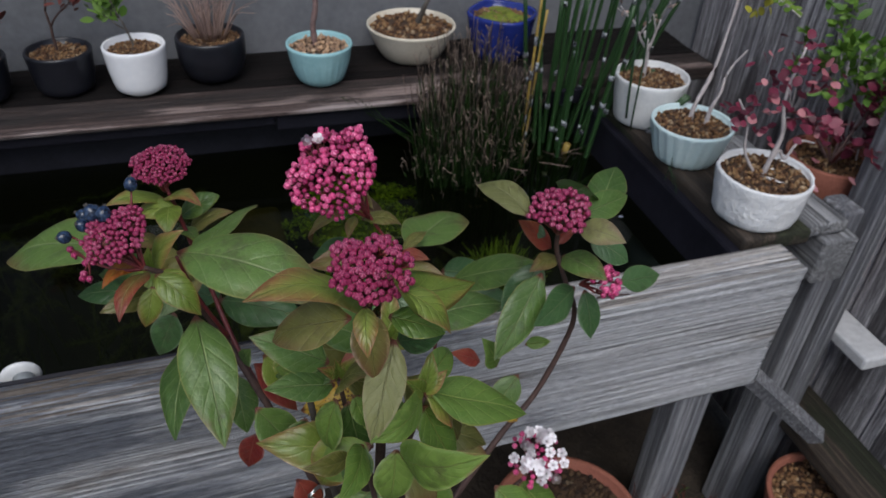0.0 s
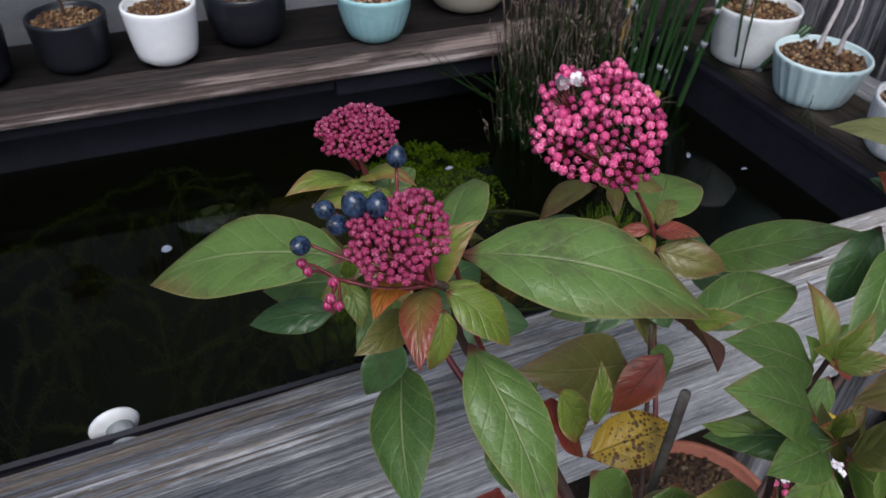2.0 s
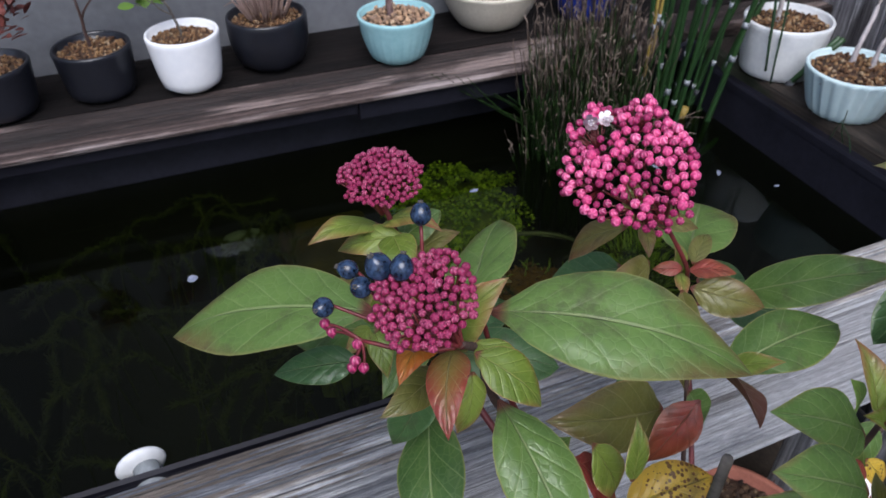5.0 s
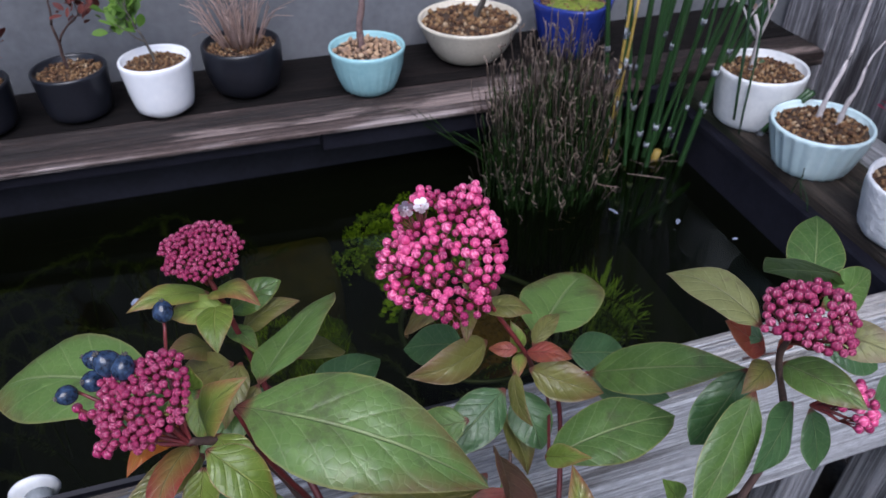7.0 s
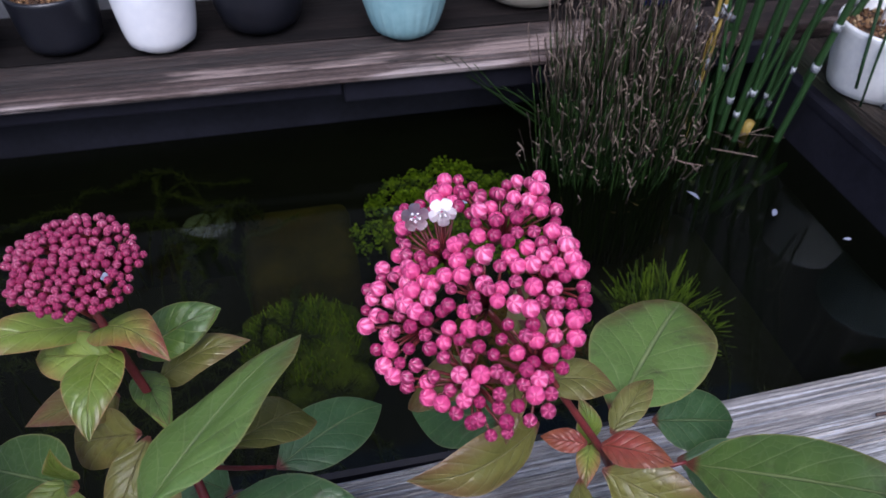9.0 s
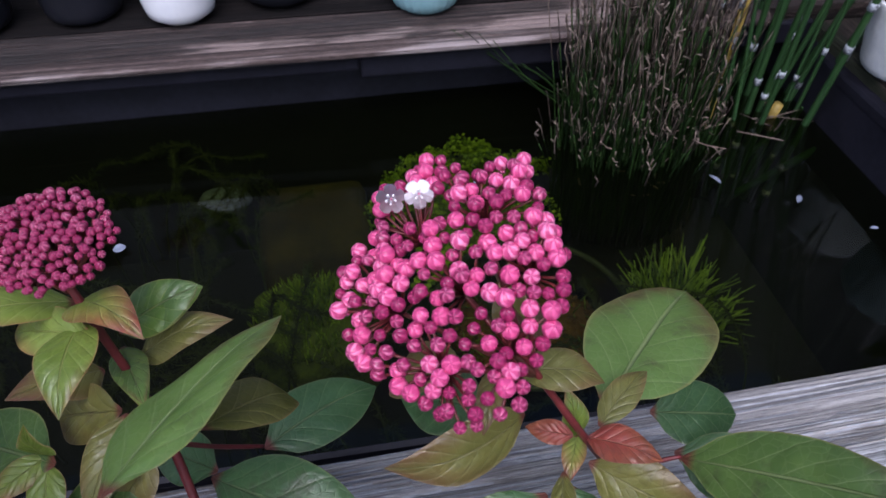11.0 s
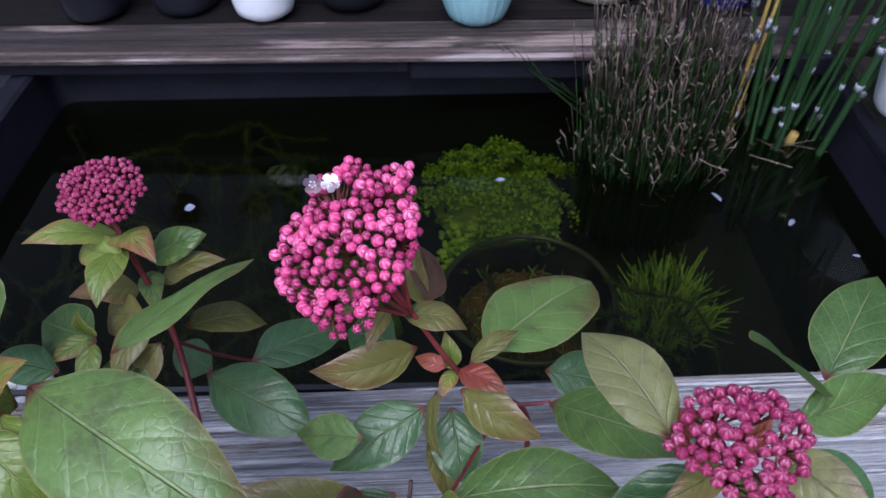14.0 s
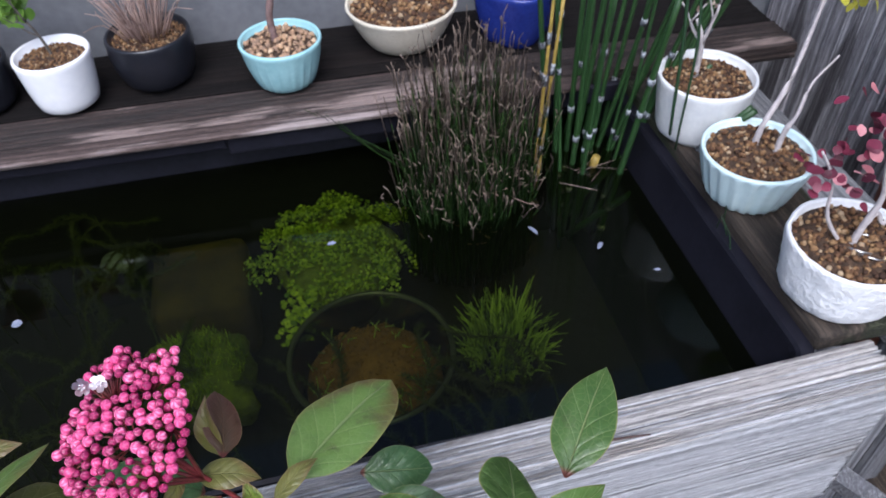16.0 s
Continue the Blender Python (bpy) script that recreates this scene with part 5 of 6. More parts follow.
for pts in (((0.322, 0.330, 0.50), (0.328, 0.332, 0.66), (0.332, 0.336, 0.76)), ((0.330, 0.338, 0.50), (0.334, 0.336, 0.62), (0.343, 0.340, 0.74))):
    bm = bmesh.new()
    line = curve(pts, 5)
    tube(bm, line, 0.0021, 0.0016, 7)
    part("cane", bm, YELLOW_CANE, canes, "thin yellowed cane", at=pts[0])
    bm = bmesh.new()
    for k in (3, 5, 7):
        d = (line[k + 1] - line[k]).normalized() * 0.006
        tube(bm, [line[k] - d, line[k], line[k] + d], 0.0022, 0.0022, 7)
    part("joints", bm, NODE_BAND, canes, "whitish joints", kind="stuff")
bm = bmesh.new()
tube(bm, [(0.394, 0.338, 0.53), (0.396, 0.334, 0.552)], 0.0048, 0.0045, 8)
part("cut_cane", bm, YELLOW_CANE, canes, "short yellow cut cane")
bm = bmesh.new()
for i in range(8):
    p = Vector((gen.uniform(0.34, 0.43), gen.uniform(0.30, 0.36), 0.541))
    d = Vector((gen.uniform(-1, 1), gen.uniform(-0.6, 0.6), gen.uniform(0, 0.15))) * 0.022
    tube(bm, [p - d, p, p + d], 0.0005, 0.0004, 4)
part("litter", bm, RUSH_TIP, canes, "floating dry bits", kind="stuff")

# white plastic spool at the plank, and a petal on the water
f = thing("pond_spool", (-0.243, 0.02, 0.578), "small white plastic spool fixed inside the plank", "spool")
turn = Vector((-0.18, 0.92, 0.10)).to_track_quat('Z', 'Y').to_matrix()
bm = bmesh.new()
lathe(bm, [(0.0035, 0.026), (0.0125, 0.0285), (0.0150, 0.0300), (0.0158, 0.0315), (0.0150, 0.0330), (0.010, 0.0330), (0.003, 0.0315)], 40, (-0.2370, -0.002, 0.573), turn=turn)
part("flange", bm, STONE_GLAZE, f)
bm = bmesh.new()
lathe(bm, [(0.0125, -0.006), (0.0122, 0.004), (0.0105, 0.012), (0.0085, 0.020), (0.0085, 0.0275)], 40, (-0.2350, -0.002, 0.573), turn=turn)
part("neck", bm, mottled("grey_clear_plastic", (0.16, 0.18, 0.19), (0.34, 0.36, 0.37), scale=40, rough=0.12, relief=0.05), f, "shiny grey neck")

bm = bmesh.new()
gen = random.Random(91)
oval(bm, Vector((-0.198, 0.247, 0.5405)), (1, 0.3, 0.05), 0.010, gen, 0.8, up=2)
whole("petal", bm, PALE_LILAC, "pale lilac petal floating on the water", "petal", at=(-0.195, 0.247, 0.54))

# Small flat pale slivers laid on the water surface.
for i, (at, size) in enumerate((((0.093, 0.282), 0.010), ((0.300, 0.244), 0.014), ((0.358, 0.218), 0.012), ((0.391, 0.171), 0.007))):
    bm = bmesh.new()
    oval(bm, Vector((*at, 0.5405)), (math.cos(i * 2.0), math.sin(i * 2.0), 0.04), size, gen, 0.4, up=2)
    whole("floating_petal", bm, PALE_LILAC, "small pale sliver lying on the water", "petal", at=(*at, 0.54), group="petals on the water")

bm = bmesh.new()
tube(bm, [(0.258, -0.0215, 0.5992), (0.270, -0.0225, 0.6000), (0.280, -0.0230, 0.5994), (0.290, -0.0240, 0.5990)], 0.0010, 0.0006, 6, 0.15)
whole("twig", bm, TWIG, "thin dark twig lying on the weathered plank", "twig", at=(0.274, -0.0225, 0.5985))

# ---- the flowering shrub in front of the pond ----
shrub = thing("viburnum_shrub", (0.02, -0.21, 0.0), "flowering evergreen viburnum with pink bud clusters and bronze-green leaves", "shrub")


def branch(points, r0, r1, material=TWIG, name="branch", label=""):
    bm = bmesh.new()
    tube(bm, curve(points, 6), r0 * 0.72, r1 * 0.68, 8, 0.06)
    return part(name, bm, material, shrub, label, at=points[0])


branch([(0.02, -0.21, 0.0), (0.018, -0.205, 0.2), (0.01, -0.20, 0.42), (0.0, -0.20, 0.52)], 0.008, 0.0055)
branch([(0.005, -0.20, 0.48), (-0.022, -0.19, 0.62), (-0.050, -0.165, 0.700), (-0.074, -0.132, 0.742), (-0.088, -0.148, 0.790), (-0.100, -0.157, 0.808)], 0.0040, 0.0020)
branch([(-0.035, -0.178, 0.66), (-0.062, -0.11, 0.690), (-0.078, -0.066, 0.730), (-0.088, -0.055, 0.775), (-0.093, -0.050, 0.793)], 0.0026, 0.0017, STALK)
branch([(0.01, -0.20, 0.50), (0.06, -0.13, 0.58), (0.085, -0.068, 0.655), (0.062, -0.080, 0.705), (0.047, -0.093, 0.742), (0.032, -0.090, 0.770), (0.022, -0.088, 0.790)], 0.0026, 0.0013, STALK)
branch([(0.015, -0.20, 0.50), (0.060, -0.19, 0.585), (0.103, -0.175, 0.638), (0.128, -0.166, 0.660), (0.147, -0.161, 0.702), (0.148, -0.163, 0.730), (0.137, -0.165, 0.757), (0.127, -0.164, 0.785), (0.124, -0.170, 0.808)], 0.0034, 0.0018)
branch([(0.01, -0.20, 0.46), (0.004, -0.225, 0.62), (0.0, -0.248, 0.74), (0.001, -0.256, 0.79), (-0.009, -0.275, 0.850), (-0.010, -0.284, 0.880)], 0.0036, 0.0020)
branch([(0.003, -0.235, 0.68), (0.010, -0.262, 0.76), (0.011, -0.284, 0.818)], 0.0028, 0.0016)
branch([(0.0, -0.24, 0.70), (-0.012, -0.250, 0.76), (-0.018, -0.250, 0.800)], 0.0026, 0.0016)
branch([(0.004, -0.23, 0.66), (-0.006, -0.266, 0.73), (-0.013, -0.276, 0.783)], 0.0024, 0.0014)
branch([(0.05, -0.195, 0.56), (0.10, -0.185, 0.575), (0.133, -0.174, 0.582)], 0.0024, 0.0014)
branch([(-0.012, -0.198, 0.60), (-0.024, -0.204, 0.70), (-0.031, -0.210, 0.781)], 0.0028, 0.0026, CUT_TWIG, "cut_stem", "bare cut grey stem")
branch([(0.01, -0.19, 0.55), (0.022, -0.15, 0.66), (0.028, -0.128, 0.715)], 0.0020, 0.0013)
branch([(0.024, -0.140, 0.690), (0.018, -0.137, 0.698), (0.013, -0.136, 0.701)], 0.0012, 0.0009, STALK)
branch([(-0.066, -0.140, 0.735), (-0.078, -0.142, 0.770), (-0.085, -0.141, 0.800)], 0.0018, 0.0013, STALK)
branch([(0.062, -0.080, 0.705), (0.075, -0.082, 0.700), (0.090, -0.084, 0.704)], 0.0014, 0.0011, STALK)
branch([(0.066, -0.079, 0.700), (0.060, -0.10, 0.705), (0.041, -0.142, 0.721)], 0.0014, 0.0011, STALK)
branch([(-0.078, -0.066, 0.730), (-0.070, -0.05, 0.70), (-0.057, -0.042, 0.684)], 0.0014, 0.0011, STALK)


ROUND = (0.68, 0.76)
LONG = (0.65, 1.0)


def leaf(kind, base, tip, wide=0.42, face=(0.0, -0.55, 1.0), bend=0.05, fold=0.12, full=(0.70, 1.10), wave=0.09):
    wide = wide if full == ROUND else min(wide, 0.52)
    length = (Vector(tip) - Vector(base)).length
    return solid_leaf("leaf", base, tip, wide * length, face, kind, shrub, bend=bend, fold=fold, full=full, wave=wave, curl=0.16 if kind in ("young", "bronze", "blush", "fresh", "orange") else 0.04)


WIRE_AT = (-0.031, -0.226, 0.686)
OUT = (0.0, -0.62, 0.95)
# spray with the berries
leaf("green", (-0.115, -0.111, 0.787), (-0.192, -0.058, 0.756), 0.44, (-0.34, 0.06, 0.94), 0.09, 0.12, LONG)
leaf("green", (-0.084, -0.144, 0.805), (-0.006, -0.190, 0.790), 0.43, (0.02, -0.27, 0.96), 0.12, 0.12, LONG)
leaf("young", (-0.096, -0.139, 0.788), (-0.082, -0.147, 0.821), 0.47, (-0.90, -0.32, 0.31), 0.14, 0.12, LONG)
leaf("young", (-0.095, -0.158, 0.803), (-0.075, -0.173, 0.785), 0.54, (0.26, -0.58, 0.77), 0.09, 0.12, LONG)
leaf("blush", (-0.099, -0.150, 0.799), (-0.114, -0.180, 0.798), 0.41, (-0.21, 0.08, 0.98), 0.12, 0.12, LONG)
leaf("young", (-0.097, -0.161, 0.798), (-0.104, -0.169, 0.777), 0.49, (0.18, -0.94, 0.30), 0.07, 0.12, LONG)
leaf("orange", (-0.103, -0.142, 0.799), (-0.121, -0.158, 0.802), 0.55, (0.01, 0.14, 0.99), 0.11, 0.12, LONG)
leaf("teal", (-0.118, -0.090, 0.741), (-0.155, -0.076, 0.733), 0.42, (0.0, -0.5, 1.0), 0.06, 0.12, LONG)
leaf("bronze", (-0.100, -0.138, 0.776), (-0.125, -0.155, 0.782), 0.42, (0.48, -0.51, 0.72), 0.05, 0.12, LONG)
leaf("green", (-0.081, -0.149, 0.764), (-0.074, -0.213, 0.726), 0.39, (0.12, -0.50, 0.86), 0.08, 0.12, LONG)
leaf("green", (-0.089, -0.094, 0.700), (-0.108, -0.158, 0.676), 0.47, (-0.57, -0.14, 0.81), 0.06, 0.12, LONG)
leaf("teal", (-0.096, -0.110, 0.735), (-0.112, -0.108, 0.700), 0.50, (-0.3, -1.0, 0.3), 0.05)
leaf("young", (-0.092, -0.150, 0.800), (-0.080, -0.170, 0.790), 0.55, (0.1, -0.6, 1.0), 0.08)
leaf("green", (-0.060, -0.150, 0.722), (-0.055, -0.160, 0.742), 0.45, OUT, 0.05)
leaf("green", (-0.066, -0.150, 0.715), (-0.064, -0.168, 0.680), 0.55, OUT, 0.06)
# spray behind it
leaf("young", (-0.094, -0.047, 0.778), (-0.127, -0.059, 0.789), 0.38, (0.33, -0.05, 0.94), 0.07, 0.12, LONG)
leaf("young", (-0.094, -0.050, 0.779), (-0.072, -0.068, 0.786), 0.63, (-0.13, 0.22, 0.97), 0.16, 0.12, LONG)
leaf("young", (-0.091, -0.055, 0.778), (-0.093, -0.085, 0.778), 0.53, (-0.06, 0.01, 1.00), 0.09, 0.12, LONG)
leaf("fresh", (-0.088, -0.044, 0.760), (-0.062, -0.041, 0.773), 0.52, (-0.33, -0.57, 0.75), 0.09, 0.12, ROUND)
leaf("bronze", (-0.084, -0.048, 0.751), (-0.055, -0.046, 0.764), 0.45, (-0.37, -0.23, 0.90), 0.10, 0.12, LONG)
leaf("fresh", (-0.089, -0.044, 0.753), (-0.077, -0.073, 0.761), 0.32, (-0.07, 0.25, 0.96), 0.05, 0.12, LONG)
leaf("young", (-0.087, -0.062, 0.780), (-0.116, -0.049, 0.772), 0.42, (0.0, -0.6, 1.0), 0.05)
leaf("bronze", (-0.101, -0.037, 0.735), (-0.117, -0.059, 0.756), 0.46, (0.76, 0.04, 0.65), 0.05, 0.12, LONG)
leaf("green", (-0.077, -0.113, 0.780), (-0.038, -0.054, 0.772), 0.47, (-0.36, 0.36, 0.86), 0.03, 0.12, LONG)
leaf("bronze", (-0.061, -0.085, 0.762), (-0.035, -0.056, 0.735), 0.40, (0.50, 0.30, 0.81), 0.07, 0.12, LONG)
leaf("teal", (-0.056, -0.045, 0.687), (-0.011, -0.015, 0.677), 0.51, (0.24, -0.03, 0.97), 0.10, 0.12, LONG)
leaf("teal", (-0.072, -0.062, 0.700), (-0.019, -0.093, 0.700), 0.50, (0.0, -0.5, 1.0), 0.08, 0.1, ROUND)
leaf("green", (-0.105, -0.078, 0.745), (-0.145, -0.052, 0.730), 0.50, (0.0, -0.5, 1.0), 0.05)
leaf("young", (-0.108, -0.074, 0.744), (-0.107, -0.080, 0.764), 0.40, OUT, 0.05)
leaf("young", (-0.108, -0.074, 0.744), (-0.124, -0.086, 0.742), 0.42, (0.0, -0.6, 1.0), 0.06)
leaf("young", (-0.108, -0.076, 0.744), (-0.108, -0.096, 0.732), 0.45, OUT, 0.06)
leaf("bronze", (-0.080, -0.075, 0.740), (-0.095, -0.085, 0.720), 0.60, OUT, 0.06)
leaf("bronze", (-0.090, -0.060, 0.742), (-0.124, -0.042, 0.720), 0.42, (-0.2, -0.6, 0.9), 0.05)
leaf("bronze", (-0.086, -0.066, 0.748), (-0.098, -0.092, 0.735), 0.44, (-0.2, -0.7, 0.8), 0.06)
leaf("green", (-0.082, -0.070, 0.732), (-0.112, -0.098, 0.722), 0.46, (0.0, -0.6, 1.0), 0.06)
leaf("teal", (-0.070, -0.060, 0.700), (-0.098, -0.036, 0.690), 0.50, (0.0, -0.6, 1.0), 0.06)
# spray under the big flower head
leaf("bronze", (0.026, -0.086, 0.769), (0.052, -0.090, 0.766), 0.51, (0.09, -0.12, 0.99), 0.11, 0.12, LONG)
leaf("green", (0.059, -0.079, 0.734), (0.118, -0.017, 0.716), 0.50, (0.10, 0.19, 0.98), 0.04, 0.12, ROUND)
leaf("bronze", (0.053, -0.090, 0.741), (0.074, -0.073, 0.745), 0.36, (-0.15, -0.04, 0.99), 0.06, 0.12, LONG)
leaf("red", (0.048, -0.093, 0.741), (0.067, -0.105, 0.743), 0.51, (-0.16, -0.10, 0.98), 0.11, 0.12, LONG)
leaf("red", (0.043, -0.094, 0.745), (0.030, -0.088, 0.744), 0.48, (-0.31, -0.58, 0.75), 0.04, 0.12, LONG)
leaf("young", (0.046, -0.091, 0.739), (0.043, -0.086, 0.756), 0.45, (0.19, -0.93, 0.31), 0.06, 0.12, LONG)
leaf("young", (0.047, -0.089, 0.737), (0.040, -0.103, 0.736), 0.43, (-0.13, -0.01, 0.99), 0.05, 0.12, LONG)
leaf("bronze", (0.031, -0.084, 0.745), (-0.011, -0.100, 0.747), 0.45, (0.34, -0.85, 0.39), 0.11, 0.12, LONG)
leaf("teal", (0.022, -0.076, 0.738), (-0.005, -0.049, 0.716), 0.52, (0.0, -0.6, 1.0), 0.05)
leaf("bronze", (0.011, -0.088, 0.775), (-0.009, -0.067, 0.746), 0.44, (-0.68, 0.28, 0.68), 0.11, 0.12, LONG)
leaf("bronze", (0.021, -0.087, 0.773), (0.013, -0.104, 0.770), 0.38, (-0.13, -0.10, 0.99), 0.06, 0.12, LONG)
leaf("russet", (0.036, -0.077, 0.765), (0.032, -0.035, 0.759), 0.43, (0.56, 0.15, 0.81), 0.08, 0.12, LONG)
leaf("bronze", (0.034, -0.070, 0.755), (0.030, -0.055, 0.780), 0.42, (-0.5, -0.9, 0.4), 0.05, 0.3)
leaf("bronze", (0.039, -0.101, 0.738), (0.038, -0.124, 0.724), 0.39, (-0.85, -0.26, 0.46), 0.10, 0.12, LONG)
leaf("green", (0.090, -0.084, 0.703), (0.136, -0.140, 0.752), 0.32, (-0.1, -0.5, 1.0), 0.04)
leaf("teal", (0.092, -0.056, 0.690), (0.132, -0.056, 0.678), 0.62, (0.0, -0.6, 1.0), 0.05, 0.1, ROUND)
leaf("teal", (0.098, -0.070, 0.682), (0.145, -0.089, 0.670), 0.50, (0.0, -0.6, 1.0), 0.05)
leaf("teal", (0.034, -0.103, 0.730), (-0.006, -0.122, 0.713), 0.50, (0.0, -0.6, 1.0), 0.06)
leaf("bronze", (0.049, -0.096, 0.732), (0.080, -0.118, 0.726), 0.51, (-0.38, -0.73, 0.58), 0.06, 0.12, LONG)
leaf("teal", (0.045, -0.094, 0.716), (0.049, -0.120, 0.698), 0.70, (0.0, -0.8, 1.0), 0.05, 0.1, ROUND)
leaf("green", (0.042, -0.137, 0.715), (0.110, -0.135, 0.722), 0.48, (-0.10, -0.07, 0.99), 0.08, 0.12, ROUND)
leaf("bronze", (0.013, -0.135, 0.700), (-0.050, -0.146, 0.731), 0.45, (0.38, -0.78, 0.50), 0.05, 0.12, LONG)
leaf("bronze", (0.036, -0.095, 0.702), (0.045, -0.120, 0.678), 0.42, (0.4, -0.8, 0.6), 0.05, 0.3)
leaf("young", (0.040, -0.140, 0.722), (0.052, -0.156, 0.738), 0.4, OUT, 0.05, 0.25)
leaf("teal", (0.020, -0.120, 0.690), (-0.012, -0.130, 0.668), 0.5, (0.0, -0.7, 1.0), 0.06)
leaf("russet", (0.011, -0.149, 0.748), (0.002, -0.194, 0.762), 0.46, (0.5, -0.5, 0.7), 0.06, 0.3, LONG)
# spray towards the post
leaf("pale", (0.102, -0.174, 0.818), (0.083, -0.139, 0.821), 0.58, (-0.02, -0.09, 1.00), 0.15, 0.12, LONG)
leaf("green", (0.174, -0.127, 0.777), (0.208, -0.084, 0.785), 0.46, (-0.12, -0.09, 0.99), 0.06, 0.12, LONG)
leaf("green", (0.142, -0.161, 0.805), (0.181, -0.146, 0.803), 0.40, (0.29, -0.65, 0.70), 0.05, 0.12, LONG)
leaf("pale", (0.136, -0.170, 0.804), (0.152, -0.195, 0.807), 0.61, (-0.56, -0.23, 0.79), 0.08, 0.12, LONG)
leaf("red", (0.128, -0.156, 0.779), (0.106, -0.153, 0.801), 0.43, (0.41, -0.77, 0.49), 0.03, 0.12, LONG)
leaf("red", (0.127, -0.162, 0.786), (0.140, -0.156, 0.800), 0.46, (0.2, -0.9, 0.5), 0.06, 0.2)
leaf("bronze", (0.132, -0.156, 0.772), (0.110, -0.170, 0.777), 0.42, (0.36, -0.24, 0.90), 0.05, 0.12, LONG)
leaf("green", (0.134, -0.160, 0.775), (0.145, -0.195, 0.782), 0.50, (-0.38, 0.05, 0.92), 0.08, 0.12, LONG)
leaf("green", (0.119, -0.166, 0.769), (0.083, -0.192, 0.729), 0.39, (-0.03, -0.83, 0.56), 0.03, 0.12, LONG)
leaf("teal", (0.144, -0.165, 0.752), (0.106, -0.192, 0.752), 0.41, (0.47, -0.67, 0.57), 0.02, 0.12, LONG)
leaf("teal", (0.147, -0.171, 0.754), (0.152, -0.183, 0.722), 0.44, (0.03, -0.94, 0.33), 0.06, 0.12, LONG)
leaf("teal", (0.161, -0.185, 0.769), (0.197, -0.175, 0.760), 0.41, (0.34, -0.72, 0.60), 0.02, 0.12, LONG)
leaf("teal", (0.150, -0.160, 0.786), (0.172, -0.174, 0.774), 0.62, (0.0, -0.7, 1.0), 0.05, 0.1, ROUND)
leaf("teal", (0.126, -0.152, 0.766), (0.099, -0.162, 0.735), 0.50, (-0.2, -0.8, 0.8), 0.05, 0.1, ROUND)
leaf("teal", (0.122, -0.158, 0.790), (0.112, -0.146, 0.792), 0.60, (-0.2, -0.8, 0.8), 0.05)
leaf("green", (0.110, -0.172, 0.690), (0.086, -0.182, 0.665), 0.55, (-0.2, -0.9, 0.6), 0.05)
leaf("yellow", (0.093, -0.185, 0.684), (0.104, -0.192, 0.668), 0.55, (0.0, -0.9, 0.5), 0.08, 0.1, ROUND)
leaf("red", (0.085, -0.188, 0.690), (0.066, -0.196, 0.694), 0.45, OUT, 0.08)
leaf("young", (0.012, -0.222, 0.794), (0.016, -0.204, 0.811), 0.36, OUT, 0.04, 0.3)
leaf("young", (0.012, -0.224, 0.794), (0.022, -0.225, 0.812), 0.40, OUT, 0.05, 0.3)
leaf("young", (0.012, -0.226, 0.793), (0.026, -0.235, 0.800), 0.42, (0.0, -0.7, 1.0), 0.05, 0.25)
leaf("young", (0.012, -0.224, 0.793), (0.0, -0.226, 0.806), 0.42, OUT, 0.05, 0.25)
branch([(0.004, -0.235, 0.70), (0.010, -0.222, 0.76), (0.012, -0.223, 0.794)], 0.0020, 0.0014)
leaf("green", (0.005, -0.224, 0.793), (-0.036, -0.222, 0.820), 0.40, (-0.1, -0.5, 1.0), 0.06)
leaf("green", (-0.021, -0.245, 0.807), (-0.053, -0.240, 0.826), 0.50, (-0.1, -0.5, 1.0), 0.06)
leaf("green", (-0.020, -0.252, 0.800), (-0.050, -0.258, 0.812), 0.44, (0.0, -0.5, 1.0), 0.06)
leaf("bronze", (-0.016, -0.246, 0.796), (0.012, -0.236, 0.772), 0.46, (0.2, -0.6, 1.0), 0.06)
leaf("green", (0.140, -0.164, 0.826), (0.153, -0.117, 0.788), 0.42, (0.62, 0.38, 0.68), 0.00, 0.12, LONG)
# spray under the near bud head
leaf("young", (-0.009, -0.272, 0.860), (-0.049, -0.285, 0.889), 0.43, (0.56, 0.08, 0.83), 0.11, 0.12, LONG)
leaf("young", (-0.007, -0.305, 0.901), (0.038, -0.276, 0.872), 0.31, (0.63, -0.21, 0.75), -0.21, 0.12, LONG)
leaf("young", (-0.002, -0.292, 0.885), (0.017, -0.301, 0.869), 0.42, (0.49, -0.40, 0.78), 0.08, 0.12, LONG)
leaf("young", (-0.013, -0.290, 0.877), (-0.016, -0.307, 0.871), 0.43, (-0.17, -0.31, 0.94), 0.03, 0.12, LONG)
leaf("bronze", (-0.013, -0.291, 0.876), (-0.011, -0.299, 0.847), 0.44, (0.04, -0.96, 0.27), -0.02, 0.12, LONG)
leaf("pale", (-0.002, -0.288, 0.857), (-0.016, -0.310, 0.828), 0.37, (-0.22, -0.73, 0.65), 0.03, 0.12, LONG)
leaf("bronze", (-0.017, -0.286, 0.869), (-0.048, -0.265, 0.848), 0.42, (-0.65, -0.20, 0.74), 0.04, 0.12, LONG)
leaf("fresh", (-0.004, -0.287, 0.868), (0.016, -0.294, 0.862), 0.50, (0.04, -0.57, 0.82), 0.06, 0.12, LONG)
leaf("fresh", (0.012, -0.283, 0.821), (0.059, -0.288, 0.804), 0.47, (0.32, -0.11, 0.94), -0.05, 0.12, LONG)
leaf("young", (0.011, -0.285, 0.821), (0.026, -0.286, 0.797), 0.42, (0.75, -0.42, 0.51), 0.09, 0.12, LONG)
leaf("fresh", (0.010, -0.285, 0.821), (-0.013, -0.312, 0.831), 0.39, (0.78, -0.54, 0.30), 0.08, 0.12, LONG)
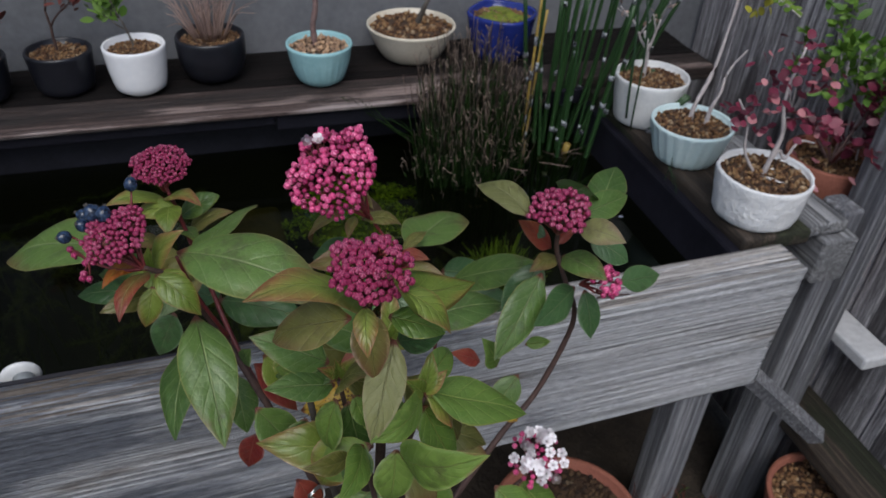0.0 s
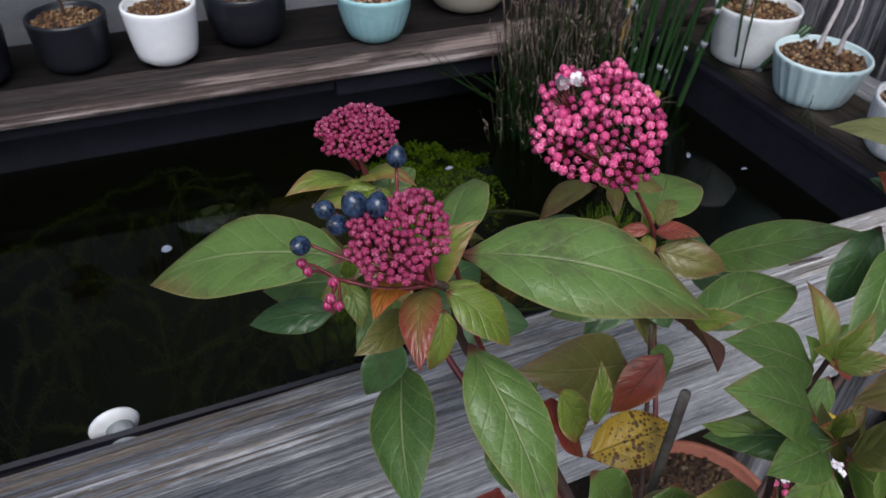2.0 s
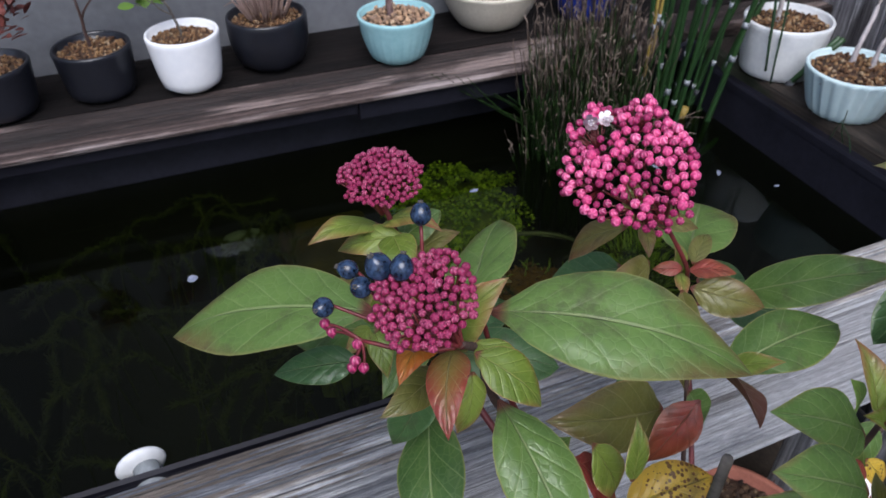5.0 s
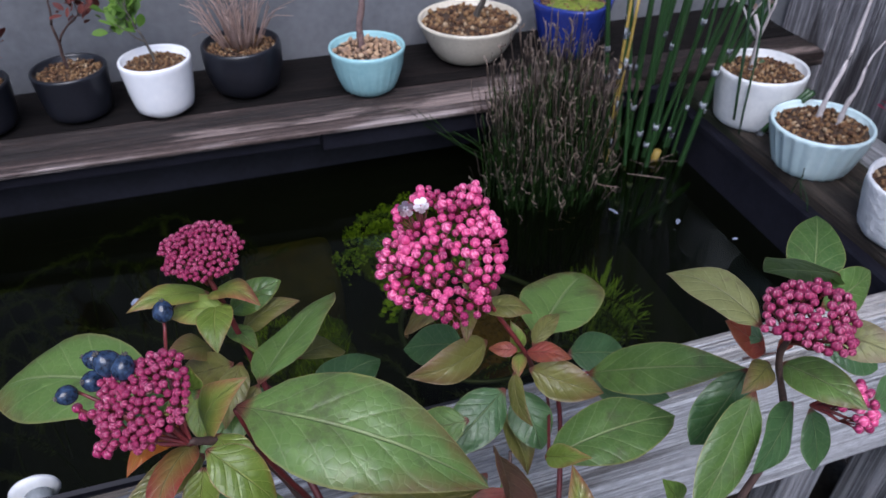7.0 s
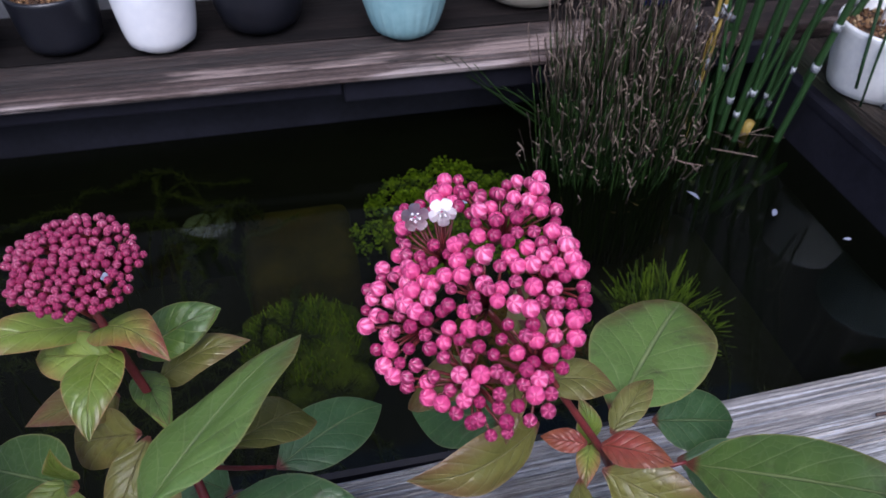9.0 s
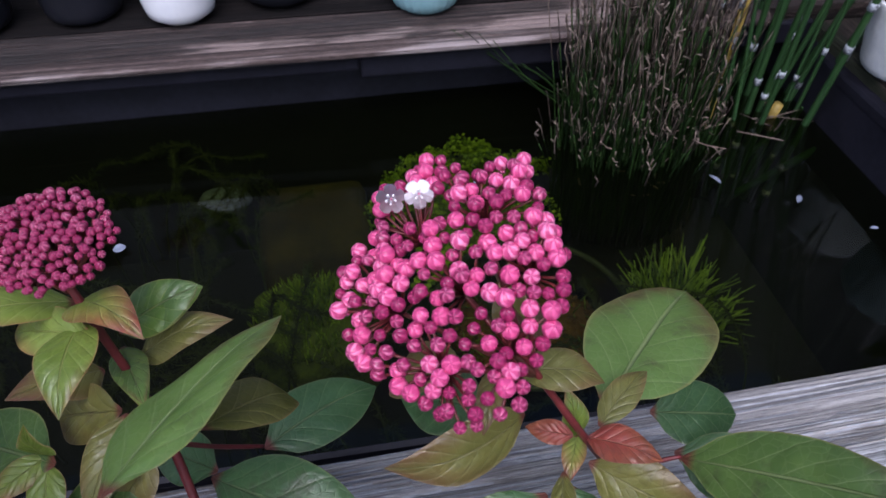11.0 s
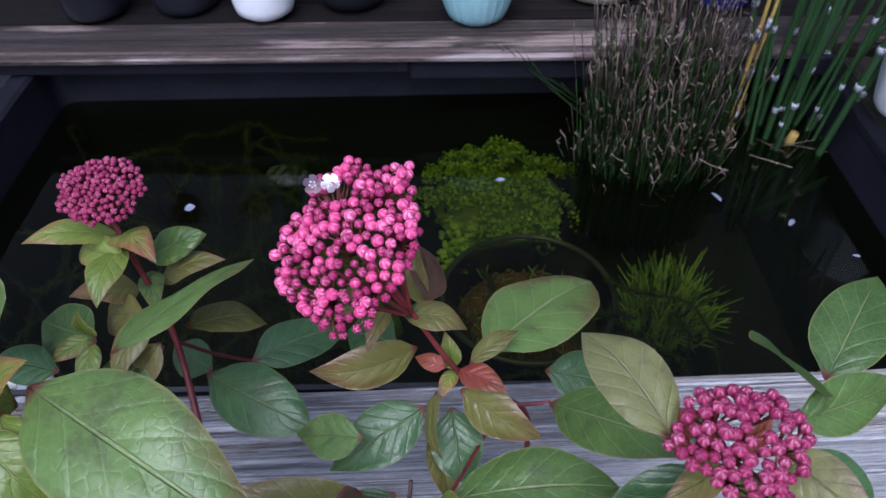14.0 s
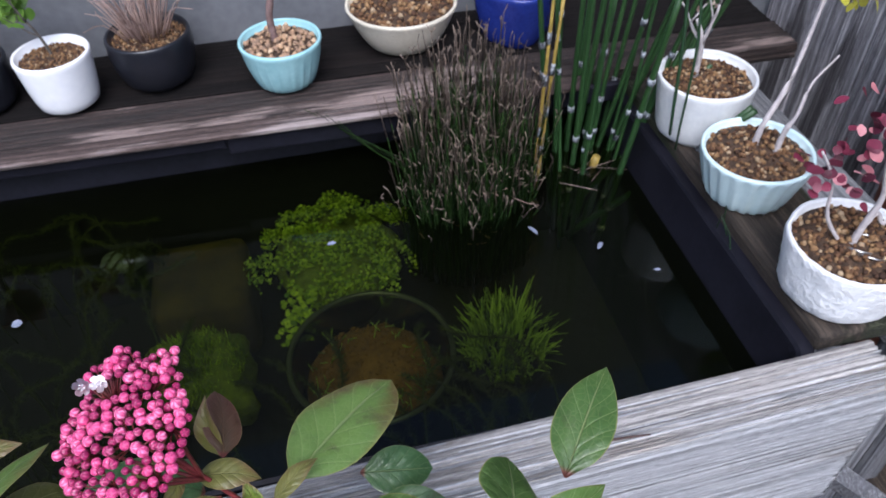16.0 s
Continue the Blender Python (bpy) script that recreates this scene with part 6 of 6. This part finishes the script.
leaf("fresh", (0.011, -0.284, 0.813), (0.026, -0.293, 0.773), 0.41, (0.49, -0.79, 0.37), -0.01, 0.12, LONG)
leaf("fresh", (0.002, -0.284, 0.783), (0.022, -0.320, 0.817), 0.41, (-0.88, -0.46, 0.05), 0.09, 0.12, LONG)
leaf("green", (-0.020, -0.254, 0.805), (-0.045, -0.232, 0.793), 0.40, (-0.42, 0.01, 0.91), 0.05, 0.12, LONG)
leaf("bronze", (-0.020, -0.258, 0.803), (-0.010, -0.274, 0.830), 0.40, (-0.78, 0.36, 0.51), 0.07, 0.12, LONG)
leaf("fresh", (-0.020, -0.256, 0.795), (-0.027, -0.260, 0.763), 0.44, (-0.76, -0.61, 0.24), 0.09, 0.12, LONG)
leaf("fresh", (-0.013, -0.276, 0.786), (-0.026, -0.306, 0.794), 0.40, (0.73, -0.15, 0.66), 0.07, 0.12, LONG)
leaf("teal", (0.004, -0.268, 0.836), (0.018, -0.285, 0.853), 0.44, (-0.82, -0.55, 0.14), 0.06, 0.12, LONG)
leaf("fresh", (0.014, -0.277, 0.819), (0.033, -0.255, 0.815), 0.39, (0.46, -0.27, 0.84), 0.04, 0.12, LONG)
leaf("fresh", (-0.014, -0.263, 0.803), (-0.009, -0.268, 0.786), 0.41, (0.21, -0.92, 0.34), 0.04, 0.12, LONG)
leaf("bronze", (-0.019, -0.279, 0.783), (-0.038, -0.289, 0.794), 0.41, (0.57, -0.75, 0.35), 0.06, 0.12, LONG)
leaf("bronze", (-0.015, -0.226, 0.733), (-0.032, -0.207, 0.688), 0.60, OUT, 0.06)
leaf("red", (-0.054, -0.164, 0.734), (-0.032, -0.172, 0.697), 0.44, (0.71, -0.47, 0.52), 0.03, 0.12, LONG)
leaf("red", (-0.060, -0.148, 0.655), (-0.069, -0.144, 0.617), 0.42, OUT, 0.05)
leaf("yellow", (-0.031, -0.171, 0.695), (0.012, -0.174, 0.700), 0.57, (-0.12, -0.31, 0.94), 0.07, 0.12, ROUND)
leaf("green", (-0.056, -0.203, 0.741), (-0.034, -0.206, 0.696), 0.42, (0.2, -0.9, 0.5), 0.06)
leaf("red", (-0.040, -0.215, 0.690), (-0.028, -0.222, 0.655), 0.42, OUT, 0.06)
leaf("young", (-0.040, -0.182, 0.735), (-0.037, -0.176, 0.762), 0.32, OUT, 0.04)
leaf("young", (0.011, -0.284, 0.820), (0.003, -0.288, 0.834), 0.42, OUT, 0.05, 0.3)
leaf("young", (0.011, -0.284, 0.820), (0.016, -0.278, 0.836), 0.42, OUT, 0.05, 0.3)
leaf("young", (0.011, -0.284, 0.820), (0.021, -0.282, 0.829), 0.45, OUT, 0.05, 0.3)
leaf("young", (-0.018, -0.249, 0.801), (-0.019, -0.254, 0.816), 0.40, OUT, 0.05, 0.3)
leaf("young", (-0.018, -0.249, 0.801), (-0.026, -0.252, 0.812), 0.40, OUT, 0.05, 0.3)
leaf("young", (-0.018, -0.249, 0.801), (-0.009, -0.250, 0.813), 0.40, OUT, 0.05, 0.3)
leaf("green", (0.006, -0.250, 0.715), (-0.018, -0.266, 0.690), 0.55, OUT, 0.06)
leaf("fresh", (0.095, -0.190, 0.600), (0.125, -0.215, 0.560), 0.5, OUT, 0.06)
leaf("fresh", (0.120, -0.178, 0.580), (0.150, -0.198, 0.540), 0.5, OUT, 0.06)

# low fill of the near sprays
leaf("green", (-0.088, -0.044, 0.760), (-0.062, -0.041, 0.773), 0.52, (-0.33, -0.57, 0.75), 0.09, 0.12, ROUND)
leaf("green", (-0.089, -0.044, 0.753), (-0.077, -0.073, 0.761), 0.32, (-0.07, 0.25, 0.96), 0.05, 0.12, LONG)
leaf("fresh", (-0.018, -0.248, 0.801), (-0.046, -0.233, 0.797), 0.42, (-0.48, -0.73, 0.48), 0.06, 0.12, LONG)
leaf("green", (-0.013, -0.274, 0.784), (-0.020, -0.282, 0.760), 0.60, OUT, 0.06)
leaf("fresh", (-0.008, -0.268, 0.775), (-0.034, -0.262, 0.752), 0.55, OUT, 0.06)
leaf("bronze", (0.004, -0.262, 0.745), (0.030, -0.268, 0.722), 0.55, OUT, 0.06)
leaf("bronze", (0.020, -0.250, 0.760), (0.056, -0.258, 0.742), 0.42, OUT, 0.06)
leaf("bronze", (0.034, -0.260, 0.746), (0.055, -0.262, 0.737), 0.60, OUT, 0.06)
leaf("young", (-0.014, -0.250, 0.766), (-0.032, -0.253, 0.727), 0.60, OUT, 0.06)
leaf("fresh", (0.001, -0.279, 0.782), (-0.003, -0.284, 0.748), 0.55, OUT, 0.06)
leaf("green", (-0.015, -0.251, 0.787), (-0.010, -0.256, 0.748), 0.50, OUT, 0.06)
leaf("fresh", (-0.012, -0.254, 0.792), (0.017, -0.258, 0.758), 0.48, OUT, 0.06)
leaf("bronze", (0.006, -0.264, 0.810), (0.040, -0.268, 0.760), 0.40, OUT, 0.06)
leaf("bronze", (0.000, -0.245, 0.800), (0.016, -0.240, 0.770), 0.55, OUT, 0.06)
leaf("green", (-0.032, -0.220, 0.745), (-0.041, -0.222, 0.711), 0.55, OUT, 0.06)
leaf("fresh", (0.095, -0.170, 0.699), (0.085, -0.171, 0.726), 0.55, OUT, 0.05)
leaf("fresh", (0.118, -0.160, 0.704), (0.136, -0.162, 0.705), 0.45, OUT, 0.05)
leaf("red", (0.070, -0.200, 0.740), (0.051, -0.202, 0.754), 0.40, OUT, 0.08)
leaf("young", (0.000, -0.235, 0.730), (-0.056, -0.237, 0.752), 0.46, (0.0, -0.8, 0.8), 0.06)
leaf("red", (0.021, -0.147, 0.716), (-0.006, -0.152, 0.690), 0.50, OUT, 0.06)
leaf("green", (0.020, -0.140, 0.715), (0.030, -0.146, 0.690), 0.70, OUT, 0.05, 0.1, ROUND)
leaf("young", (-0.048, -0.165, 0.741), (-0.034, -0.172, 0.705), 0.40, OUT, 0.06)
leaf("green", (0.010, -0.120, 0.735), (-0.020, -0.110, 0.722), 0.55, (0.0, -0.7, 1.0), 0.05)
leaf("fresh", (-0.004, -0.250, 0.712), (-0.036, -0.254, 0.690), 0.55, OUT, 0.06)
leaf("bronze", (0.010, -0.255, 0.722), (0.040, -0.265, 0.695), 0.55, OUT, 0.06)
leaf("fresh", (0.020, -0.262, 0.735), (0.026, -0.272, 0.695), 0.55, OUT, 0.06)
leaf("green", (-0.010, -0.240, 0.700), (-0.012, -0.250, 0.655), 0.55, OUT, 0.06)
leaf("bronze", (0.015, -0.245, 0.690), (0.045, -0.250, 0.650), 0.5, OUT, 0.06)


bm = bmesh.new()
loop = [Vector((WIRE_AT[0] + 0.0045 * math.cos(a), WIRE_AT[1] + 0.002 * math.sin(2 * a), WIRE_AT[2] + 0.005 * math.sin(a) + 0.0003 * a)) for a in [i * 0.4 for i in range(24)]]
tube(bm, loop, 0.0006, 0.0006, 6)
part("tie_wire", bm, WIRE, shrub, "small curl of silvery wire")


# ---- bud heads ----
def bud_mesh(name, material, r):
    bm = bmesh.new()
    bmesh.ops.create_icosphere(bm, subdivisions=2, radius=1.0)
    for v in bm.verts:
        a = math.atan2(v.co.y, v.co.x)
        lobes = 1 + 0.05 * math.cos(5 * (a + 0.7 * v.co.z)) * (1 - 0.5 * abs(v.co.z)) + 0.05 * noise.noise(v.co * 2.2 + Vector((r * 9000, 0, 0)))
        v.co = Vector((v.co.x * lobes, v.co.y * lobes, v.co.z * (1.02 if v.co.z > 0 else 0.9))) * r
    made = bmesh.ops.create_cone(bm, segments=7, radius1=r * 0.30, radius2=r * 0.55, depth=r * 0.7, cap_ends=True)["verts"]
    bmesh.ops.translate(bm, verts=made, vec=(0, 0, -r * 1.05))
    return mesh_of(name, bm, material)


BUD_R = 0.0020
ROSE_BUDS = [bud_mesh("bud", BUD_ROSE, BUD_R * k) for k in (0.78, 0.86, 0.94)]
PINK_BUDS = ROSE_BUDS + ROSE_BUDS[1:] + [bud_mesh("bud", BUD_PINK, BUD_R * k) for k in (1.0, 1.09, 1.18)]
DEEP_BUDS = [bud_mesh("bud", BUD_DEEP, BUD_R * k) for k in (0.60, 0.68, 0.76)]
SMALL_BUDS = [bud_mesh("bud", BUD_DEEP, BUD_R * k) for k in (0.54, 0.61, 0.68)]
LOOSE_BUDS = [bud_mesh("bud", BUD_DEEP, BUD_R * k) for k in (0.80, 0.90, 1.00)]


def flower_mesh(rows_at):
    bm = bmesh.new()
    for i in range(5):
        a = i * 2 * math.pi / 5
        o = Vector((math.cos(a), math.sin(a), 0))
        s = Vector((-o.y, o.x, 0))
        rows = []
        for t, w, z in rows_at:
            rows.append([bm.verts.new(o * t + s * (w * k) + Vector((0, 0, z + 0.0004 * abs(k)))) for k in (-1, 0, 1)])
        for p, q in zip(rows, rows[1:]):
            for k in range(2):
                bm.faces.new((p[k], p[k + 1], q[k + 1], q[k]))
    bmesh.ops.solidify(bm, geom=list(bm.faces), thickness=0.0002)
    for i in range(5):
        a = i * 2 * math.pi / 5 + 0.6
        tube(bm, [(0.0004 * math.cos(a), 0.0004 * math.sin(a), 0), (0.0014 * math.cos(a), 0.0014 * math.sin(a), 0.003)], 0.00018, 0.0004, 4)
    return mesh_of("flower", bm, PETAL, False)


FLOWER = flower_mesh(((0.0004, 0.0004, 0.0), (0.0014, 0.0011, 0.0008), (0.0026, 0.0018, 0.0015), (0.0037, 0.0016, 0.0023), (0.0042, 0.0006, 0.0027)))
OPEN_FLOWER = flower_mesh(((0.0005, 0.0005, 0.0), (0.0014, 0.0011, 0.0010), (0.0026, 0.0017, 0.0016), (0.0036, 0.0015, 0.0017), (0.0041, 0.0006, 0.0014)))


def bud_head(name, root_at, centre, axis, wide, tall, count, buds, label, dome=0.30, seed=1, gap=0.0, open_at=(), open_share=0.0, taper=0.0, space=0.003, notch=0.0, loose=None):
    """A domed head: stalks fan from the top of a branch and carry round buds. wide and tall: its full widths along x and up the slope."""
    gen = random.Random(seed)
    c, root_at, axis = Vector(centre), Vector(root_at), Vector(axis).normalized()
    ex = (Vector((1, 0, 0)) - axis * axis.x).normalized()
    ey = axis.cross(ex)
    c = c - axis * (dome * wide * 0.35)
    stalks = bmesh.new()
    places = []
    hubs = []
    tries = 0
    while len(places) < count and tries < 14000:
        tries += 1
        q, a = math.sqrt(gen.random()), gen.uniform(0, 6.283)
        edge = 1 + (0.06 + notch) * noise.noise((math.cos(a) * 2.6 + seed, math.sin(a) * 2.6, 0.5))
        u, v = q * math.cos(a) * edge, q * math.sin(a) * edge
        u *= 1 - taper * max(0.0, -v)
        if gap and math.hypot(u - 0.25, v - 0.2) < gap:
            continue
        if loose is not None and noise.noise((u * 2.8 + seed, v * 2.8, 3.0)) < loose - 0.3 * (1 - q):
            continue
        p = c + ex * (u * wide / 2) + ey * (v * tall / 2) + axis * (dome * wide * 0.5 * (1 - q * q) + gen.uniform(-0.45, 0.45) * space)
        if any((p - o).length < space for o, _, _ in places):
            continue
        places.append((p, u, v))
    for k in range(7):
        a = k * 2 * math.pi / 6
        rr = 0.0 if k == 6 else 0.55
        h = c + ex * (rr * math.cos(a) * wide / 2) + ey * (rr * math.sin(a) * tall / 2) + axis * (dome * wide * 0.5 * 0.6 - 0.010)
        hubs.append(h)
        tube(stalks, curve((root_at, root_at.lerp(h, 0.5) + axis * 0.001, h), 3), 0.0009, 0.0006, 6)
    for o in open_at:
        o = Vector(o)
        bare = [o + axis * 0.0066 + Vector((-0.10, -0.43, 0.90)) * (0.002 * k) for k in range(1, 9)]
        places = [q for q in places if (q[0] - o).length > 0.0045 and all((q[0] - b).length > 0.0048 for b in bare)]
    chosen = [(Vector(o), 0.0, 0.0) for o in open_at]
    places += chosen
    mids = []
    for p, u, v in places:
        h = min(hubs, key=lambda q: (q - p).length)
        mids.append(h)
        j = h.lerp(p, 0.55) + Vector((gen.uniform(-1, 1), gen.uniform(-1, 1), 0)) * 0.0008
        tube(stalks, [h, j, p - axis * 0.001], 0.0004, 0.00035, 5)
    head = part("flower_head", stalks, STALK, shrub, label, at=c)
    for (p, u, v), h in zip(places, mids):
        d = ((p - h).normalized() * 0.7 + axis + Vector((gen.uniform(-1, 1), gen.uniform(-1, 1), gen.uniform(-1, 1))) * 0.25).normalized()
        is_open = gen.random() < open_share or (p, u, v) in chosen
        me = (OPEN_FLOWER if open_share else FLOWER) if is_open else gen.choice(buds)
        ob = new("flower" if is_open else "bud", me)
        ob.parent = head
        if is_open:
            d = Vector((gen.uniform(-0.2, 0.1), -0.45 - 0.25 * gen.random() if open_share else -0.80, 0.8 if open_share else 0.62)).normalized()
            p = p + axis * (0.0055 if open_share else 0.0066)
        turn = d.to_track_quat("Z", "Y").to_matrix().to_4x4()
        ob.matrix_basis = Matrix.Translation(p - c) @ turn @ Matrix.Rotation(gen.uniform(0, 6.28), 4, "Z") @ Matrix.Scale(0.85 if is_open and not open_share else 1.0, 4)
    return head


bud_head("big", (0.030, -0.090, 0.772), (0.0076, -0.0888, 0.8116), (-0.41, -0.335, 1.0), 0.0600, 0.0715, 250, PINK_BUDS, "large domed head of pink buds with two white flowers", dome=0.27, seed=5, taper=0.34, space=0.0036, notch=0.24, loose=-0.42, open_at=((0.0055, -0.0672, 0.8160), (-0.0012, -0.0665, 0.8148)))
bud_head("berry side", (-0.099, -0.157, 0.806), (-0.1114, -0.1541, 0.8289), (-0.374, -0.411, 1.0), 0.0328, 0.0305, 170, DEEP_BUDS, "crimson bud head beside dark berries", dome=0.30, seed=6, taper=0.09, space=0.0024, notch=0.14, loose=-0.32)
bud_head("behind", (-0.093, -0.050, 0.785), (-0.0931, -0.0513, 0.8082), (-0.08, -0.389, 1.0), 0.0359, 0.0296, 240, SMALL_BUDS, "dense flat crimson bud head", dome=0.31, seed=7, space=0.0021, notch=0.14, loose=-0.32)
bud_head("post side", (0.123, -0.170, 0.800), (0.1175, -0.1800, 0.8270), (-0.085, -0.162, 1.0), 0.0345, 0.0329, 84, LOOSE_BUDS, "loose crimson bud head", dome=0.30, seed=8, gap=0.20, taper=0.35, space=0.0030, notch=0.16, loose=-0.28)
bud_head("near", (-0.010, -0.284, 0.872), (-0.0104, -0.2881, 0.8935), (-0.034, -0.478, 1.0), 0.0278, 0.0242, 150, DEEP_BUDS, "crimson bud head with a gap in the middle", dome=0.30, seed=9, gap=0.20, space=0.0021, notch=0.12, loose=-0.36)
bud_head("small", (0.140, -0.176, 0.764), (0.150, -0.189, 0.776), (0.3, -0.6, 0.7), 0.020, 0.022, 26, PINK_BUDS, "small ragged head of pink buds", dome=0.3, seed=10, space=0.0028)
bud_head("low", (0.132, -0.176, 0.578), (0.136, -0.172, 0.596), (0.0, -0.5, 0.85), 0.040, 0.044, 64, PINK_BUDS, "low head of pink buds and open white flowers", dome=0.3, seed=12, open_share=0.42, space=0.0036)


# ---- berries and the stray buds by them ----
def berry_mesh():
    bm = bmesh.new()
    bmesh.ops.create_icosphere(bm, subdivisions=3, radius=1.0)
    for v in bm.verts:
        k = 0.0038 * (1 + 0.04 * noise.noise(v.co * 3))
        slim = 1 - 0.22 * max(0.0, v.co.z) ** 2
        v.co = Vector((v.co.x * slim, v.co.y * slim, v.co.z * (1.24 if v.co.z > 0 else 1.05))) * k
    bm2 = [(0.0009 * math.cos(a), 0.0009 * math.sin(a)) for a in [i * 1.257 for i in range(5)]]
    skin = len(bm.faces)
    for x, y in bm2:
        tube(bm, [(x * 0.6, y * 0.6, 0.0044), (x * 0.75, y * 0.75, 0.0050), (x * 0.9, y * 0.9, 0.0054)], 0.0004, 0.0002, 4)
    bm.faces.ensure_lookup_table()
    for f in bm.faces[skin:]:
        f.material_index = 1
    me = mesh_of("berry", bm, BERRY)
    me.materials.append(CUT_TWIG)
    return me


BERRY_ME = berry_mesh()
spray = (-0.101, -0.156, 0.806)
bm = bmesh.new()
berries = [((-0.1007, -0.1259, 0.8378), (0.1, 0.2, 1), 0.92), ((-0.1369, -0.1315, 0.8147), (-0.7, -0.6, 0.4), 0.90), ((-0.1263, -0.1262, 0.8230), (-0.9, 0.2, 0.5), 0.86),
           ((-0.1253, -0.1379, 0.8247), (-0.5, -0.5, 0.6), 0.94), ((-0.1192, -0.1381, 0.8311), (-0.4, 0.0, 0.9), 1.16), ((-0.1137, -0.1442, 0.8336), (0.3, 0.4, 0.9), 1.00)]
for at, d, grow in berries:
    at = Vector(at)
    low = at - Vector(d).normalized() * 0.0035
    tube(bm, curve((spray, Vector(spray).lerp(low, 0.55) + Vector((-0.002, 0.004, -0.002)), low), 4), 0.0008, 0.0006, 5)
stray = [(-0.1368, -0.1288, 0.8050), (-0.1352, -0.1306, 0.8022), (-0.1308, -0.1422, 0.7980), (-0.1320, -0.1420, 0.7950), (-0.1286, -0.1440, 0.7955), (-0.1290, -0.1400, 0.8030)]
fork = Vector((-0.1275, -0.1400, 0.8040))
tube(bm, curve((spray, (-0.113, -0.150, 0.803), fork), 4), 0.0009, 0.0007, 6)
for at in stray:
    tube(bm, curve((fork, fork.lerp(Vector(at), 0.6) + Vector((0.0006, 0, 0.0008)), at), 3), 0.0007, 0.0005, 5)
holder = part("berry_stalk", bm, STALK, shrub, "thin red stalks carrying blue-black berries", at=spray)
for at, d, grow in berries:
    ob = new("berry", BERRY_ME)
    ob.parent = holder
    ob.matrix_basis = Matrix.Translation(Vector(at) - Vector(spray)) @ Vector(d).to_track_quat("Z", "Y").to_matrix().to_4x4() @ Matrix.Scale(grow, 4)
for at in stray:
    ob = new("bud", PINK_BUDS[2])
    ob.parent = holder
    ob.matrix_basis = Matrix.Translation(Vector(at) - Vector(spray))
